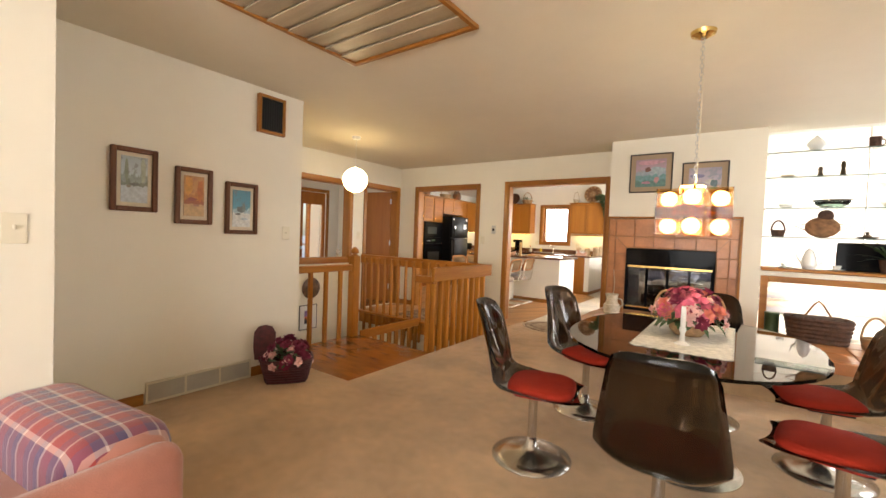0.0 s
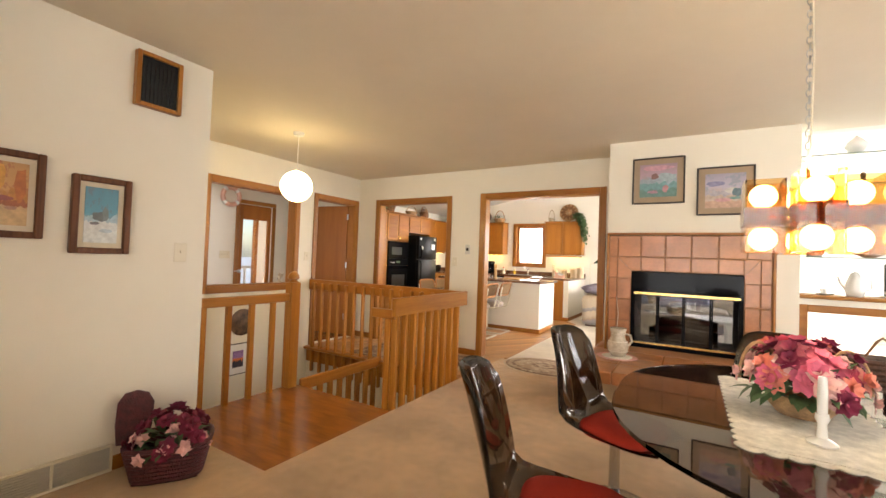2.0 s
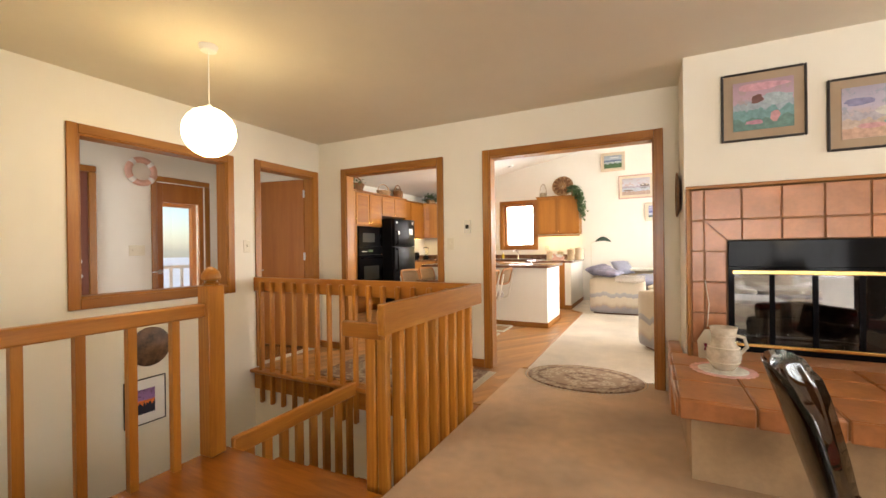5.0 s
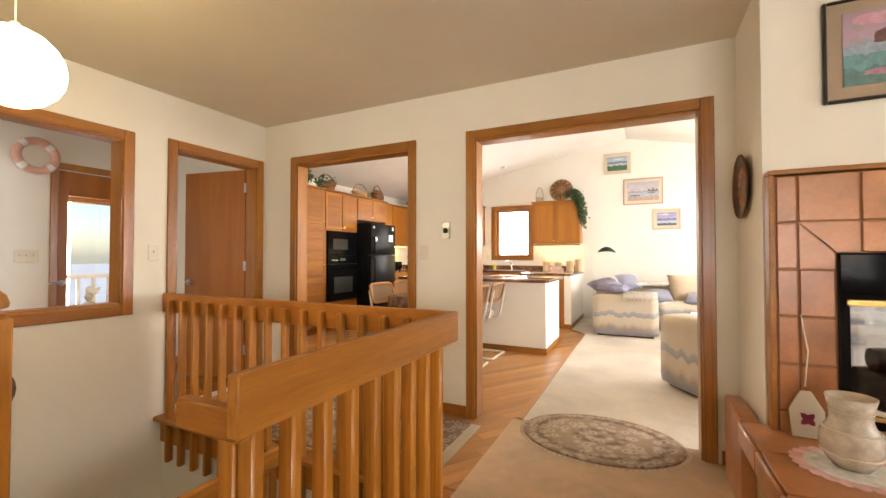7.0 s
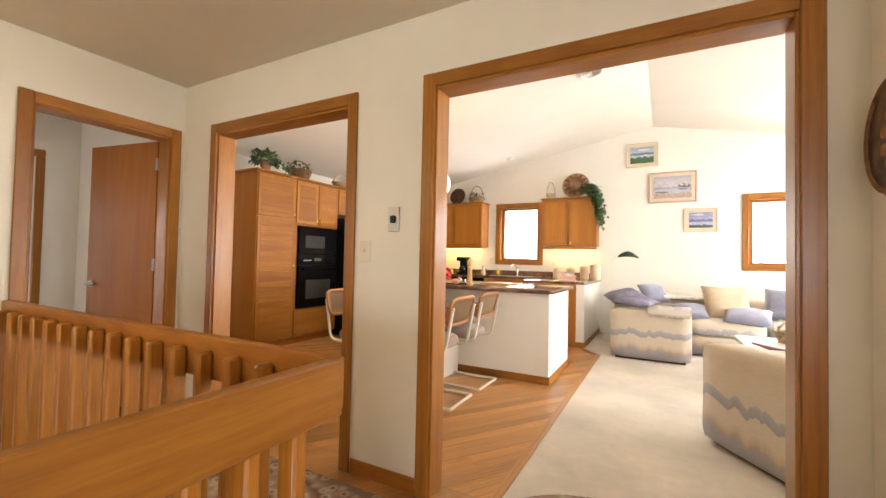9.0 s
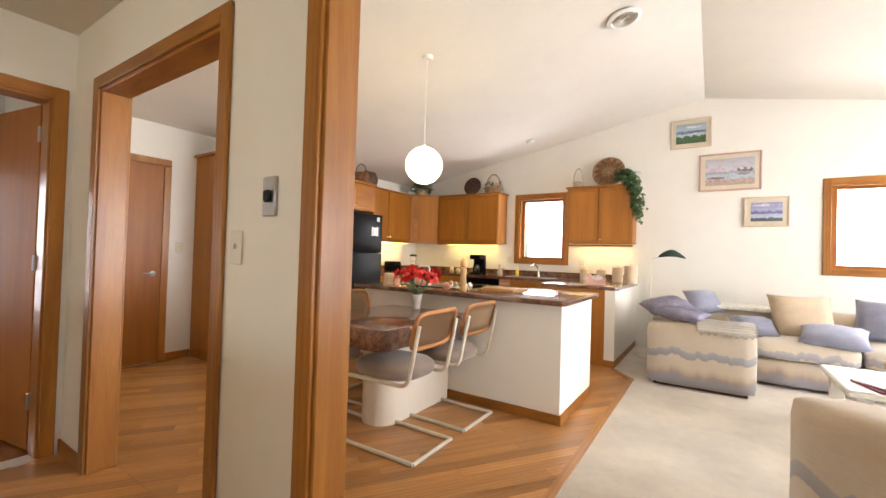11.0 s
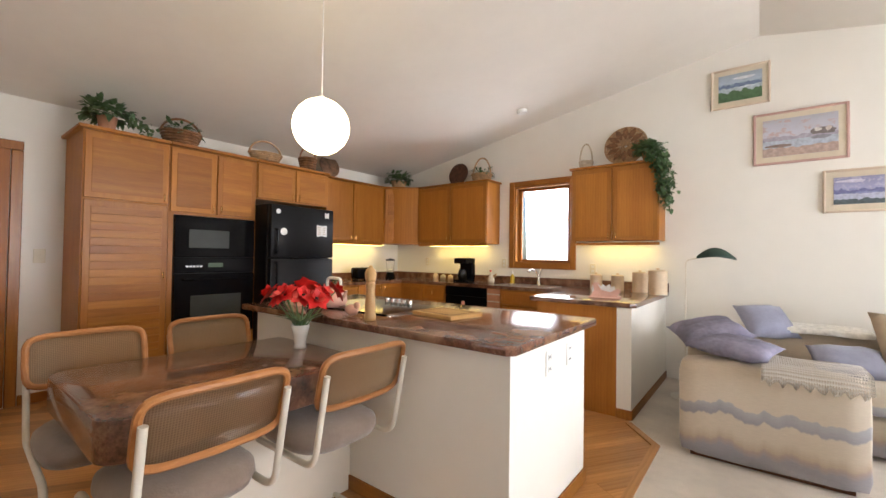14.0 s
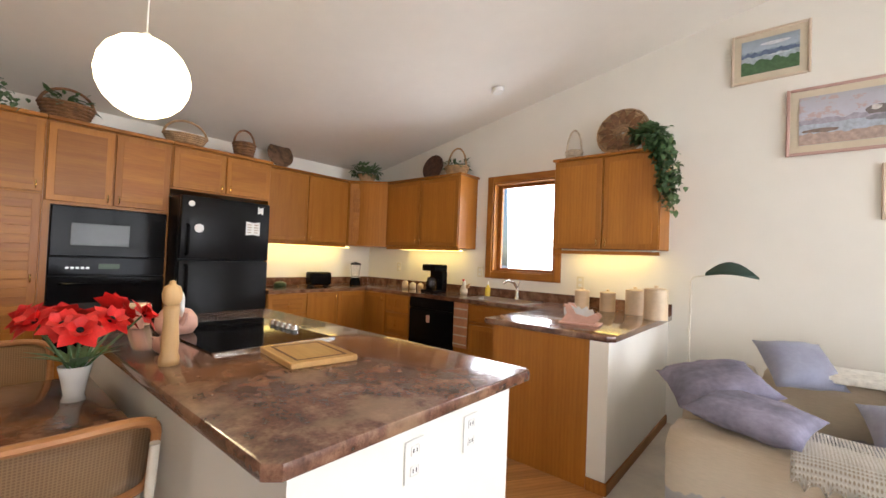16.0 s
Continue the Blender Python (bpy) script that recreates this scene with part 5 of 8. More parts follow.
def blooms(n, rx, ry, rz, cz, r, petals, seed, elev=(0.0, 1.4)):
    rnd = random.Random(seed)
    bm = bmesh.new()
    for _ in range(n):
        a, e = rnd.uniform(0, 2 * math.pi), rnd.uniform(*elev)
        d = Vector((math.cos(a) * math.cos(e), math.sin(a) * math.cos(e), math.sin(e)))
        bloom(bm, (d.x * rx, d.y * ry, cz + d.z * rz), d, r * rnd.uniform(0.8, 1.2), petals, rnd)
    return bm


def blossoms(parent, n, rx, ry, rz, cz, r, petals, seed, m, label, elev=(0.0, 1.4)):
    """Single blossoms set over a dome, each a part of its own."""
    rnd = random.Random(seed)
    for _ in range(n):
        a, e, k = rnd.uniform(0, 2 * math.pi), rnd.uniform(*elev), rnd.uniform(0.86, 1.08)
        d = Vector((math.cos(a) * math.cos(e), math.sin(a) * math.cos(e), math.sin(e)))
        bm = bmesh.new()
        bloom(bm, (d.x * rx * k, d.y * ry * k, cz + d.z * rz * k), d, r * rnd.uniform(0.8, 1.2), petals, rnd)
        part("blossom", bm, m, parent, label)


t = thing("flower_arrangement", -0.20, 2.98, 0.741, "round arrangement of pink and burgundy silk flowers", "flowers")
part("basket", lathe([(0.0, 0.0), (0.07, 0.0), (0.095, 0.03), (0.10, 0.07), (0.09, 0.07), (0.085, 0.03), (0.0, 0.02)], 20), M_PALEWICKER, t)
part("leaves", bush(90, 0.15, 0.15, 0.12, 0.075, 0.04, 11, cz=0.07), M_LEAF2, t)
blossoms(t, 24, 0.16, 0.17, 0.14, 0.10, 0.05, 7, 12, M_PINK, "pink silk blossom")
blossoms(t, 16, 0.155, 0.16, 0.145, 0.105, 0.046, 7, 13, M_CORAL, "coral silk blossom")
for side in (-1, 1):
    part("handle", tube(arc(side * 0.12, 0, 0.10, 0.06, 0, 180, 10, "xz", 0.14), 0.006, 6), M_PALEWICKER, t, "pale wicker loop handle")
blossoms(t, 24, 0.178, 0.18, 0.16, 0.10, 0.044, 8, 14, M_BURG, "burgundy silk blossom")
blossoms(t, 16, 0.172, 0.176, 0.14, 0.085, 0.045, 5, 15, M_PALEPINK, "pale pink silk blossom")

t = thing("lace_runner", -0.20, 3.0, 0.7305, "cream crochet lace runner with a scalloped edge", "table runner")
out = []
for (x0, y0), (x1, y1) in zip([(-0.21, -0.46), (0.21, -0.46), (0.21, 0.46), (-0.21, 0.46)], [(0.21, -0.46), (0.21, 0.46), (-0.21, 0.46), (-0.21, -0.46)]):
    n = 8 if x0 != x1 else 17
    nx, ny = (y1 - y0), -(x1 - x0)
    L = math.hypot(nx, ny)
    for i in range(n * 4):
        u = i / (n * 4)
        b = 0.016 * abs(math.sin(math.pi * (i % 4) / 4))
        out.append((x0 + (x1 - x0) * u + nx / L * b, y0 + (y1 - y0) * u + ny / L * b))
part("scalloped_border", slab(out, 0.0, 0.003), M_LACE, t)
part("cloth", slab([(-0.19, -0.44), (0.19, -0.44), (0.19, 0.44), (-0.19, 0.44)], 0.0032, 0.0055), M_LACE, t)
t = thing("candlestick", -0.20, 2.71, 0.735, "slim white glass candlestick with a candle", "candlestick")
part("stick", lathe([(0, 0), (0.038, 0), (0.038, 0.006), (0.014, 0.02), (0.011, 0.06), (0.018, 0.075), (0.016, 0.09), (0.0, 0.09)], 16), M_WHITECHINA, t)
part("candle", lathe([(0, 0.09), (0.0125, 0.09), (0.013, 0.15), (0.0115, 0.19), (0.010, 0.20), (0, 0.202)], 14), M_WHITECHINA, t)

def square_tube(cx, cy, h, th, z0, z1):
    bm = bmesh.new()
    loops = []
    for q, z in ((h, z0), (h, z1), (h - th, z1), (h - th, z0)):
        loops.append([bm.verts.new((cx + sx * q, cy + sy * q, z)) for sx, sy in ((-1, -1), (1, -1), (1, 1), (-1, 1))])
    for a, b in zip(loops, loops[1:] + loops[:1]):
        for i in range(4):
            bm.faces.new((a[i], a[(i + 1) % 4], b[(i + 1) % 4], b[i]))
    bmesh.ops.recalc_face_normals(bm, faces=bm.faces)
    return bm


# chandelier: four smoked and amber acrylic boxes round globe bulbs
t = thing("chandelier", -0.20, 2.93, 1.31, "amber acrylic chandelier with round bulbs on a chain", "chandelier")
part("canopy", lathe([(0.0, 1.095), (0.02, 1.09), (0.06, 1.11), (0.065, 1.128), (0.0, 1.129)], 20), M_BRASS, t)
part("stem", tube([(0, 0, 0.02), (0, 0, 0.30)], 0.006, 8), M_BRASS, t)
bm = bmesh.new()
for i in range(34):
    z = 0.306 + i * 0.0235
    pts = [(0.009 * math.cos(a) * (1 if i % 2 else 0), 0.009 * math.cos(a) * (0 if i % 2 else 1), z + 0.016 * math.sin(a)) for a in [2 * math.pi * k / 8 for k in range(8)]]
    tube(pts, 0.0018, 5, bm, closed=True)
part("chain", bm, M_STEEL, t)
part("cord", tube([(0.006, 0.004, 0.30), (0.01, -0.004, 0.7), (0.004, 0.006, 1.09)], 0.003, 5), M_IVORY, t)
for i in range(4):
    a = radians(90 * i)
    cx, cy = 0.124 * math.cos(a), 0.124 * math.sin(a)
    part("shade", square_tube(cx, cy, 0.058, 0.005, 0.0, 0.26), M_AMBER, t, "amber acrylic box shade")
    part("band", square_tube(cx, cy, 0.0612, 0.003, 0.095, 0.16), M_BROWNACRYLIC, t, "brown acrylic band")
    part("arm", tube([(0, 0, 0.125), (cx, cy, 0.125)], 0.006, 6), M_BRASS, t)
    part("socket", lathe([(0, 0.085), (0.018, 0.085), (0.018, 0.165), (0, 0.165)], 12, None, cx, cy), M_BRASS, t)
    for z in (0.05, 0.205):
        part("bulb", ball(0.043, cx, cy, z, segs=16), M_BULB, t, "glowing round bulb", smooth=True)
bulb("chandelier_light", -0.20, 2.93, 1.24, 3, 0.12, (1.0, 0.78, 0.48))
bulb("chandelier_uplight", -0.20, 2.93, 1.60, 5, 0.08, (1.0, 0.78, 0.48))

# rose armchair with a plaid throw
t = thing("armchair", -1.84, 0.39, 0, "rose velour armchair with a plaid blanket over its back", "armchair", rz=8)
part("back", box(-0.40, 0.40, 0.16, 0.42, 0.08, 0.565, bevel=0.10, segs=5), M_ROSE, t, smooth=True)
part("foot", join_boxes(*[(a - 0.03, a + 0.03, b - 0.03, b + 0.03, 0.0, 0.09) for a in (-0.3, 0.3) for b in (-0.3, 0.3)]), M_DARKWOOD, t)
part("seat", box(-0.36, 0.36, -0.42, 0.17, 0.08, 0.40, bevel=0.06, segs=4), M_ROSE, t, smooth=True)
for s in (-1, 1):
    part("arm", box(min(s * 0.33, s * 0.47), max(s * 0.33, s * 0.47), -0.42, 0.41, 0.08, 0.54, bevel=0.068, segs=4), M_ROSE, t, smooth=True)
bl = part("blanket", box(-0.43, 0.36, 0.12, 0.445, 0.24, 0.588, bevel=0.10, segs=5), M_PLAID, t, "red and navy plaid wool blanket", smooth=True)

# basket with flowers on the floor
t = thing("flower_basket", -3.02, 2.27, 0, "wine-red wicker basket of pink and burgundy flowers", "basket")
bm = bmesh.new()
for k in range(9):
    g = 0.80 + 0.20 * k / 8
    loop = []
    for q in range(28):
        c, e = math.cos(2 * math.pi * q / 28), math.sin(2 * math.pi * q / 28)
        loop.append((0.20 * g * math.copysign(abs(c) ** 0.5, c), 0.155 * g * math.copysign(abs(e) ** 0.5, e), 0.014 + k * 0.0215))
    tube(loop, 0.0135, 5, bm, closed=True)
slab([(-0.15, -0.11), (0.15, -0.11), (0.15, 0.11), (-0.15, 0.11)], 0.0, 0.02, bm)
bmesh.ops.rotate(bm, verts=bm.verts, matrix=Matrix.Rotation(radians(55), 3, "Z"))
part("basket", bm, M_WINE, t)
bm = bmesh.new()
out = [(-0.07, 0.0), (0.07, 0.0), (0.085, 0.10), (0.085, 0.22), (0.055, 0.27), (0.0, 0.285), (-0.055, 0.27), (-0.085, 0.22), (-0.085, 0.10)]
slab(out, -0.012, 0.012, bm, 0.005)
bmesh.ops.rotate(bm, verts=bm.verts, matrix=Matrix.Rotation(radians(80), 3, "X") )
bmesh.ops.rotate(bm, verts=bm.verts, matrix=Matrix.Rotation(radians(50), 3, "Z"))
bmesh.ops.translate(bm, verts=bm.verts, vec=(-0.12, -0.14, 0.17))
part("lid", bm, M_WINE, t, "raised wine-red wicker lid")
part("leaves", bush(70, 0.17, 0.17, 0.10, 0.08, 0.045, 31, cz=0.17), M_LEAF, t)
blossoms(t, 20, 0.20, 0.20, 0.11, 0.17, 0.045, 5, 32, M_PALEPINK, "pink silk blossom", (-0.1, 1.2))
blossoms(t, 26, 0.19, 0.19, 0.15, 0.18, 0.05, 8, 33, M_BURG, "burgundy silk blossom", (-0.1, 1.3))

# ---- hall ----
def globe_pendant(name, x, y, ztop, zc, r, power, label):
    t = thing(name, x, y, zc, label, "pendant lamp", "globe pendant lamps")
    part("globe", ball(r, segs=32, sz=1.0), M_GLOBE, t, "glowing opal glass globe", smooth=True)
    part("cap", lathe([(0.0, r + 0.018), (0.014, r + 0.018), (0.02, r + 0.0015), (0.0, r + 0.001)], 16), M_WHITE, t)
    part("cord", tube([(0, 0, r + 0.015), (0, 0, ztop - zc - 0.02)], 0.0035, 8), M_WHITE, t)
    part("canopy", lathe([(0.0, ztop - zc - 0.04), (0.045, ztop - zc - 0.035), (0.055, ztop - zc - 0.002), (0.0, ztop - zc - 0.001)], 20), M_WHITE, t)
    bulb(name + "_light", x, y, zc - r - 0.06, power * 0.25, 0.05, (1.0, 0.80, 0.50))
    return t


globe_pendant("pendant_lamp", -3.88, 3.73, 2.44, 1.905, 0.152, 20, "opal glass globe lamp hanging over the stairs")
t = thing("life_ring", WX0 + 0.03, 4.785, 2.107, "faded red and white life ring on the foyer wall", "life ring")
part("ring", tube(arc(0, 0, 0, 0.135, 0, 352.8, 49, "yz"), 0.035, 10, closed=True), M_PINKCHINA, t)
for i in range(4):
    part("band", tube(arc(0, 0, 0, 0.135, 45 + i * 90 - 10, 45 + i * 90 + 10, 4, "yz"), 0.0375, 10), M_WHITECHINA, t, "white band")
t = thing("wall_plate", -5.026, 3.97, 0.42, "round dark painted plate on the stairwell wall", "plate", rz=90)
bm = lathe([(0, 0.02), (0.09, 0.018), (0.15, 0.0), (0.155, 0.006), (0.09, 0.028), (0, 0.03)], 28)
bmesh.ops.rotate(bm, verts=bm.verts, matrix=Matrix.Rotation(radians(90), 3, "X"))
part("plate", bm, M_PLATE, t)
P6 = painting("sunset_photo", (0.30, 0.16, 0.40), (0.60, 0.14, 0.04), (0.02, 0.02, 0.05), (0.05, 0.03, 0.08), 6, 0.5)
framed("sunset_photograph", -5.029, 3.93, 0.0, 0.30, 0.36, 90, M_BLACKFRAME, M_WHITECHINA, P6, "sunset photograph with a white mat in a black frame", 0.01, 0.075, 0.02)
t = thing("shell_figurine", -5.1, 4.50, 0.863, "small pale shell bird figurine on the window sill", "figurine")
part("body", lathe([(0, 0), (0.03, 0), (0.03, 0.008), (0.012, 0.02), (0.025, 0.05), (0.015, 0.075), (0, 0.08)], 14), M_CERAMIC, t)
part("fan", slab([(0, 0), (0.05, 0.02), (0.065, 0.06), (0.03, 0.055), (0.0, 0.075), (-0.02, 0.05)], -0.005, 0.005), M_CERAMIC, t).matrix_basis = pose(0.0, 0.0, 0.05, 90, 0, 90)
# oval rug and hall mat
t = thing("oval_rug", -2.0, 5.92, 0.001, "oval wool rug with a brown medallion pattern", "rug")
part("wool_field", slab([(0.49 * math.cos(2 * math.pi * i / 48), 0.365 * math.sin(2 * math.pi * i / 48)) for i in range(48)], 0.0, 0.012, bevel=0.004), M_RUG, t)
bm = bmesh.new()
for i in range(90):
    a = 2 * math.pi * i / 90
    c, s = math.cos(a), math.sin(a)
    bx(bm, 0.51 * c - 0.006, 0.51 * c + 0.006, 0.385 * s - 0.006, 0.385 * s + 0.006, 0.0, 0.005)
part("fringe", bm, M_LINEN, t)
t = thing("hall_mat", -3.55, 5.38, 0.001, "faded patterned hall mat on the wooden floor", "rug")
part("wool_field", box(-0.75, 0.72, -0.38, 0.38, 0.0, 0.01, bevel=0.003), M_RUG, t)
bm = bmesh.new()
for i in range(40):
    bx(bm, 0.72, 0.79, -0.37 + i * 0.019, -0.362 + i * 0.019, 0.0, 0.004)
part("fringe", bm, M_LINEN, t)
# wall ornament on the side of the chimney
t = thing("wall_plate", -1.252, 5.665, 1.55, "round painted plate hung on the chimney side", "plate")
bm = lathe([(0, 0.012), (0.11, 0.012), (0.16, 0.024), (0.165, 0.022), (0.12, 0.004), (0, 0.003)], 28)
bmesh.ops.rotate(bm, verts=bm.verts, matrix=Matrix.Rotation(radians(-90), 3, "Y"))
part("weave", bm, M_PLATE, t)
bm = lathe([(0.150, 0.0245), (0.165, 0.030), (0.168, 0.024), (0.155, 0.020)], 28)
bmesh.ops.rotate(bm, verts=bm.verts, matrix=Matrix.Rotation(radians(-90), 3, "Y"))
part("rim", bm, M_WICKER, t)
bm = bmesh.new()
for i in range(10):
    a = 2 * math.pi * i / 10
    ball(0.02, 0.085 * math.cos(a), 0.085 * math.sin(a), 0.012, 0.35, 8, bm)
bmesh.ops.rotate(bm, verts=bm.verts, matrix=Matrix.Rotation(radians(-90), 3, "Y"))
part("painted_dots", bm, M_TERRA, t)

# hearth things
t = thing("water_jug", -1.085, 4.985, 0.447, "tan glazed stoneware jug with rope bands", "jug")
part("body", lathe([(0, 0), (0.05, 0), (0.072, 0.03), (0.088, 0.075), (0.086, 0.115), (0.064, 0.148), (0.058, 0.165), (0.06, 0.20), (0.07, 0.245), (0.063, 0.245), (0.05, 0.18), (0.0, 0.15)], 28), M_CERAMIC, t, smooth=True)
part("handle", tube([(0.055, 0.0, 0.20), (0.10, 0.0, 0.19), (0.113, 0.0, 0.14), (0.084, 0.0, 0.10)], 0.010, 8), M_CERAMIC, t)
for z, rr in ((0.05, 0.079), (0.13, 0.076), (0.195, 0.055)):
    part("band", lathe([(rr, z - 0.005), (rr + 0.006, z), (rr, z + 0.005)], 28), M_LINEN, t)
t = thing("doily", -1.09, 4.98, 0.4405, "round crochet doily with a rose border", "doily")
out = []
for i in range(96):
    a = 2 * math.pi * i / 96
    r = 0.155 + 0.014 * abs(math.sin(a * 12))
    out.append((r * math.cos(a), r * math.sin(a)))
part("border", slab(out, 0.0, 0.003), M_PALEPINK, t)
part("centre", lathe([(0, 0.005), (0.125, 0.005), (0.125, 0.0031)], 36), M_LACE, t)
t = thing("wooden_paddle", -1.135, 5.228, 0.442, "house-shaped wooden paddle with a painted star, leaning", "decoration")
bm = slab([(-0.052, 0), (0.052, 0), (0.058, 0.11), (0.018, 0.185), (-0.018, 0.185), (-0.058, 0.11)], -0.008, 0.008, None, 0.004)
part("board", bm, M_LINEN, t).matrix_basis = pose(0, 0, 0.0, 82, 0, 0)
part("cord", tube([(0.0, 0.03, 0.2), (0.01, 0.022, 0.35), (-0.01, 0.03, 0.5)], 0.003, 5), M_LINEN, t)
bm = bmesh.new()
for i in range(4):
    a = radians(45 + 90 * i)
    leaf_bm(bm, (0, 0, 0), (math.cos(a), math.sin(a), 0), (0, 0, 1), 0.032, 0.024, 0)
part("star", bm, M_BURG, t).matrix_basis = pose(0, 0.0005, 0.075, 82, 0, 0)

# ---- display shelves ----
t = thing("display_sill", 1.25, 5.45, 1.035, "oak sill of the display opening", "shelf")
part("board", box(-1.04, 1.04, -0.03, 0.33, 0.0, 0.03, bevel=0.006), M_OAKX, t)
t = thing("pass_frame", 1.25, 5.45, 0.42, "oak frame round the low opening", "trim", kind="structure")
for r in ((-1.04, -0.98, -0.016, 0.0, 0.0, 0.565), (-0.98, 1.04, -0.016, 0.0, 0.505, 0.565)):
    part("casing", box(*r, bevel=0.004), M_OAKX, t)
M_SHELFEDGE = plain("shelf_glass_edge", (0.13, 0.17, 0.16), 0.2)
for z in (1.37, 1.655, 1.955, 2.20):
    t = thing("glass_shelf", 1.25, 5.6, z, "clear glass display shelf with a green edge", "shelf", "glass display shelves")
    part("glass", box(-1.05, 1.05, -0.13, 0.13, -0.005, 0.005), M_SHELFGLASS, t)
    part("edge", box(-1.05, 1.05, -0.1345, -0.1305, -0.0055, 0.0055), M_SHELFEDGE, t, "dark green glass edge")
    part("clip", box(-1.05, -1.03, -0.02, 0.02, -0.012, -0.005), M_CHROME, t)
for x in (0.98, 1.75):
    t = thing("shelf_pole", x, 5.6, 1.065, "thin chrome pole holding the glass shelves", "pole")
    part("pole", tube([(0, 0.14, 0), (0, 0.14, 1.37)], 0.006, 8), M_CHROME, t)


def bowl(x, y, z, r, h, m, label, name="bowl", cat="bowl"):
    t = thing(name, x, y, z, label, cat)
    part("body", lathe([(0, 0), (r * 0.45, 0), (r * 0.8, h * 0.4), (r, h), (r * 0.94, h), (r * 0.7, h * 0.4), (0, h * 0.12)], 20), m, t, smooth=True)
    return t


def handled_basket(x, y, z, r, h, m, label, rz=0, sx=1.0, top=1.5, leaves=0, seed=1):
    t = thing("basket", x, y, z, label, "basket", rz=rz)
    bm = bmesh.new()
    n = 5
    for i in range(n):
        k = 0.78 + 0.22 * i / (n - 1)
        zz = h * (i + 0.5) / n
        pts = [(r * k * sx * math.cos(2 * math.pi * q / 20), r * k * math.sin(2 * math.pi * q / 20), zz) for q in range(20)]
        tube(pts, h / n * 0.56, 5, bm, closed=True)
    slab([(r * 0.78 * sx * math.cos(2 * math.pi * q / 20), r * 0.78 * math.sin(2 * math.pi * q / 20)) for q in range(20)], 0, h * 0.1, bm)
    part("weave", bm, m, t)
    part("handle", tube(arc(0, 0, h * 0.8, r * 0.97 * sx, 0, 180, 14, "xz", h * top), 0.007 + r * 0.03, 7), m, t)
    if leaves:
        part("leaves", bush(leaves, r * sx * 1.05, r * 1.05, h * 0.9, 0.055, 0.036, seed, cz=h * 0.8), M_LEAF, t)
    return t


# shelf contents, bottom up
handled_basket(0.33, 5.58, 1.376, 0.055, 0.07, M_DARKWICKER, "small dark basket on a glass shelf")
t = thing("woven_fish", 0.66, 5.58, 1.376, "large tan wooden fish ornament with wire fins", "ornament")
part("body", ball(0.10, 0, 0, 0.10, 1.0), M_WICKER, t, smooth=True).scale = (1.3, 0.4, 1.0)
part("head", ball(0.06, 0.02, 0, 0.21, 1.0), M_DARKWICKER, t, smooth=True).scale = (1.0, 0.5, 1.0)
part("fin", tube([(-0.10, 0, 0.14), (-0.2, 0, 0.11), (-0.1, 0, 0.06)], 0.006, 6), M_WICKER, t)
part("fin", tube([(0.10, 0, 0.14), (0.2, 0, 0.11), (0.1, 0, 0.06)], 0.006, 6), M_WICKER, t)
for x in (0.97, 1.22):
    t = thing("duck_dish", x, 5.58, 1.376, "small bronze duck on a dish", "ornament")
    part("dish", lathe([(0, 0), (0.05, 0), (0.085, 0.015), (0.08, 0.018), (0, 0.008)], 18), M_SKIN, t)
    part("duck", lathe([(0, 0.01), (0.03, 0.012), (0.03, 0.03), (0.012, 0.04), (0.016, 0.06), (0, 0.07)], 12), M_SKIN, t)
for x, r, h, lab in ((0.38, 0.06, 0.04, "white china bowl"), (0.72, 0.15, 0.075, "large cut-glass bowl"), (1.12, 0.08, 0.05, "white china dish")):
    bowl(x, 5.58, 1.661, r, h, M_SHELFGLASS if "glass" in lab else M_WHITECHINA, lab + " on a glass shelf")
bowl(0.38, 5.58, 1.961, 0.055, 0.03, M_CERAMIC, "small stoneware dish on a glass shelf")
for x, hh in ((0.62, 0.10), (0.78, 0.14)):
    t = thing("bronze_figure", x, 5.58, 1.961, "small dark bronze animal figure on a glass shelf", "figurine")
    part("body", lathe([(0, 0), (0.025, 0), (0.02, hh * 0.3), (0.014, hh * 0.55), (0.02, hh * 0.75), (0.012, hh), (0, hh * 1.02)], 12), M_SKIN, t)
t = thing("conch_shell", 0.58, 5.58, 2.206, "large white conch shell on the top shelf", "shell")
part("body", lathe([(0, 0.0), (0.05, 0.03), (0.075, 0.07), (0.05, 0.11), (0.02, 0.14), (0, 0.16)], 14), M_WHITECHINA, t, smooth=True)
for x in (0.98, 1.10):
    t = thing("dark_mug", x, 5.58, 2.206, "dark brown stoneware mug on the top shelf", "mug")
    part("body", lathe([(0, 0), (0.04, 0), (0.043, 0.1), (0.038, 0.1), (0.035, 0.01), (0, 0.01)], 16), M_DARKWICKER, t)
    part("handle", tube(arc(0.04, 0, 0.05, 0.028, -90, 90, 8, "xz"), 0.006, 6), M_DARKWICKER, t)
t = thing("bird_statue", 1.24, 5.58, 2.206, "tall black bird statuette on the top shelf", "figurine")
part("body", lathe([(0, 0), (0.03, 0), (0.012, 0.03), (0.03, 0.09), (0.018, 0.14), (0.024, 0.17), (0, 0.19)], 14), M_BLACKMATT, t)
t = thing("coffee_pot", 0.58, 5.58, 1.066, "white china coffee pot with lid and spout", "pot")
part("body", lathe([(0, 0), (0.05, 0), (0.062, 0.05), (0.055, 0.11), (0.038, 0.15), (0.036, 0.165), (0, 0.165)], 20), M_WHITECHINA, t, smooth=True)
part("lid", lathe([(0.036, 0.165), (0.025, 0.185), (0.008, 0.195), (0.011, 0.21), (0, 0.215)], 16), M_WHITECHINA, t)
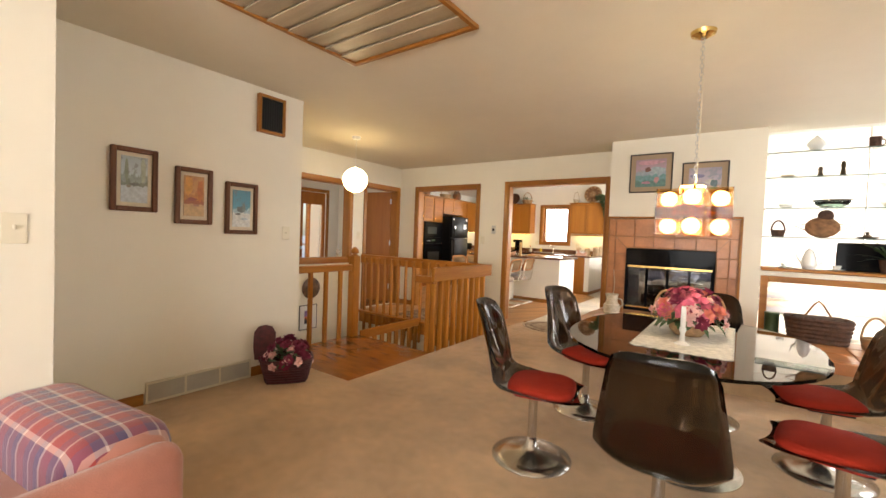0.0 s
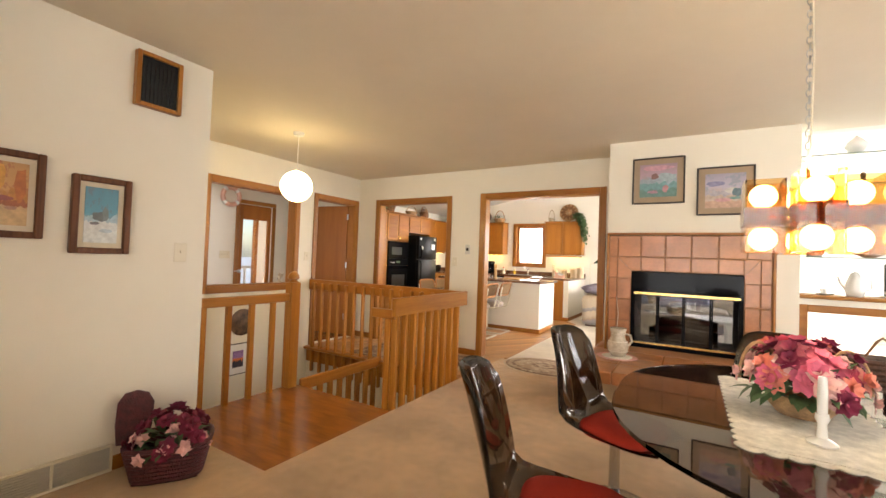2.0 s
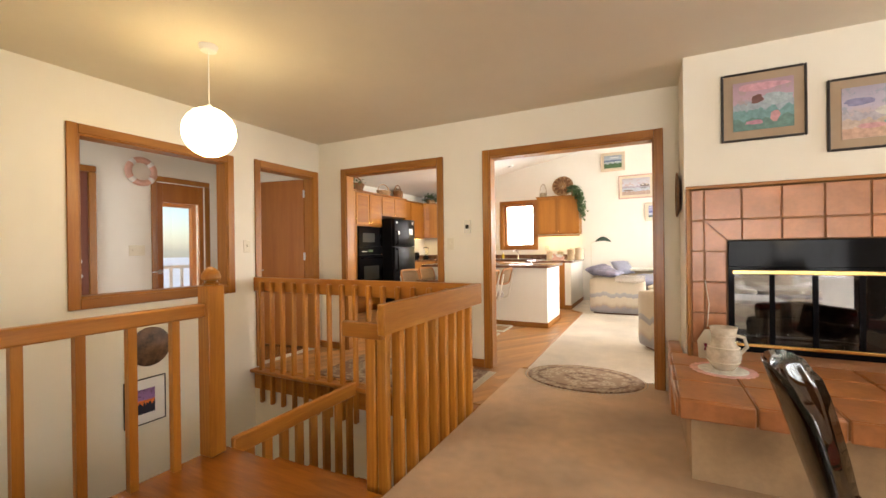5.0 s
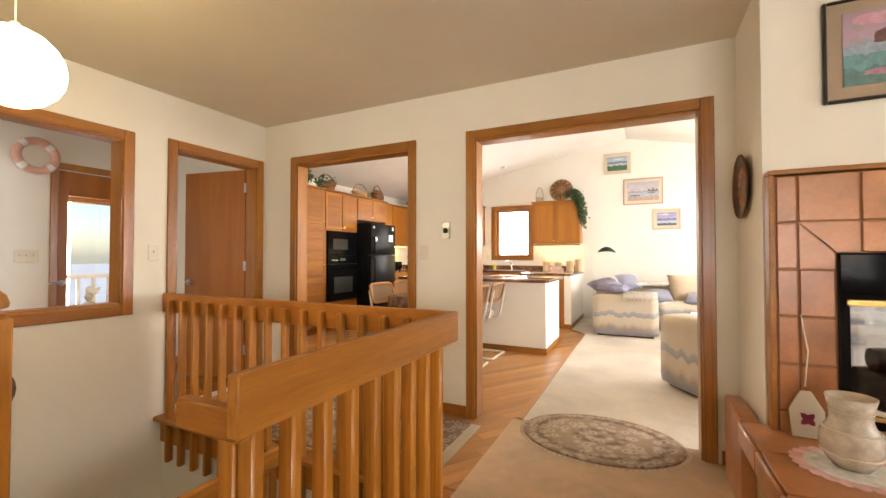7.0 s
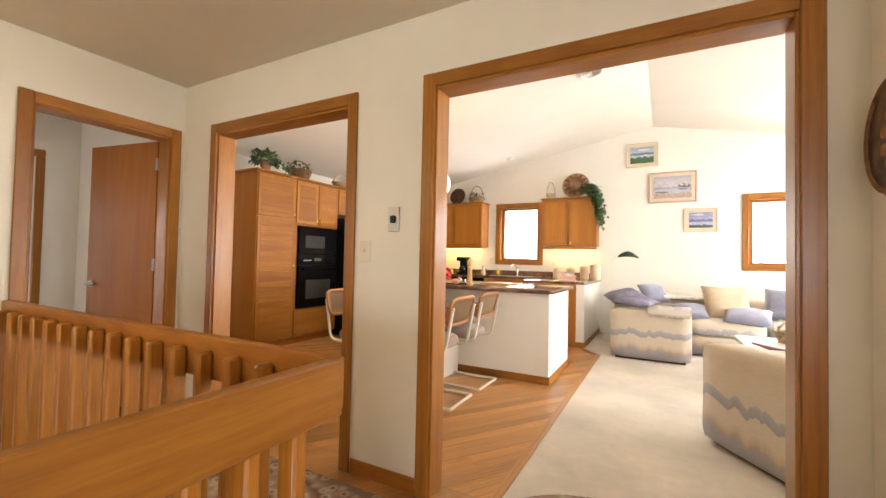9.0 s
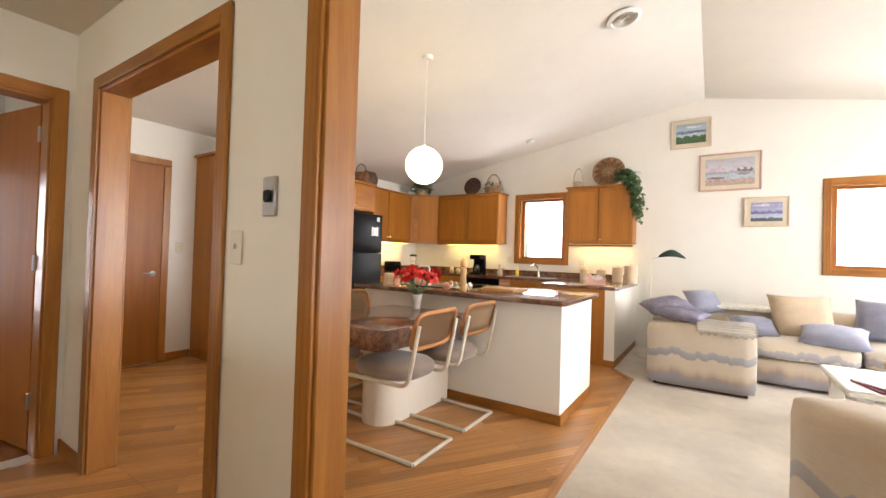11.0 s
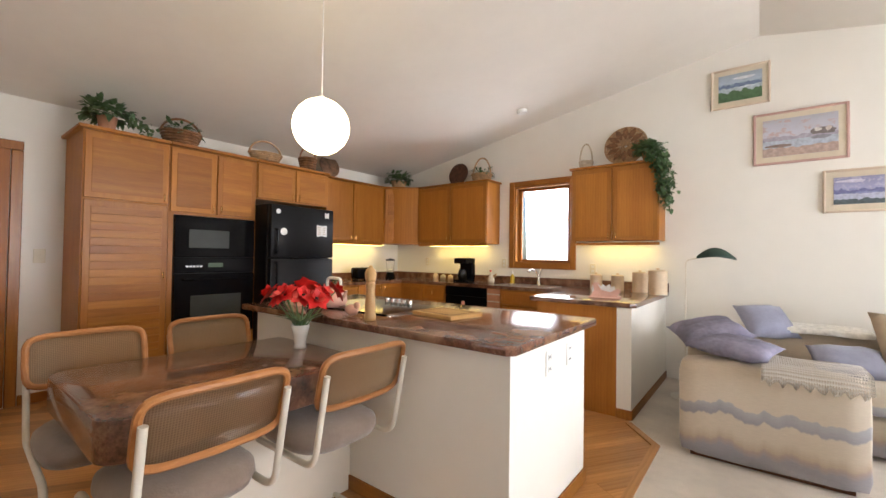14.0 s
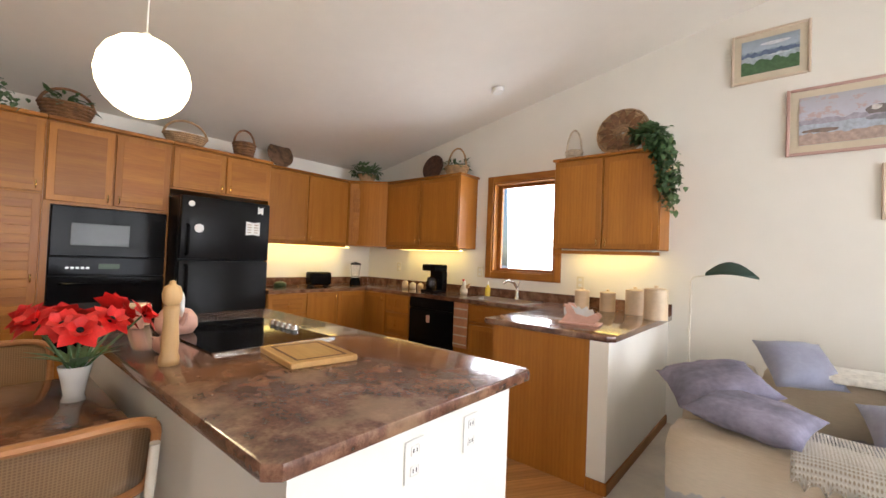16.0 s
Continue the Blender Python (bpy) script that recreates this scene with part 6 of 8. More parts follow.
part("spout", tube([(-0.05, 0, 0.06), (-0.085, 0, 0.10), (-0.10, 0, 0.155)], [0.016, 0.011, 0.008], 8), M_WHITECHINA, t)
part("handle", tube([(0.045, 0, 0.13), (0.095, 0, 0.13), (0.10, 0, 0.07), (0.06, 0, 0.04)], 0.008, 8), M_WHITECHINA, t)
for x in (0.40, 0.78):
    t = thing("teacup", x, 5.57, 1.066, "white china cup on a saucer", "cup")
    part("saucer", lathe([(0, 0), (0.04, 0), (0.065, 0.012), (0.06, 0.014), (0, 0.006)], 18), M_WHITECHINA, t)
    part("cup", lathe([(0, 0.008), (0.022, 0.008), (0.036, 0.05), (0.033, 0.05), (0.018, 0.014), (0, 0.012)], 18), M_WHITECHINA, t)
t = thing("potted_plant", 1.12, 5.57, 1.066, "dark pot with long strappy green leaves", "plant")
part("pot", lathe([(0, 0), (0.05, 0), (0.07, 0.12), (0.062, 0.12), (0.05, 0.02), (0, 0.02)], 16), M_DARKWICKER, t)
bm = bmesh.new()
rnd = random.Random(5)
for i in range(22):
    a = rnd.uniform(0, 6.28)
    leaf_bm(bm, (0, 0, 0.11), (math.cos(a) * 0.7, math.sin(a) * 0.5, rnd.uniform(0.3, 1.2)), (0, 0, 1), rnd.uniform(0.18, 0.32), 0.022, 0.7)
part("leaves", bm, M_LEAF, t)
bowl(1.30, 5.57, 1.066, 0.06, 0.06, M_DEEPGREEN, "small green glazed bowl on the sill")
t = thing("television", 1.0, 5.70, 1.066, "small dark television on the display sill", "television")
part("body", box(-0.21, 0.21, 0.0, 0.05, 0.0, 0.27, bevel=0.008), M_BLACK, t)
part("screen", box(-0.185, 0.185, -0.004, 0.0005, 0.03, 0.25, bevel=0.002), M_BLACK, t)
# on the hearth, below
t = thing("green_tin", 0.30, 5.15, 0.441, "dark green cylindrical tin on the hearth", "tin")
part("body", lathe([(0, 0), (0.055, 0), (0.058, 0.01), (0.055, 0.02), (0.055, 0.2), (0.058, 0.21), (0.055, 0.22), (0, 0.22)], 20), M_DEEPGREEN, t)
t = thing("wood_basket", 0.62, 5.15, 0.441, "dark wicker log basket with a tall handle", "basket")
bm = bmesh.new()
for i in range(6):
    pts = [(0.22 * (0.86 + 0.028 * i) * math.copysign(abs(math.cos(a)) ** 0.5, math.cos(a)), 0.14 * (0.86 + 0.028 * i) * math.copysign(abs(math.sin(a)) ** 0.5, math.sin(a)), 0.018 + i * 0.036) for a in [2 * math.pi * q / 28 for q in range(28)]]
    tube(pts, 0.02, 6, bm, closed=True)
slab([(0.19 * math.cos(2 * math.pi * q / 20), 0.12 * math.sin(2 * math.pi * q / 20)) for q in range(20)], 0, 0.02, bm)
part("weave", bm, M_DARKWICKER, t)
part("handle", tube([(-0.10, 0, 0.2), (-0.03, 0, 0.33), (0.0, 0, 0.36), (0.03, 0, 0.33), (0.10, 0, 0.2)], 0.008, 7), M_WICKER, t)
for i in range(3):
    part("log", tube([(-0.16, -0.05 + i * 0.05, 0.19), (0.16, -0.05 + i * 0.05, 0.2)], 0.03, 9), M_LOG, t)
handled_basket(0.97, 5.08, 0.441, 0.085, 0.10, M_PALEWICKER, "pale wicker basket on the hearth", top=1.9)
t = thing("dried_flowers", 1.12, 5.2, 0.441, "white bottle and dried flowers on the hearth", "vase")
part("vase", lathe([(0, 0), (0.05, 0), (0.06, 0.06), (0.03, 0.13), (0.02, 0.2), (0.016, 0.2), (0, 0.12)], 16), M_WHITECHINA, t)
part("leaves", bush(26, 0.05, 0.05, 0.1, 0.09, 0.02, 71, cz=0.2), M_LEAF2, t)
t = thing("stereo_shelf", 1.35, 6.1, 0.0, "open wooden media shelf with boxes", "shelf")
part("body", join_boxes((-0.02, 0.0, 0.0, 0.35, 0.0, 0.98), (0.98, 1.0, 0.0, 0.35, 0.0, 0.98), (0.0, 0.98, 0.0, 0.35, 0.30, 0.32), (0.0, 0.98, 0.0, 0.35, 0.64, 0.66), (0.0, 0.98, 0.0, 0.35, 0.96, 0.98)), M_DOOR, t)
for i, m in enumerate((M_BLACKMATT, M_DARKWICKER, M_BURG, M_CERAMIC)):
    tt = thing("storage_box", 1.45 + i * 0.22, 6.12, 0.661, "small box standing on the media shelf", "box")
    part("body", box(0, 0.17, 0, 0.25, 0, 0.12 + 0.04 * (i % 3), bevel=0.005), m, tt)
    part("lid", box(-0.004, 0.174, -0.004, 0.254, 0.12 + 0.04 * (i % 3), 0.135 + 0.04 * (i % 3), bevel=0.004), m, tt)

# ---- kitchen ----
def pull(parent, x, y, z, axis):
    """A small bronze bar pull; axis: the way it faces."""
    off = {"x": (0.022, 0, 0), "y": (0, -0.022, 0)}[axis]
    pts = [(x, y, z - 0.03), (x + off[0], y + off[1], z - 0.028), (x + off[0], y + off[1], z + 0.028), (x, y, z + 0.03)]
    part("handle", tube(rounded(pts, 0.008, 3), 0.0045, 6), M_BRASS, parent, "small brass pull")


def flat_door(parent, face, a0, a1, z0, z1, p, pull_at=None, grooved=False, name="door"):
    """A flat oak door with a thin raised edge, facing +x (face 'x') or -y (face 'y') on the plane p."""
    def slabbox(u0, u1, v0, v1, za, zb, b):
        return box(p + v0, p + v1, u0, u1, za, zb, bevel=b) if face == "x" else box(u0, u1, p - v1, p - v0, za, zb, bevel=b)
    d = part(name, slabbox(a0 + 0.004, a1 - 0.004, 0.001, 0.019, z0 + 0.004, z1 - 0.004, 0.004), M_CAB, parent)
    e = 0.05
    if grooved:
        n = int((z1 - z0 - 2 * e) / 0.062)
        for i in range(n):
            za = z0 + e + i * (z1 - z0 - 2 * e) / n
            part("slat", slabbox(a0 + e, a1 - e, 0.019, 0.0225, za + 0.0015, za + (z1 - z0 - 2 * e) / n - 0.0015, 0.0015), M_CABX, d)
    else:
        part("panel", slabbox(a0 + e, a1 - e, 0.0185, 0.0215, z0 + e, z1 - e, 0.0015), M_CABX if face == "x" and (z1 - z0) < 0.6 else M_CAB, d)
    if pull_at:
        u, z = pull_at
        if face == "x":
            pull(d, p + 0.02, u, z, "x")
        else:
            pull(d, u, p - 0.02, z, "y")
    return d


CF = -6.175  # carcass front of the tall run
t = thing("pantry_cabinet", 0, 0, 0, "tall oak pantry cabinet with a grooved door", "cabinet", "kitchen cabinets")
part("body", box(WX0 + 0.002, CF, 7.371, 7.963, 0.10, 2.215), M_CAB, t)
part("plinth", box(WX0 + 0.002, CF - 0.06, 7.376, 7.963, 0.0, 0.10), M_DOOR, t)
part("crown", box(WX0 + 0.002, CF + 0.045, 7.336, 7.963, 2.215, 2.245, bevel=0.006), M_CABX, t)
flat_door(t, "x", 7.376, 7.961, 1.675, 2.205, CF, (7.922, 1.73))
flat_door(t, "x", 7.376, 7.961, 0.11, 1.667, CF, (7.922, 1.05), grooved=True)

t = thing("oven_cabinet", 0, 0, 0, "oak wall cabinet round the built-in ovens", "cabinet", "kitchen cabinets")
part("body", join_boxes((WX0 + 0.002, CF, 7.965, 8.762, 1.60, 2.215), (WX0 + 0.002, CF, 7.965, 8.007, 0.10, 1.60), (WX0 + 0.002, CF, 8.747, 8.762, 0.10, 1.60), (WX0 + 0.002, CF, 8.007, 8.747, 0.10, 0.475)), M_CAB, t)
part("plinth", box(WX0 + 0.002, CF - 0.06, 7.965, 8.762, 0.0, 0.10), M_DOOR, t)
part("crown", box(WX0 + 0.002, CF + 0.045, 7.965, 8.762, 2.215, 2.245, bevel=0.006), M_CABX, t)
flat_door(t, "x", 7.971, 8.365, 1.62, 2.205, CF, (8.331, 1.675))
flat_door(t, "x", 8.369, 8.757, 1.62, 2.205, CF, (8.403, 1.675))
flat_door(t, "x", 7.971, 8.757, 0.13, 0.46, CF, (8.361, 0.36), name="drawer")

t = thing("double_oven", 0, 0, 0, "black glass microwave and oven built into the wall cabinet", "oven")
part("body", box(WX0 + 0.05, CF + 0.004, 8.010, 8.744, 0.478, 1.597), M_BLACKMATT, t)
part("microwave_door", box(CF + 0.004, CF + 0.035, 8.012, 8.741, 1.215, 1.595, bevel=0.006), M_BLACK, t)
part("microwave_window", box(CF + 0.035, CF + 0.038, 8.125, 8.485, 1.30, 1.47, bevel=0.002), plain("dark_oven_glass", (0.05, 0.055, 0.055), 0.1, spec=0.3), t, "grey viewing window")
part("control_panel", box(CF + 0.004, CF + 0.03, 8.012, 8.741, 1.07, 1.21, bevel=0.004), M_BLACK, t)
part("display", box(CF + 0.03, CF + 0.032, 8.300, 8.433, 1.12, 1.16), M_DEEPGREEN, t, "dark green clock display")
for i in range(5):
    part("button", box(CF + 0.03, CF + 0.033, 8.105 + i * 0.03, 8.125 + i * 0.03, 1.12, 1.135, bevel=0.001), M_STEEL, t)
part("oven_door", box(CF + 0.004, CF + 0.04, 8.012, 8.741, 0.48, 1.06, bevel=0.006), M_BLACK, t)
part("oven_window", box(CF + 0.04, CF + 0.043, 8.146, 8.608, 0.60, 0.86, bevel=0.002), bpy.data.materials["dark_oven_glass"], t)
part("oven_handle", tube(rounded([(CF + 0.04, 8.074, 1.01), (CF + 0.075, 8.074, 1.01), (CF + 0.075, 8.680, 1.01), (CF + 0.04, 8.680, 1.01)], 0.02, 4), 0.011, 8), M_BLACK, t)

t = thing("fridge_cabinet", 0, 0, 0, "oak cabinet above the refrigerator", "cabinet", "kitchen cabinets")
part("body", box(WX0 + 0.002, CF, 8.764, 9.669, 1.83, 2.215), M_CAB, t)
part("crown", box(WX0 + 0.002, CF + 0.045, 8.764, 9.669, 2.215, 2.245, bevel=0.006), M_CABX, t)
part("side_panel", box(WX0 + 0.002, CF, 9.648, 9.669, 0.0, 1.829), M_CAB, t)
flat_door(t, "x", 8.772, 9.213, 1.84, 2.205, CF, (9.177, 1.89))
flat_door(t, "x", 9.218, 9.659, 1.84, 2.205, CF, (9.254, 1.89))

t = thing("refrigerator", 0, 0, 0, "black textured refrigerator with notes on its door", "refrigerator")
part("body", box(WX0 + 0.03, -5.940, 8.768, 9.525, 0.02, 1.765, bevel=0.01), M_FRIDGE, t)
part("freezer_door", box(-5.937, -5.870, 8.768, 9.525, 1.22, 1.76, bevel=0.012, segs=2), M_FRIDGE, t)
part("fridge_door", box(-5.937, -5.870, 8.768, 9.525, 0.09, 1.21, bevel=0.012, segs=2), M_FRIDGE, t)
part("kick_plate", box(-5.940, -5.910, 8.786, 9.507, 0.0, 0.085), M_BLACKMATT, t)
part("handle", tube(rounded([(-5.870, 8.814, 1.26), (-5.825, 8.814, 1.27), (-5.825, 8.814, 1.5), (-5.870, 8.814, 1.51)], 0.02, 4), 0.012, 8), M_BLACK, t)
part("handle", tube(rounded([(-5.870, 8.814, 0.75), (-5.825, 8.814, 0.76), (-5.825, 8.814, 1.16), (-5.870, 8.814, 1.17)], 0.02, 4), 0.012, 8), M_BLACK, t)
for yy, zz, w, hh, lab in ((8.841, 1.69, 0.05, 0.05, "round white magnet on the freezer door"), (8.906, 1.485, 0.075, 0.075, "round pale magnet on the freezer door"), (9.364, 1.515, 0.13, 0.13, "pale butterfly magnet note on the freezer door"), (9.429, 1.69, 0.05, 0.07, "small photo magnet on the freezer door")):
    tt = thing("fridge_magnet", -5.869, yy, zz, lab, "magnet")
    n = 14
    part("face", slab([(w / 2 * math.cos(2 * math.pi * i / n), hh / 2 * math.sin(2 * math.pi * i / n)) for i in range(n)] if "round" in lab else [(-w / 2, -hh / 2), (-0.006, -hh / 2 + 0.01), (0.006, -hh / 2 + 0.01), (w / 2, -hh / 2), (w / 2, hh / 2), (0.006, hh / 2 - 0.01), (-0.006, hh / 2 - 0.01), (-w / 2, hh / 2)], 0.0, 0.005), M_WHITECHINA, tt).matrix_basis = pose(0, 0, 0, 90, 0, 90)
    if "note" in lab:
        for q in range(4):
            for c in range(2):
                part("writing", box(0.0055, 0.0065, -0.05 + 0.06 * c, -0.015 + 0.06 * c, -0.04 + 0.024 * q, -0.032 + 0.024 * q), M_MATBOARD, tt)

UZ0, UZ1 = 1.43, 2.25


def upper(name_label, rects, face, p, doors, crown):
    t = thing("wall_cabinet", 0, 0, 0, name_label, "cabinet", "kitchen cabinets")
    part("body", join_boxes(*rects), M_CAB, t)
    part("crown", box(*crown, bevel=0.006), M_CABX, t)
    for a0, a1, side in doors:
        flat_door(t, face, a0, a1, UZ0 + 0.01, UZ1 - 0.01, p, ((a1 - 0.035) if side > 0 else (a0 + 0.035), UZ0 + 0.07))
    part("light_rail", box(*( (p - 0.03, p - 0.002, rects[0][2], rects[0][3], UZ0 - 0.03, UZ0 - 0.001) if face == "x" else (rects[0][0], rects[0][1], p + 0.002, p + 0.03, UZ0 - 0.03, UZ0 - 0.001))), M_CAB, t)
    return t


upper("oak wall cabinet with two doors beside the refrigerator", [(WX0 + 0.002, -6.420, 9.672, 10.830, UZ0, UZ1)], "x", -6.420, ((9.675, 10.252, 1), (10.257, 10.825, -1)), (WX0 + 0.002, -6.383, 9.672, 10.830, UZ1, UZ1 + 0.025))
t = thing("corner_cabinet", 0, 0, 0, "oak corner wall cabinet with a grooved diagonal door", "cabinet", "kitchen cabinets")
part("body", slab([(WX0 + 0.002, 10.832), (-6.420, 10.832), (-6.017, 11.170), (-6.017, BACK_Y - 0.002), (WX0 + 0.002, BACK_Y - 0.002)], UZ0, UZ1), M_CAB, t)
part("crown", slab([(WX0 + 0.002, 10.832), (-6.388, 10.832), (-6.017, 11.142), (-6.017, BACK_Y - 0.002), (WX0 + 0.002, BACK_Y - 0.002)], UZ1, UZ1 + 0.025), M_CABX, t)
ang = math.degrees(math.atan2(11.170 - 10.832, -6.017 + 6.32))
dd = part("door", box(0.03, 0.535, -0.02, -0.001, 0.01, UZ1 - UZ0 - 0.01, bevel=0.004), M_CAB, t)
dd.matrix_basis = pose(-6.420, 10.832, UZ0, 0, 0, ang)
for i in range(11):
    part("slat", box(0.075, 0.49, -0.023, -0.0195, 0.06 + i * 0.062, 0.119 + i * 0.062, bevel=0.0015), M_CABX, dd)
upper("oak wall cabinet with two doors on the back wall", [(-6.015, -4.825, 11.170, BACK_Y - 0.002, UZ0, UZ1)], "y", 11.170, ((-6.012, -5.423, 1), (-5.419, -4.830, -1)), (-6.015, -4.795, 11.142, BACK_Y - 0.002, UZ1, UZ1 + 0.025))
upper("oak wall cabinet with two doors beside the window", [(-3.700, -2.800, 11.170, BACK_Y - 0.002, UZ0 + 0.02, UZ1)], "y", 11.170, ((-3.697, -3.253, 1), (-3.247, -2.803, -1)), (-3.720, -2.776, 11.142, BACK_Y - 0.002, UZ1, UZ1 + 0.025))
for nm, r, ex in (("a", (-6.700, -6.500, 9.771, 10.992, UZ0 - 0.03, UZ0 - 0.006), 0), ("b", (-5.927, -4.930, 11.270, 11.450, UZ0 - 0.03, UZ0 - 0.006), 0), ("c", (-3.620, -2.875, 11.270, 11.450, UZ0 - 0.012, UZ0 + 0.014), 0)):
    tt = thing("under_cabinet_light", 0, 0, 0, "glowing strip light under the wall cabinets", "lamp", "under-cabinet lights")
    part("housing", box(r[0], r[1], r[2], r[3], r[4] + 0.012, r[5], bevel=0.002), M_WHITE, tt)
    part("tube", box(r[0] + 0.02, r[1] - 0.02, r[2] + 0.03, r[3] - 0.03, r[4], r[4] + 0.0115, bevel=0.004), M_TUBE, tt, "warm fluorescent tube")


def base_run(label, body, doors, drawers=()):
    t = thing("base_cabinet", 0, 0, 0, label, "cabinet", "kitchen cabinets")
    part("body", box(*body), M_CAB, t)
    for face, a0, a1, z0, z1, p, side in doors:
        flat_door(t, face, a0, a1, z0, z1, p, ((a1 - 0.04) if side > 0 else (a0 + 0.04), z1 - 0.06))
    for face, a0, a1, z0, z1, p in drawers:
        flat_door(t, face, a0, a1, z0, z1, p, ((a0 + a1) / 2, (z0 + z1) / 2), name="drawer")
    return t


base_run("oak base cabinets under the west counter", (WX0 + 0.002, -6.144, 9.672, 10.960, 0.10, 0.865), (("x", 10.127, 10.541, 0.12, 0.86, -6.144, 1), ("x", 10.541, 10.943, 0.12, 0.86, -6.144, -1), ("x", 9.675, 10.122, 0.12, 0.62, -6.144, 1)), (("x", 9.675, 10.122, 0.64, 0.86, -6.144),))
base_run("oak base cabinets in the kitchen corner", (WX0 + 0.002, -5.329, 10.961, BACK_Y - 0.002, 0.10, 0.865), (("y", -6.133, -5.738, 0.12, 0.86, 10.961, 1),), (("y", -5.733, -5.339, 0.66, 0.86, 10.961), ("y", -5.733, -5.339, 0.40, 0.65, 10.961), ("y", -5.733, -5.339, 0.12, 0.39, 10.961)))
base_run("oak sink cabinet under the window", (-4.674, -3.529, 10.961, BACK_Y - 0.002, 0.10, 0.865), (("y", -4.472, -4.007, 0.12, 0.66, 10.961, 1), ("y", -4.002, -3.539, 0.12, 0.66, 10.961, -1)), (("y", -4.472, -3.539, 0.68, 0.86, 10.961),))
t = thing("dishwasher", 0, 0, 0, "black dishwasher under the counter", "dishwasher")
part("body", box(-5.327, -4.677, 10.968, BACK_Y - 0.05, 0.10, 0.864), M_BLACKMATT, t)
part("door", box(-5.324, -4.680, 10.947, 10.967, 0.12, 0.74, bevel=0.005), M_BLACK, t)
part("control_panel", box(-5.324, -4.680, 10.943, 10.967, 0.75, 0.86, bevel=0.005), M_BLACK, t)
part("magnet", box(-5.059, -5.010, 10.942, 10.947, 0.60, 0.68, bevel=0.006), M_PINKCHINA, t, "small clay magnet")
t = thing("dish_towel", -4.581, 10.939, 0.40, "patterned rust dish towel hanging from the counter", "towel")
part("cloth", box(-0.09, 0.09, 0.0, 0.012, 0.0, 0.46, bevel=0.004), M_TERRA, t)
for i in range(5):
    part("stripe", box(-0.088, 0.088, -0.0015, 0.0, 0.03 + i * 0.09, 0.045 + i * 0.09), M_CERAMIC, t)

# peninsula
t = thing("peninsula", 0, 0, 0, "kitchen peninsula with a white half wall and oak end", "cabinet", "kitchen cabinets")
part("half_wall", box(-2.900, -2.790, 10.010, BACK_Y - 0.002, 0.0, 0.865), M_WHITEWALL, t, "white painted half wall")
part("body", box(-3.580, -2.901, 10.030, 10.959, 0.10, 0.865), M_CAB, t)
part("plinth", box(-3.528, -2.901, 10.071, 10.959, 0.0, 0.10), M_DOOR, t)
part("end_panel", box(-3.580, -2.901, 10.015, 10.030, 0.0, 0.865), M_CAB, t)
part("baseboard", join_boxes((-2.789, -2.777, 10.010, BACK_Y - 0.012, 0.0, 0.075), (-2.900, -2.777, 9.997, 10.010, 0.0, 0.075), bevel=0.003), M_OAKY, t)
t = thing("worktop", 0, 0, 0, "polished brown granite worktop with low backsplash", "worktop")
SX0, SX1, SY0, SY1 = -4.601, -3.908, 11.032, 11.380
bm = join_boxes((WX0 + 0.002, -6.112, 9.672, 10.935, 0.867, 0.905), (WX0 + 0.002, SX0, 10.935, BACK_Y - 0.002, 0.867, 0.905), (SX0, SX1, 10.935, SY0, 0.867, 0.905), (SX0, SX1, SY1, BACK_Y - 0.002, 0.867, 0.905), (SX1, -2.76, 10.935, BACK_Y - 0.002, 0.867, 0.905))
part("top", bm, M_GRANITE, t)
part("peninsula_top", slab([(-3.66, 10.025), (-3.635, 10.0), (-2.80, 10.0), (-2.76, 10.04), (-2.76, 10.934), (-3.66, 10.934)], 0.867, 0.905, bevel=0.006), M_GRANITE, t)
part("backsplash", join_boxes((WX0 + 0.002, WX0 + 0.022, 9.675, BACK_Y - 0.024, 0.906, 1.0), (WX0 + 0.022, -2.76, BACK_Y - 0.022, BACK_Y - 0.002, 0.906, 1.0)), M_GRANITE, t)
t = thing("kitchen_sink", 0, 0, 0, "stainless steel sink set in the worktop", "sink")
part("rim", join_boxes((SX0 - 0.012, SX0 + 0.012, SY0 - 0.01, SY1 + 0.01, 0.9055, 0.911), (SX1 - 0.012, SX1 + 0.012, SY0 - 0.01, SY1 + 0.01, 0.9055, 0.911), (SX0 + 0.012, SX1 - 0.012, SY0 - 0.01, SY0 + 0.012, 0.9055, 0.911), (SX0 + 0.012, SX1 - 0.012, SY1 - 0.012, SY1 + 0.01, 0.9055, 0.911)), M_STEEL, t)
part("basin", join_boxes((SX0 + 0.004, SX1 - 0.004, SY0 + 0.004, SY1 - 0.004, 0.74, 0.75), (SX0 + 0.004, SX0 + 0.012, SY0 + 0.004, SY1 - 0.004, 0.75, 0.905), (SX1 - 0.012, SX1 - 0.004, SY0 + 0.004, SY1 - 0.004, 0.75, 0.905), (SX0 + 0.012, SX1 - 0.012, SY0 + 0.004, SY0 + 0.012, 0.75, 0.905), (SX0 + 0.012, SX1 - 0.012, SY1 - 0.012, SY1 - 0.004, 0.75, 0.905)), M_STEEL, t)
t = thing("faucet", -4.205, 11.420, 0.906, "chrome kitchen faucet with a single lever", "faucet")
part("base", lathe([(0, 0), (0.03, 0), (0.025, 0.02), (0.018, 0.08), (0.015, 0.12), (0, 0.12)], 16), M_CHROME, t)
part("spout", tube([(0, 0, 0.11), (-0.02, -0.03, 0.17), (-0.05, -0.10, 0.20), (-0.07, -0.17, 0.17)], 0.012, 10), M_CHROME, t)
part("lever", tube([(0, 0, 0.12), (0.02, 0.0, 0.18), (0.03, 0.0, 0.21)], 0.008, 8), M_CHROME, t)
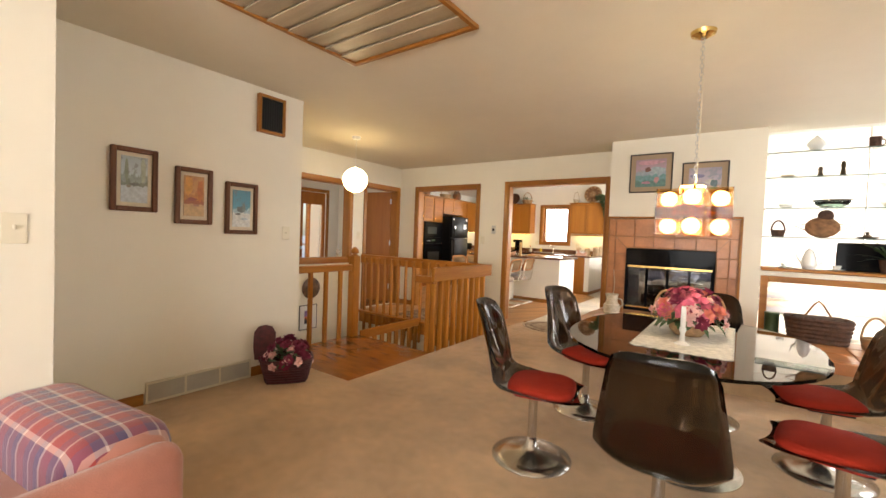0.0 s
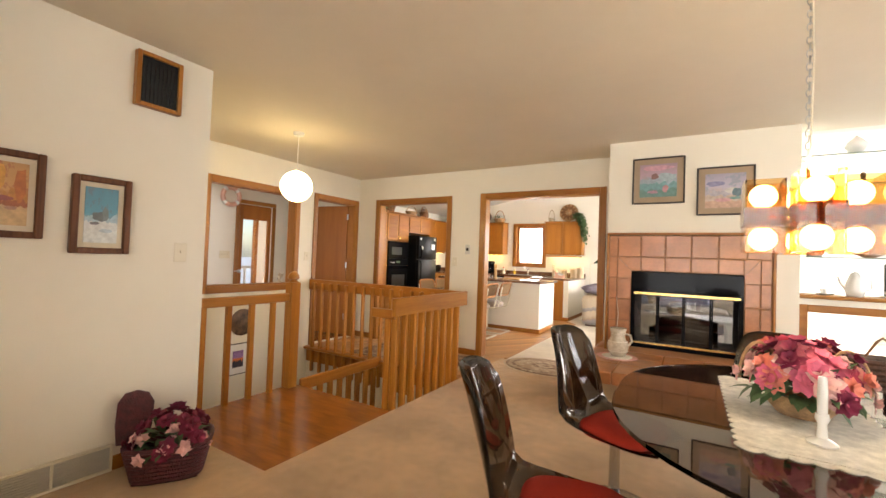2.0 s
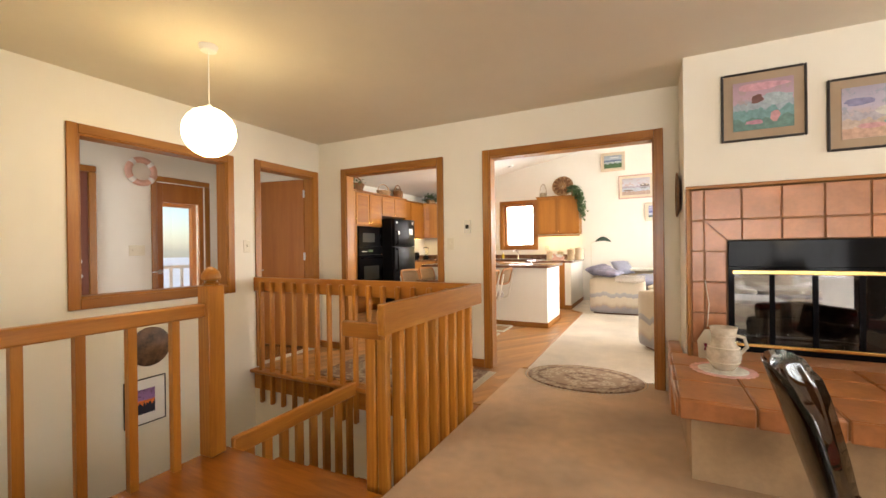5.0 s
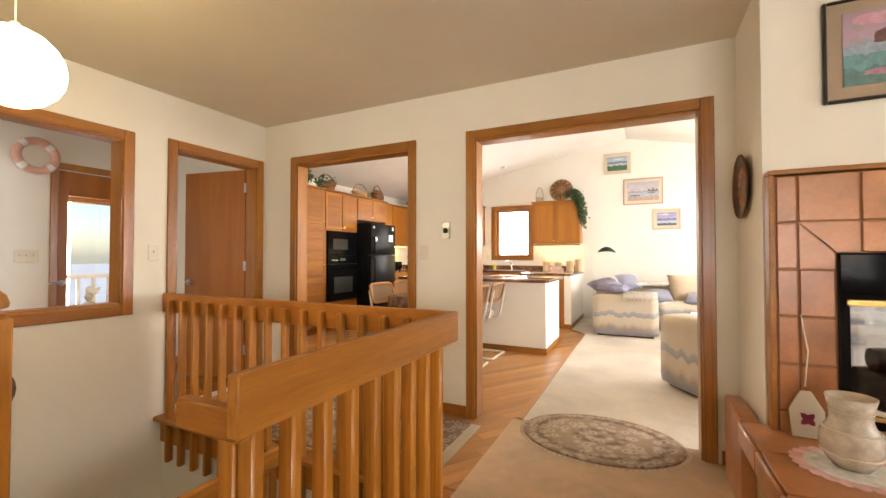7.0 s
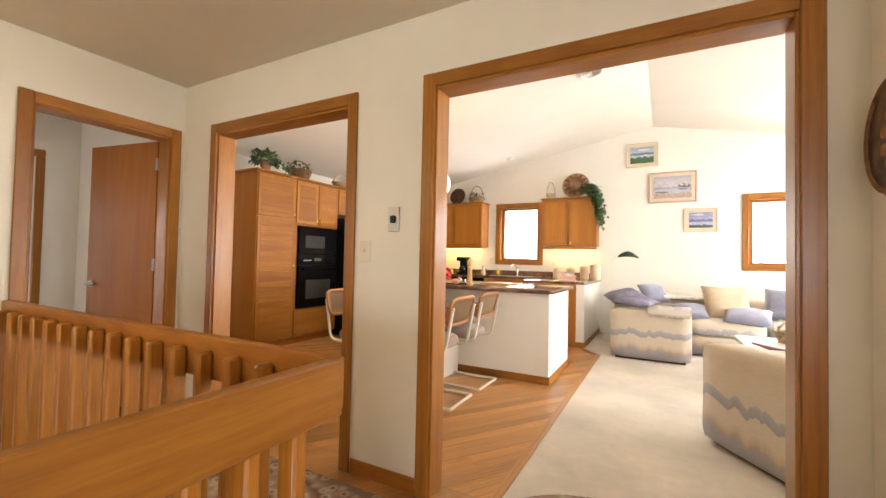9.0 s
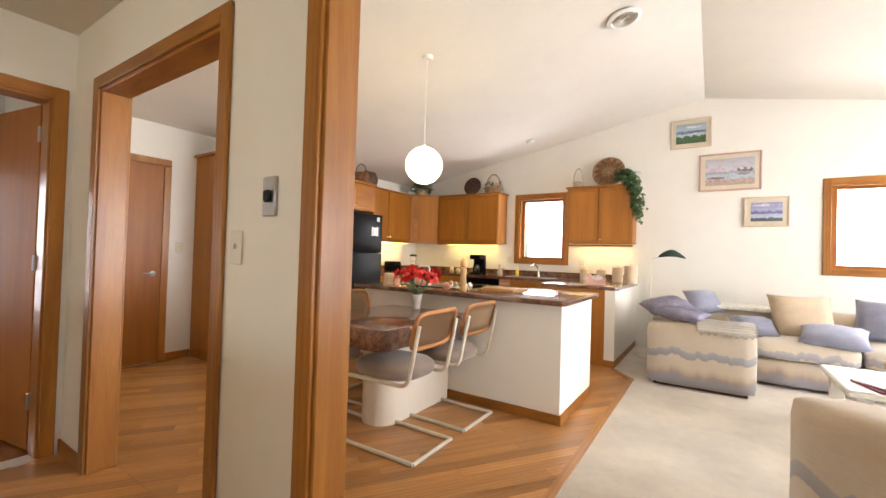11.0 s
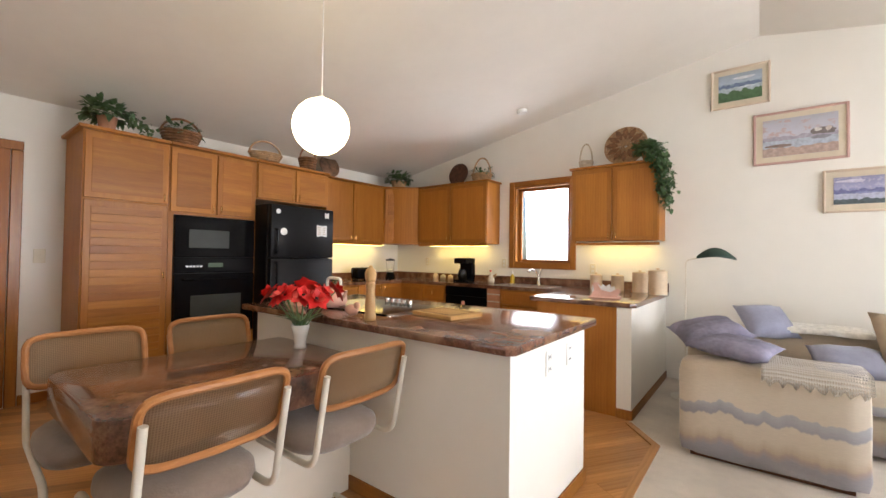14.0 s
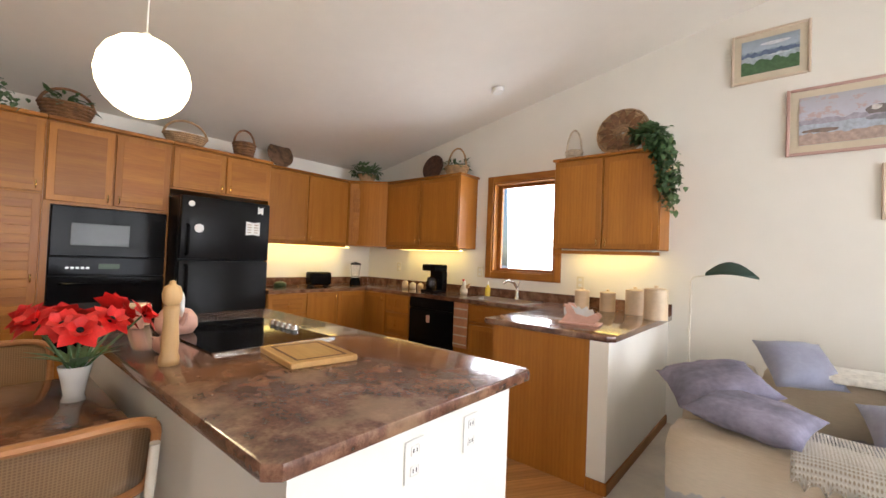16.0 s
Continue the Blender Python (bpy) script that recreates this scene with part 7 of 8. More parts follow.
t = thing("soap_bottle", -4.571, 11.410, 0.906, "yellow dish soap bottle", "bottle")
part("body", lathe([(0, 0), (0.03, 0), (0.03, 0.09), (0.012, 0.12), (0.012, 0.13), (0, 0.13)], 14), plain("yellow_soap", (0.72, 0.55, 0.06), 0.2), t)
part("cap", lathe([(0.012, 0.131), (0.01, 0.155), (0.004, 0.17), (0, 0.17)], 10), M_WHITE, t)

# island with its attached table
t = thing("kitchen_island", 0, 0, 0, "white kitchen island with an oak baseboard", "island")
part("body", box(-4.745, -2.790, 8.045, 8.92, 0.0, 0.865), M_WHITEWALL, t)
part("baseboard", join_boxes((-4.745, -2.777, 8.032, 8.0445, 0.0, 0.075), (-2.789, -2.777, 8.045, 8.932, 0.0, 0.075), bevel=0.003), M_OAKX, t)
for yy in (8.42, 8.68):
    o = part("outlet", box(-2.789, -2.784, yy - 0.036, yy + 0.036, 0.70, 0.815, bevel=0.002), M_WHITE, t, "white wall outlet")
    for zz in (0.73, 0.785):
        part("socket", box(-2.784, -2.782, yy - 0.016, yy + 0.016, zz - 0.014, zz + 0.014, bevel=0.003), M_WHITE, o)
        part("slot", join_boxes((-2.782, -2.781, yy - 0.008, yy - 0.005, zz - 0.005, zz + 0.006), (-2.782, -2.781, yy + 0.005, yy + 0.008, zz - 0.005, zz + 0.006)), M_BLACKMATT, o)
t = thing("island_worktop", 0, 0, 0, "polished brown granite island top", "worktop")
part("top", slab([(-4.835, 7.98), (-2.775, 7.98), (-2.745, 8.01), (-2.745, 8.99), (-2.775, 9.02), (-4.835, 9.02)], 0.867, 0.907, bevel=0.008), M_GRANITE, t)
t = thing("cooktop", -4.065, 8.50, 0.9075, "black glass cooktop with chrome edge strips and knobs", "cooktop")
part("glass", box(-0.38, 0.38, -0.27, 0.27, 0.0, 0.008, bevel=0.002), M_BLACK, t)
for xa in (0.381, -0.40):
    part("trim", box(xa, xa + 0.019, -0.27, 0.27, 0.0, 0.009), M_CHROME, t)
for i in range(5):
    part("knob", lathe([(0, 0.008), (0.02, 0.008), (0.017, 0.032), (0, 0.034)], 14, None, -0.1 + i * 0.055, 0.22), M_CHROME, t)
t = thing("cutting_board", -3.445, 8.49, 0.9075, "pale wooden cutting board with dark inlay border", "cutting board", rz=-8)
part("board", box(-0.16, 0.16, -0.13, 0.13, 0.0, 0.024, bevel=0.004), M_GOLDBOARD, t)
part("inlay", join_boxes((-0.13, 0.13, -0.10, -0.09, 0.0235, 0.0246), (-0.13, 0.13, 0.09, 0.10, 0.0235, 0.0246), (-0.13, -0.12, -0.09, 0.09, 0.0235, 0.0246), (0.12, 0.13, -0.09, 0.09, 0.0235, 0.0246)), M_DARKWOOD, t)
t = thing("pepper_mill", -3.645, 8.075, 0.9075, "tall turned maple pepper mill", "pepper mill")
part("body", lathe([(0, 0), (0.03096, 0), (0.03182, 0.024), (0.0258, 0.042), (0.02838, 0.072), (0.02236, 0.156), (0.0258, 0.186), (0.02322, 0.204), (0, 0.204)], 20), M_MILL, t, smooth=True)
part("head", lathe([(0, 0.2052), (0.02236, 0.2052), (0.02924, 0.222), (0.03096, 0.246), (0.02408, 0.27), (0.01032, 0.2784), (0.01032, 0.288), (0, 0.2916)], 20), M_MILL, t, smooth=True)
t = thing("kettle", -4.195, 8.26, 0.9165, "pink stoneware kettle with a white bail handle", "kettle")
part("body", lathe([(0, 0), (0.07, 0), (0.088, 0.03), (0.085, 0.07), (0.06, 0.105), (0.03, 0.115), (0, 0.117)], 22), M_PINKCHINA, t, smooth=True)
part("lid", lathe([(0.03, 0.117), (0.02, 0.125), (0.009, 0.13), (0.011, 0.142), (0, 0.145)], 14), M_PINKCHINA, t)
part("handle", tube(rounded([(-0.07, 0, 0.08), (-0.068, 0, 0.185), (0.068, 0, 0.185), (0.07, 0, 0.08)], 0.03, 5), 0.009, 8), M_WHITE, t)
part("spout", tube([(0.07, 0, 0.05), (0.11, 0, 0.08), (0.125, 0, 0.11)], [0.018, 0.012, 0.009], 8), M_PINKCHINA, t)
t = thing("bird_figurine", -3.825, 8.10, 0.9075, "small rose clay bird", "figurine")
part("body", ball(0.035, 0, 0, 0.035, 0.9, 14), M_PINKCHINA, t, smooth=True).scale = (1.4, 0.8, 1)
part("head", ball(0.02, 0.045, 0, 0.065, 1.0, 12), M_PINKCHINA, t, smooth=True)
part("tail", slab([(-0.03, -0.012), (-0.10, -0.006), (-0.10, 0.006), (-0.03, 0.012)], 0.04, 0.05), M_PINKCHINA, t)
t = thing("spoon_rest", -4.565, 8.2, 0.9075, "terracotta canister with a glass jar", "canister")
part("canister", lathe([(0, 0), (0.05, 0), (0.055, 0.10), (0.045, 0.11), (0, 0.11)], 18), M_CANISTER, t)
part("jar", lathe([(0, 0), (0.03, 0), (0.03, 0.09), (0.0, 0.09)], 16, None, 0.11, -0.03), M_PINKCHINA, t)

t = thing("kitchen_table", 0, 0, 0, "thick brown granite table joined to the island on a cream pedestal", "table")
out = [(-3.515, 7.978), (-4.345, 7.978)] + [(-4.255 + 0.09 * math.cos(radians(a)), 7.01 + 0.09 * math.sin(radians(a))) for a in range(180, 271, 15)] + [(-3.605 + 0.09 * math.cos(radians(a)), 7.01 + 0.09 * math.sin(radians(a))) for a in range(270, 361, 15)]
part("tabletop", slab(out, 0.61, 0.745, bevel=0.008), M_GRANITE, t)
out = [(-3.745, 8.04), (-4.035, 8.04), (-4.035, 7.37)] + [(-3.890 + 0.145 * math.cos(radians(a)), 7.37 + 0.145 * math.sin(radians(a))) for a in range(180, 361, 15)]
part("pedestal", slab(out, 0.0, 0.609), M_CREAM, t)


def cane_chair(x, y, rz, label):
    """A cantilever chair with a cane back; it faces +y."""
    c = thing("kitchen_chair", x, y, 0, label, "chair", "chairs round the kitchen table", rz)
    w, R = 0.208, 0.0125
    for s in (-1, 1):
        pts = [(s * w, -0.305, 0.80), (s * w, -0.235, 0.44), (s * w, 0.28, 0.435), (s * w, 0.28, R + 0.001), (s * w, -0.29, R + 0.001)]
        part("tube_leg", tube(rounded(pts, 0.065, 6), R, 10), M_BEIGEMETAL, c)
    part("floor_bar", tube([(-w, -0.29, R + 0.001), (w, -0.29, R + 0.001)], R, 10), M_BEIGEMETAL, c)
    ring = []
    for i in range(36):
        a = 2 * math.pi * i / 36
        cc, ss = math.cos(a), math.sin(a)
        u, v = math.copysign(abs(cc) ** 0.35, cc), math.copysign(abs(ss) ** 0.35, ss)
        ring.append((0.215 * u, -0.243 - 0.058 * (0.5 + 0.5 * v) - 0.02 * (1 - u * u), 0.762 + 0.108 * v))
    part("back_frame", tube(ring, 0.0135, 8, closed=True), M_SEATWOOD, c, "bent wood back frame")
    bm = bmesh.new()
    grid = []
    for j in range(5):
        v = 2 * j / 4 - 1
        grid.append([bm.verts.new((0.21 * u, -0.243 - 0.058 * (0.5 + 0.5 * v) - 0.02 * (1 - u * u), 0.762 + 0.104 * v)) for u in [2 * i / 8 - 1 for i in range(9)]])
    for a, b in zip(grid, grid[1:]):
        for i in range(8):
            bm.faces.new((a[i], a[i + 1], b[i + 1], b[i]))
    bmesh.ops.solidify(bm, geom=bm.faces[:], thickness=0.004)
    part("cane_panel", bm, M_CANE, c, "woven cane back panel", smooth=True)
    part("seat", cushion(0.43, 0.46, 0.09, 0.45, 0.02), M_GREY, c, "taupe fabric seat cushion", smooth=True)
    return c


ch = cane_chair(-4.225, 7.09, -92, "cane-backed cantilever chair with cream tubing and taupe seat")
for x, y, rz in ((-4.265, 7.66, -90), (-3.575, 7.155, 91), (-3.575, 7.735, 90)):
    copy_thing(ch, pose(x, y, 0, 0, 0, rz))

t = thing("tulip_vase", -3.985, 7.88, 0.7455, "white pearl vase of red tulips", "vase")
part("vase", lathe([(0, 0), (0.036, 0), (0.03, 0.02), (0.038, 0.07), (0.05, 0.125), (0.045, 0.125), (0.03, 0.07), (0, 0.02)], 18), M_WHITECHINA, t, smooth=True)
bm = bmesh.new()
rnd = random.Random(3)
for i in range(11):
    a, e = 2 * math.pi * i / 11 + rnd.uniform(-.2, .2), rnd.uniform(0.3, 1.0)
    r = 0.07 + 0.13 * e
    tip = (r * math.cos(a), r * math.sin(a), 0.27 + rnd.uniform(-0.03, 0.05))
    tube([(0, 0, 0.08), (tip[0] * 0.4, tip[1] * 0.4, 0.17), tip], 0.004, 5, bm)
    leaf_bm(bm, (0, 0, 0.11), (math.cos(a + .3), math.sin(a + .3), 1.1), (0, 0, 1), 0.15, 0.035, 0.5)
    b1 = bmesh.new()
    bloom(b1, tip, (tip[0] * 2.4, tip[1] * 2.4, 0.3), 0.072, 6, rnd, 2)
    part("tulip", b1, M_REDPETAL, t, "open red tulip blossom")
    part("stamen", ball(0.012, tip[0] * 1.06, tip[1] * 1.06, tip[2] + 0.008, 1.0, 8), M_BLACKMATT, t)
part("leaves", bm, M_LEAF2, t)

globe_pendant("pendant_lamp", -4.085, 8.06, vault(-4.085) + 0.012, 2.02, 0.168, 16, "opal glass globe lamp hanging over the kitchen table")


# things on top of the cabinets
TOP = 2.246
def potted(x, y, z, label, n, seed, pot=M_TERRA, r=0.07, h=0.11, spread=0.17):
    t = thing("potted_plant", x, y, z, label, "plant")
    part("pot", lathe([(0, 0), (r * 0.75, 0), (r, h), (r * 0.9, h), (r * 0.65, 0.02), (0, 0.02)], 18), pot, t)
    part("leaves", bush(n, spread, spread, 0.14, 0.062, 0.045, seed, 0.1, h), M_LEAF2, t)
    return t


tp = potted(-6.239, 7.531, TOP, "ivy in a terracotta pot on the pantry", 280, 41)
part("trailing_stem", trail(40, [(0.1, 0.12, 0.12), (0.16, 0.2, 0.06), (0.15, 0.28, 0.03)], 0.025, 0.05, 0.035, 42), M_LEAF2, tp)
handled_basket(-6.239, 8.074, TOP, 0.13, 0.12, M_WICKER, "brown slatted basket with a fern on the oven cabinet", 80, 1.25, 1.2, 90, 43)
handled_basket(-6.186, 8.866, TOP, 0.11, 0.08, M_PALEWICKER, "shallow tan basket above the refrigerator", 85, 1.6, 1.8)
handled_basket(-6.186, 9.384, TOP, 0.10, 0.13, M_WICKER, "banded brown basket above the refrigerator", 80, 1.0, 1.2)
t = thing("woven_plate", -6.550, 9.944, UZ1 + 0.026, "round dark woven plate leaning on the wall", "plate")
bm = lathe([(0, 0.0), (0.06, 0.0), (0.12, 0.014), (0.155, 0.02), (0.155, 0.028), (0.12, 0.022), (0, 0.012)], 28)
part("weave", bm, M_PLATE, t).matrix_basis = pose(0, 0, 0.155, 0, 75, 0)
potted(-6.293, 11.032, UZ1 + 0.026, "leafy plant in a wicker basket on the corner cabinet", 260, 44, M_PALEWICKER, 0.12, 0.09, 0.2)
t = thing("woven_plate", -5.458, 11.420, UZ1 + 0.026, "round dark brown woven tray leaning on the wall", "plate")
bm = lathe([(0, 0.0), (0.08, 0.0), (0.15, 0.016), (0.165, 0.022), (0.165, 0.03), (0.15, 0.024), (0, 0.012)], 30)
part("weave", bm, M_DARKWICKER, t).matrix_basis = pose(0, 0, 0.165, 78, 0, 0)
handled_basket(-5.010, 11.320, UZ1 + 0.026, 0.13, 0.11, M_PALEWICKER, "tan basket with ivy and a twig handle", 0, 1.1, 2.2, 80, 45)
handled_basket(-3.589, 11.320, UZ1 + 0.026, 0.075, 0.10, M_CERAMIC, "small white basket with a thin handle", 0, 1.0, 2.2)
t = thing("sunburst_basket", -3.177, 11.410, UZ1 + 0.026, "large round coiled basket with dark sunburst rays", "basket")
bm = bmesh.new()
for i in range(9):
    rr = 0.025 + i * 0.024
    tube([(rr * math.cos(2 * math.pi * q / 32), rr * math.sin(2 * math.pi * q / 32), 0.003 * i) for q in range(32)], 0.0125, 5, bm, closed=True)
part("coils", bm, M_PALEWICKER, t).matrix_basis = pose(0, 0, 0.23, 76, 0, 0)
for i in range(12):
    a = 2 * math.pi * i / 12
    bm = bmesh.new()
    leaf_bm(bm, (0.07 * math.cos(a), 0.07 * math.sin(a), 0.042), (math.cos(a), math.sin(a), 0.1), (0, 0, 1), 0.14, 0.07, 0.0)
    part("ray", bm, M_WICKER, t, "dark red-brown ray").matrix_basis = pose(0, 0, 0.23, 76, 0, 0)
t = thing("trailing_plant", -2.916, 11.250, UZ1 + 0.026, "ivy trailing down the side of the wall cabinet", "plant")
part("pot", lathe([(0, 0), (0.05, 0), (0.065, 0.09), (0.058, 0.09), (0.045, 0.02), (0, 0.02)], 16), M_TERRA, t)
part("leaves", bush(260, 0.14, 0.13, 0.10, 0.06, 0.045, 51, 0.1, 0.10), M_LEAF2, t)
bm = trail(420, [(0.06, -0.06, 0.10), (0.16, -0.09, 0.02), (0.19, -0.09, -0.25), (0.18, -0.09, -0.46)], 0.03, 0.05, 0.04, 52)
part("trailing_stem", bm, M_LEAF2, t)
part("trailing_stem", trail(260, [(0.02, -0.12, 0.08), (0.13, -0.15, -0.1), (0.14, -0.14, -0.36)], 0.022, 0.05, 0.036, 53), M_LEAF, t)

# counter things
t = thing("toaster", -6.480, 10.493, 0.906, "black two-slice toaster on the counter", "toaster", rz=90)
part("body", box(-0.14, 0.14, -0.085, 0.085, 0.012, 0.175, bevel=0.03, segs=3), M_BLACK, t)
part("slots", join_boxes((-0.1, 0.1, -0.035, -0.015, 0.1745, 0.1765), (-0.1, 0.1, 0.015, 0.035, 0.1745, 0.1765)), M_STEEL, t)
part("feet", join_boxes((-0.12, -0.1, -0.06, 0.06, 0.0, 0.012), (0.1, 0.12, -0.06, 0.06, 0.0, 0.012)), M_BLACKMATT, t)
t = thing("blender", -6.450, 11.032, 0.906, "glass blender on a black base", "blender")
part("base", lathe([(0, 0), (0.07, 0), (0.075, 0.03), (0.055, 0.10), (0, 0.10)], 18), M_BLACK, t)
part("jar", lathe([(0.045, 0.10), (0.05, 0.12), (0.068, 0.27), (0.064, 0.27), (0.046, 0.12), (0.0, 0.11)], 18), M_GLASS, t)
part("lid", lathe([(0.068, 0.27), (0.066, 0.29), (0.03, 0.30), (0, 0.31)], 18), M_BLACKMATT, t)
t = thing("coffee_maker", -5.229, 11.250, 0.906, "black drip coffee maker with a glass carafe", "coffee maker")
part("base", box(-0.10, 0.10, -0.13, 0.12, 0.0, 0.035, bevel=0.008), M_BLACK, t)
part("tower", box(-0.10, 0.10, 0.03, 0.12, 0.035, 0.25, bevel=0.006), M_BLACK, t)
part("head", box(-0.10, 0.10, -0.12, 0.12, 0.25, 0.33, bevel=0.012), M_BLACK, t)
part("carafe", lathe([(0, 0.037), (0.06, 0.037), (0.072, 0.09), (0.05, 0.16), (0.052, 0.175), (0.046, 0.175), (0, 0.05)], 20, None, 0, -0.05), M_SMOKE, t)
part("carafe_handle", tube([(0.05, -0.05, 0.165), (0.10, -0.05, 0.16), (0.10, -0.05, 0.09), (0.07, -0.05, 0.08)], 0.008, 7), M_BLACK, t)
for x, y, r, h, m, lab in ((-5.798, 11.330, 0.04, 0.09, M_CANISTER, "small tan spice jar on the counter"), (-5.678, 11.350, 0.045, 0.07, M_CERAMIC, "small pale stoneware crock on the counter"), (-5.528, 11.330, 0.04, 0.07, M_CANISTER, "small tan crock on the counter"), (-6.520, 10.012, 0.07, 0.05, M_DEEPGREEN, "dark dish on the counter")):
    t = thing("crock", x, y, 0.906, lab, "jar")
    part("body", lathe([(0, 0), (r * 0.9, 0), (r, h * 0.5), (r * 0.85, h), (0, h)], 16), m, t, smooth=True)
    part("lid", lathe([(r * 0.85, h), (r * 0.5, h + 0.01), (0.008, h + 0.012), (0.008, h + 0.022), (0, h + 0.024)], 14), m, t)
t = thing("rooster_figurine", -4.860, 11.350, 0.906, "small white and yellow rooster figurine", "figurine")
part("body", lathe([(0, 0), (0.04, 0), (0.05, 0.04), (0.035, 0.09), (0.02, 0.12), (0.022, 0.14), (0, 0.16)], 14), M_CERAMIC, t, smooth=True)
part("tail", slab([(0, 0), (0.07, 0.03), (0.08, 0.08), (0.03, 0.05)], -0.01, 0.01), M_PALEWICKER, t).matrix_basis = pose(0, 0, 0.05, 90, 0, 0)
part("comb", box(-0.025, 0.005, -0.005, 0.005, 0.15, 0.175, bevel=0.003), M_REDPETAL, t)
for i, (x, y, r, h) in enumerate(((-3.459, 11.300, 0.065, 0.15), (-3.227, 11.290, 0.065, 0.15), (-2.996, 11.270, 0.075, 0.19), (-2.795, 11.089, 0.085, 0.22))):
    t = thing("canister", x, y, 0.906, "tan stoneware canister with a knobbed lid", "canister", "row of canisters")
    part("body", lathe([(0, 0), (r, 0), (r, h), (r * 0.9, h), (0, h)], 24), M_CANISTER, t)
    part("lid", lathe([(r * 1.02, h + 0.001), (r * 1.02, h + 0.012), (r * 0.7, h + 0.02), (0.012, h + 0.022), (0.016, h + 0.038), (0, h + 0.042)], 24), M_CANISTER, t)
t = thing("tissue_holder", -3.085, 10.33, 0.906, "pink wooden goose napkin holder with tissues", "napkin holder", rz=10)
part("base", box(-0.13, 0.13, -0.08, 0.08, 0.0, 0.012, bevel=0.003), M_PINKCHINA, t)
for s in (-1, 1):
    part("goose_side", slab([(-0.12, 0), (0.10, 0), (0.13, 0.05), (0.10, 0.07), (0.05, 0.045), (-0.02, 0.06), (-0.06, 0.12), (-0.10, 0.12), (-0.08, 0.06)], -0.006, 0.006), M_PINKCHINA, t).matrix_basis = pose(0, s * 0.055, 0.012, 90, 0, 0)
bm = bmesh.new()
for k in range(5):
    leaf_bm(bm, (-0.05 + 0.02 * k, 0, 0.02), (0.3 * (k - 2), 0.2 * (k % 2 - 0.5), 1), (0, 1, 0), 0.105, 0.075, 0.3)
part("tissues", bm, M_WHITECHINA, t, "crumpled white paper tissues")
for x, z, lab in ((-6.101, 1.17, "a"), (-4.747, 1.17, "b"), (-3.559, 1.13, "c")):
    t = thing("wall_outlet", x, BACK_Y - 0.001, z, "ivory outlet above the counter", "outlet")
    part("plate", box(-0.036, 0.036, -0.006, 0.0, -0.058, 0.058, bevel=0.002), M_IVORY, t)
    part("sockets", join_boxes((-0.016, 0.016, -0.008, -0.006, 0.012, 0.04), (-0.016, 0.016, -0.008, -0.006, -0.04, -0.012)), M_WHITE, t)
t = thing("smoke_detector", -4.2, 10.9, vault(-4.28) - 0.002, "round white smoke detector on the vaulted ceiling", "smoke detector")
part("body", lathe([(0, -0.035), (0.05, -0.033), (0.06, -0.01), (0.06, 0.0), (0, 0.001)], 20), M_WHITE, t).matrix_basis = pose(0, 0, 0, 0, -11, 0)
t = thing("ceiling_vent", -2.55, 8.8, vault(-2.6) - 0.003, "round white ceiling vent", "vent")
vb = part("ring", lathe([(0.14, 0.0), (0.14, -0.012), (0.11, -0.02), (0.10, -0.006), (0.10, 0.0)], 28), M_WHITE, t)
vb.matrix_basis = pose(0, 0, 0, 0, -11, 0)
for i in range(3):
    part("louvre", lathe([(0.08 - i * 0.026, -0.004), (0.09 - i * 0.026, -0.02), (0.086 - i * 0.026, -0.02), (0.074 - i * 0.026, -0.004)], 24), M_VENT, t).matrix_basis = pose(0, 0, 0, 0, -11, 0)

# ---- living room ----
P7 = painting("green_shore_print", (0.42, 0.50, 0.60), (0.16, 0.24, 0.34), (0.10, 0.20, 0.11), (0.30, 0.36, 0.40), 7, 0.6)
P8 = painting("pink_harbour_print", (0.55, 0.55, 0.62), (0.42, 0.36, 0.40), (0.42, 0.47, 0.52), (0.50, 0.30, 0.24), 8, 0.5)
P9 = painting("blue_lake_print", (0.36, 0.36, 0.56), (0.18, 0.20, 0.38), (0.42, 0.46, 0.58), (0.52, 0.50, 0.60), 9, 0.5)
framed("seascape_print", -2.152, BACK_Y - 0.001, 2.955, 0.475, 0.395, 0, M_CREAMFRAME, M_LINEN, P7, "green shore print in a pale wooden frame", 0.02, 0.045, 0.022)
framed("seascape_print", -1.715, BACK_Y - 0.001, 2.40, 0.665, 0.49, 0, M_MAUVEFRAME, M_LINEN, P8, "pink harbour print in a mauve frame", 0.022, 0.05, 0.022)
framed("seascape_print", -1.332, BACK_Y - 0.001, 1.868, 0.45, 0.375, 0, M_CREAMFRAME, M_LINEN, P9, "blue lake print in a pale wooden frame", 0.02, 0.05, 0.022)


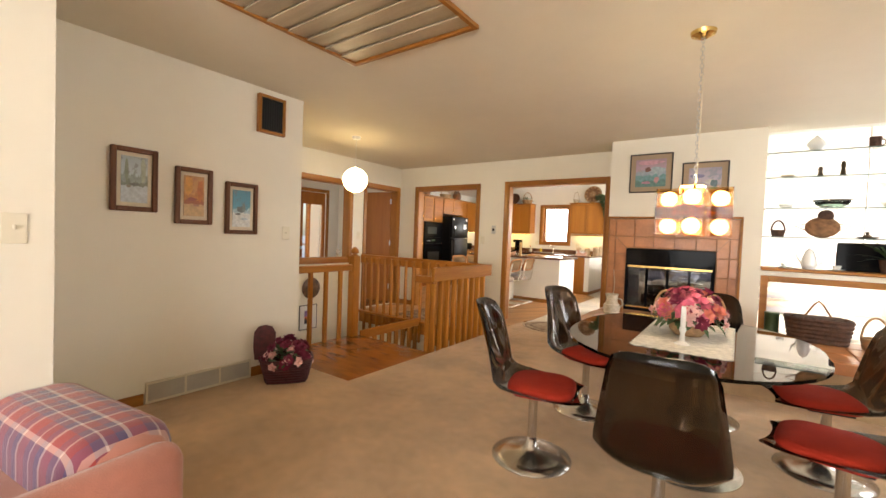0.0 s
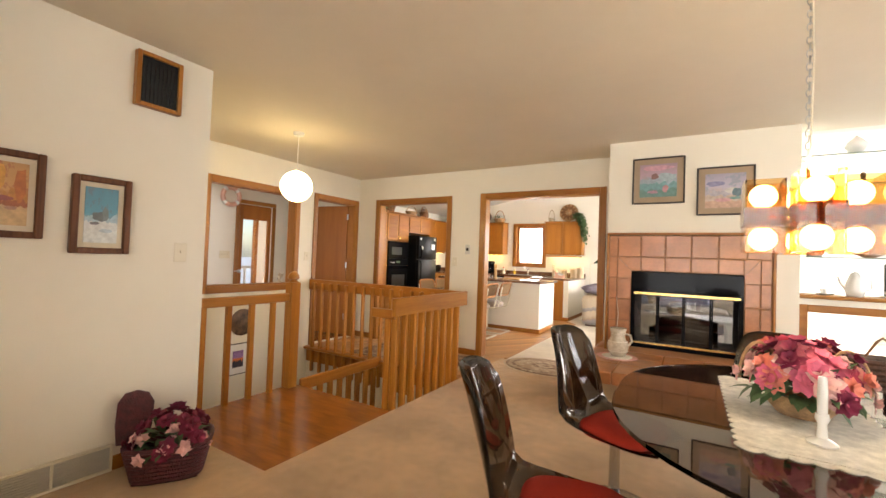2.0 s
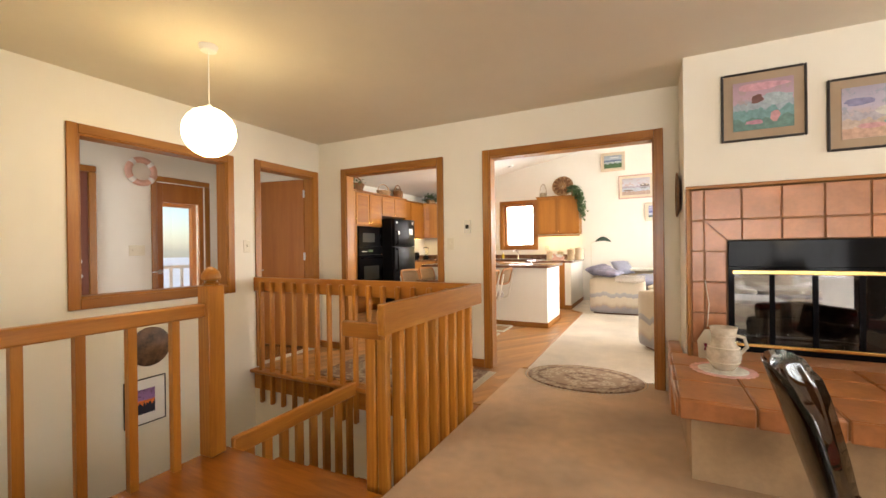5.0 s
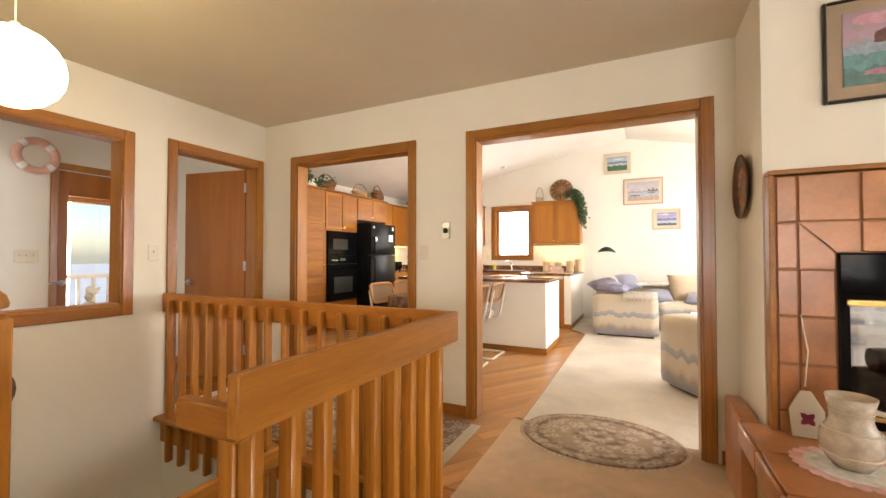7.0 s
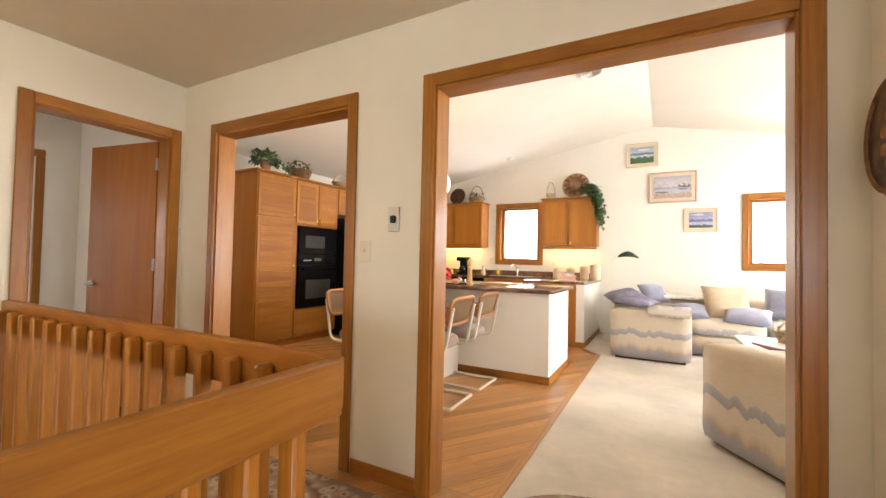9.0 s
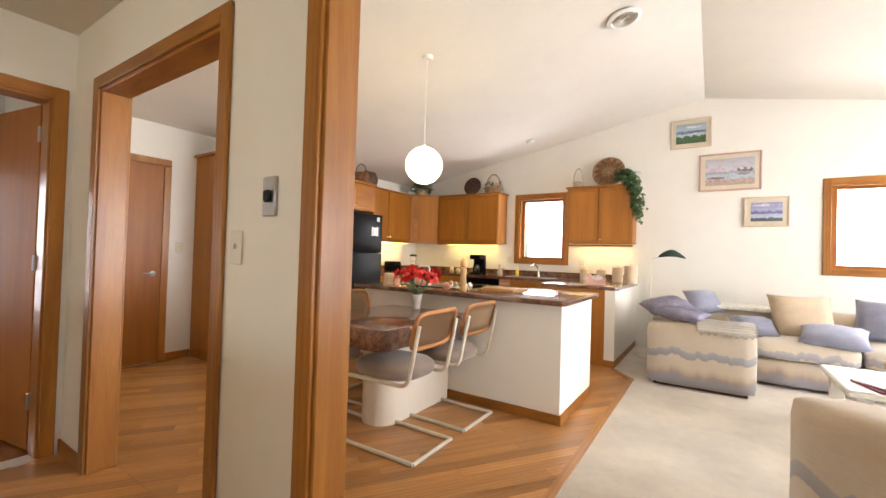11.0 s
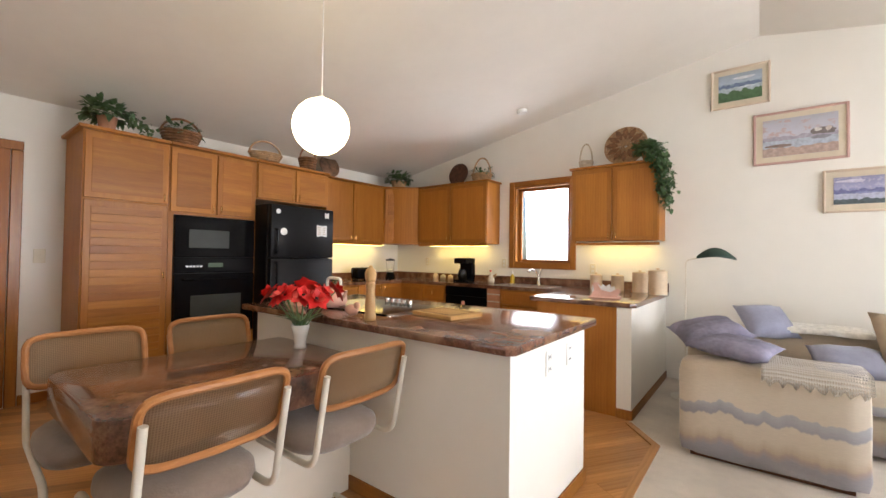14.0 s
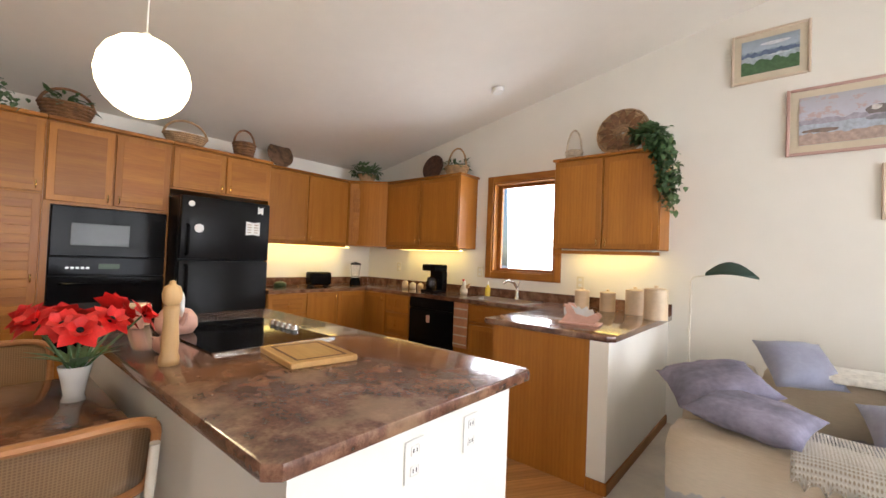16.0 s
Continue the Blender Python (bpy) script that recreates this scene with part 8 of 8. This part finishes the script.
def softbox(x0, x1, y0, y1, z0, z1, b=0.06, seed=0, puff=0.02):
    bm = box(x0, x1, y0, y1, z0, z1)
    bmesh.ops.subdivide_edges(bm, edges=bm.edges[:], cuts=7, use_grid_fill=True)
    cx, cy, cz = (x0 + x1) / 2, (y0 + y1) / 2, (z0 + z1) / 2
    hx, hy, hz = (x1 - x0) / 2, (y1 - y0) / 2, (z1 - z0) / 2
    for v in bm.verts:
        p = Vector((v.co.x - cx, v.co.y - cy, v.co.z - cz))
        q = Vector((max(-hx + b, min(hx - b, p.x)), max(-hy + b, min(hy - b, p.y)), max(-hz + b, min(hz - b, p.z))))
        d = p - q
        if d.length > 1e-6:
            p = q + d.normalized() * b
        u = Vector((p.x / hx, p.y / hy, p.z / hz))
        p.z += puff * (1 - u.x ** 2) * (1 - u.y ** 2) * (1 if p.z > 0 else 0)
        p += 0.006 * noise.noise_vector(Vector((p.x * 4 + seed, p.y * 4, p.z * 4)))
        v.co = Vector((cx, cy, cz)) + p
    return bm


s = thing("sectional_sofa", -2.415, 9.61, 0, "low sectional sofa in cream fabric with grey wave bands", "sofa", "sofas of the living room")
part("arm", softbox(0.0, 0.88, 0.0, 0.26, 0.03, 0.615, 0.05, 1), M_SOFA, s, smooth=True)
part("base", softbox(0.02, 0.88, 0.26, 1.62, 0.03, 0.28, 0.03, 2, 0), M_SOFA, s, smooth=True)
part("seat_cushion", softbox(0.22, 0.88, 0.27, 0.90, 0.28, 0.45, 0.05, 3), M_SOFA, s, smooth=True)
part("backrest", softbox(0.0, 0.26, 0.26, 1.62, 0.28, 0.67, 0.07, 4), M_SOFA, s, smooth=True)
part("base", softbox(0.88, 3.3, 0.66, 1.62, 0.03, 0.28, 0.03, 5, 0), M_SOFA, s, smooth=True)
for i in range(3):
    part("seat_cushion", softbox(0.90 + i * 0.80, 1.69 + i * 0.80, 0.62, 1.32, 0.28, 0.46, 0.06, 6 + i), M_SOFA, s, smooth=True)
    part("back_cushion", softbox(0.28 + i * 0.95, 1.21 + i * 0.95, 1.32, 1.62, 0.28, 0.70, 0.10, 16 + i), M_SOFA, s, smooth=True)
part("skirt", box(0.06, 0.82, 0.06, 1.55, 0.0, 0.035), M_DARKWOOD, s)


M_DUSK = plain("dusky_mauve_cotton", (0.25, 0.235, 0.32), 0.9, scale=4, amount=0.4, bumps=0.3, bscale=160)


def throw_pillow(x, y, z, w, h, rx, ry, rz, m, label, seed):
    t = thing("throw_pillow", x, y, z, label, "pillow", "pillows on the sofa")
    t.matrix_world = pose(x, y, z, rx, ry, rz)
    part("cushion", pillow_mesh(w, w * 0.92, h, seed), m, t, smooth=True)
    return t


throw_pillow(-2.29, 10.06, 0.745, 0.44, 0.14, 10, -12, 25, M_DUSK, "grey-blue cotton pillow lying on the sofa arm", 1)
throw_pillow(-2.12, 9.80, 0.70, 0.42, 0.11, 4, 4, -14, M_DUSK, "blue-grey pillow flat on the sofa arm", 2)
throw_pillow(-1.96, 10.93, 0.75, 0.38, 0.15, 40, 0, 30, M_CUSHION, "lavender pillow leaning on the sofa back", 3)
throw_pillow(-1.075, 10.820, 0.66, 0.56, 0.18, 62, 0, 12, M_TANPILLOW, "large tan pillow leaning on the sofa back", 4)
throw_pillow(-0.895, 10.440, 0.54, 0.50, 0.16, 15, 0, -10, M_CUSHION, "blue pillow lying on the seat", 5)
throw_pillow(-0.425, 10.840, 0.68, 0.50, 0.17, 60, 0, -18, M_CUSHION, "blue pillow leaning on the sofa back", 6)
throw_pillow(-1.495, 10.640, 0.53, 0.42, 0.15, 25, 0, 8, M_CUSHION, "dark blue pillow on the seat", 7)
t = thing("lace_throw", -1.975, 9.71, 0.642, "white crochet lace throw over the sofa arm", "throw")
bm = bmesh.new()
n, k = 24, 10
g = []
for i in range(n + 1):
    u = -0.02 + 0.455 * i / n
    row = []
    for j in range(k + 1):
        v = -0.20 + 0.42 * j / k
        zz = 0.022 if v > -0.09 else 0.022 - (-(v + 0.09)) * 0.9
        yy = v if v > -0.09 else -0.09 - (-(v + 0.09)) * 0.45
        edge = 0.02 * math.sin(i * 2.2) if j == 0 else 0
        row.append(bm.verts.new((u, yy - 0.045 if v <= -0.09 else yy - 0.045, zz + edge + 0.008 * noise.noise((u * 7, v * 7, 3)))))
    g.append(row)
for a, b in zip(g, g[1:]):
    for j in range(k):
        bm.faces.new((a[j], b[j], b[j + 1], a[j + 1]))
bmesh.ops.solidify(bm, geom=bm.faces[:], thickness=0.006)
part("cloth", bm, lace_net(), t, smooth=True)
t = thing("lace_throw", -1.625, 11.08, 0.70, "white crochet doily over the sofa back", "throw")
part("cloth", softbox(-0.30, 0.30, -0.22, 0.14, -0.02, 0.03, 0.02, 9, 0.01), M_LACE, t, smooth=True)

a = thing("armchair", -0.95, 7.25, 0, "low armchair in cream fabric with grey wave bands", "armchair", "sofas of the living room", rz=-56)
part("base", softbox(-0.46, 0.46, -0.20, 0.47, 0.03, 0.30, 0.03, 21, 0), M_SOFA, a, smooth=True)
part("backrest", softbox(-0.475, 0.475, -0.48, -0.20, 0.03, 0.66, 0.05, 22), M_SOFA, a, smooth=True)
for sx in (-1, 1):
    part("arm", softbox(min(sx * 0.25, sx * 0.47), max(sx * 0.25, sx * 0.47), -0.20, 0.47, 0.30, 0.56, 0.08, 23 + sx), M_SOFA, a, smooth=True)
part("seat_cushion", softbox(-0.25, 0.25, -0.2, 0.46, 0.30, 0.44, 0.05, 25), M_SOFA, a, smooth=True)
part("skirt", box(-0.41, 0.41, -0.41, 0.41, 0.0, 0.035), M_DARKWOOD, a)

t = thing("coffee_table", -0.55, 9.0, 0, "white square coffee table", "table")
part("tabletop", box(-0.62, 0.62, -0.40, 0.40, 0.40, 0.45, bevel=0.012), M_WHITE, t)
for sx in (-1, 1):
    for sy in (-1, 1):
        part("leg", box(sx * 0.53 - 0.04, sx * 0.53 + 0.04, sy * 0.32 - 0.04, sy * 0.32 + 0.04, 0.0, 0.40, bevel=0.006), M_WHITE, t)
handled_basket(-0.75, 9.05, 0.451, 0.13, 0.12, M_PALEWICKER, "wicker basket of leaves on the coffee table", 20, 1.1, 1.0, 40, 61)
for i, m in enumerate((M_BURG, M_WHITECHINA)):
    t = thing("magazine", -0.95 + 0.03 * i, 8.78, 0.451 + 0.012 * i, "magazine lying on the coffee table", "magazine", rz=15 + 20 * i)
    part("cover", box(-0.11, 0.11, -0.15, 0.15, 0.0, 0.01, bevel=0.002), m, t)

t = thing("floor_lamp", -2.535, 10.9, 0, "pale metal floor lamp with a green leaf-shaped shade", "floor lamp")
part("base", lathe([(0, 0), (0.12, 0), (0.12, 0.012), (0.03, 0.03), (0.012, 0.05), (0, 0.05)], 24), M_BEIGEMETAL, t)
part("pole", tube(rounded([(0, 0, 0.03), (0, 0, 1.25), (0.10, -0.01, 1.27)], 0.04, 5), 0.0065, 8), M_BEIGEMETAL, t)
bm = bmesh.new()
sh = []
for i in range(9):
    u = i / 8
    w = 0.085 * math.sin(math.pi * min(1, u * 0.92 + 0.08)) ** 0.7 + 0.004
    z = 1.30 + 0.025 * math.sin(math.pi * u) - 0.03 * u + 0.02 * u * u
    sh.append([bm.verts.new((0.09 + 0.29 * u, -0.01 + w * math.cos(radians(q)), z - 0.035 + 0.085 * math.sin(radians(q)) * math.sin(math.pi * (0.1 + 0.85 * u)))) for q in range(0, 181, 20)])
for p, q in zip(sh, sh[1:]):
    for i in range(len(p) - 1):
        bm.faces.new((p[i], p[i + 1], q[i + 1], q[i]))
bmesh.ops.solidify(bm, geom=bm.faces[:], thickness=0.004)
part("shade", bm, M_GREENLAMP, t, "dark green metal leaf shade", smooth=True)

# oak strip floors, board by board, laid on the slant
def clipped(poly, x0, x1, y0, y1):
    for axis, lim, sign in ((0, x0, 1), (0, x1, -1), (1, y0, 1), (1, y1, -1)):
        out = []
        for a, b in zip(poly, poly[1:] + poly[:1]):
            da, db = (a[axis] - lim) * sign, (b[axis] - lim) * sign
            if da >= 0:
                out.append(a)
            if (da > 0) != (db > 0) and abs(da - db) > 1e-9:
                k = da / (da - db)
                out.append((a[0] + (b[0] - a[0]) * k, a[1] + (b[1] - a[1]) * k))
        poly = out
        if len(poly) < 3:
            return []
    return poly


def boards(parent, x0, x1, y0, y1, z, seed, angle=-34, width=0.083):
    rnd = random.Random(seed)
    m = pose((x0 + x1) / 2, (y0 + y1) / 2, z, 0, 0, angle)
    inv = m.inverted()
    R = math.hypot(x1 - x0, y1 - y0) / 2 + 0.2
    u = -R
    while u < R:
        v = -R - rnd.random()
        while v < R:
            L = rnd.choice((0.9, 1.2, 1.5, 1.9))
            quad = [(m @ Vector(q)).to_2d()[:] for q in ((u + 0.0007, v + 0.0007, 0), (u + width - 0.0007, v + 0.0007, 0), (u + width - 0.0007, v + L - 0.0007, 0), (u + 0.0007, v + L - 0.0007, 0))]
            poly = clipped([tuple(q) for q in quad], x0, x1, y0, y1)
            area = 0.5 * abs(sum(a[0] * b[1] - b[0] * a[1] for a, b in zip(poly, poly[1:] + poly[:1]))) if poly else 0
            if area > 0.002:
                loc = [(inv @ Vector((px, py, z)))[:2] for px, py in poly]
                loc = [p for i, p in enumerate(loc) if math.dist(p, loc[i - 1]) > 1e-4]
                ob = obj("board", slab(loc, 0.0, 0.012), M_PLANK, None, parent)
                ob.matrix_basis = m
            v += L
        u += width


boards(floor_k, WX0 + 0.001, -2.545, 6.001, BACK_Y - 0.002, -0.012, 8)
boards(floor_h, -5.02, -2.601, 4.975, 5.999, -0.012, 9)
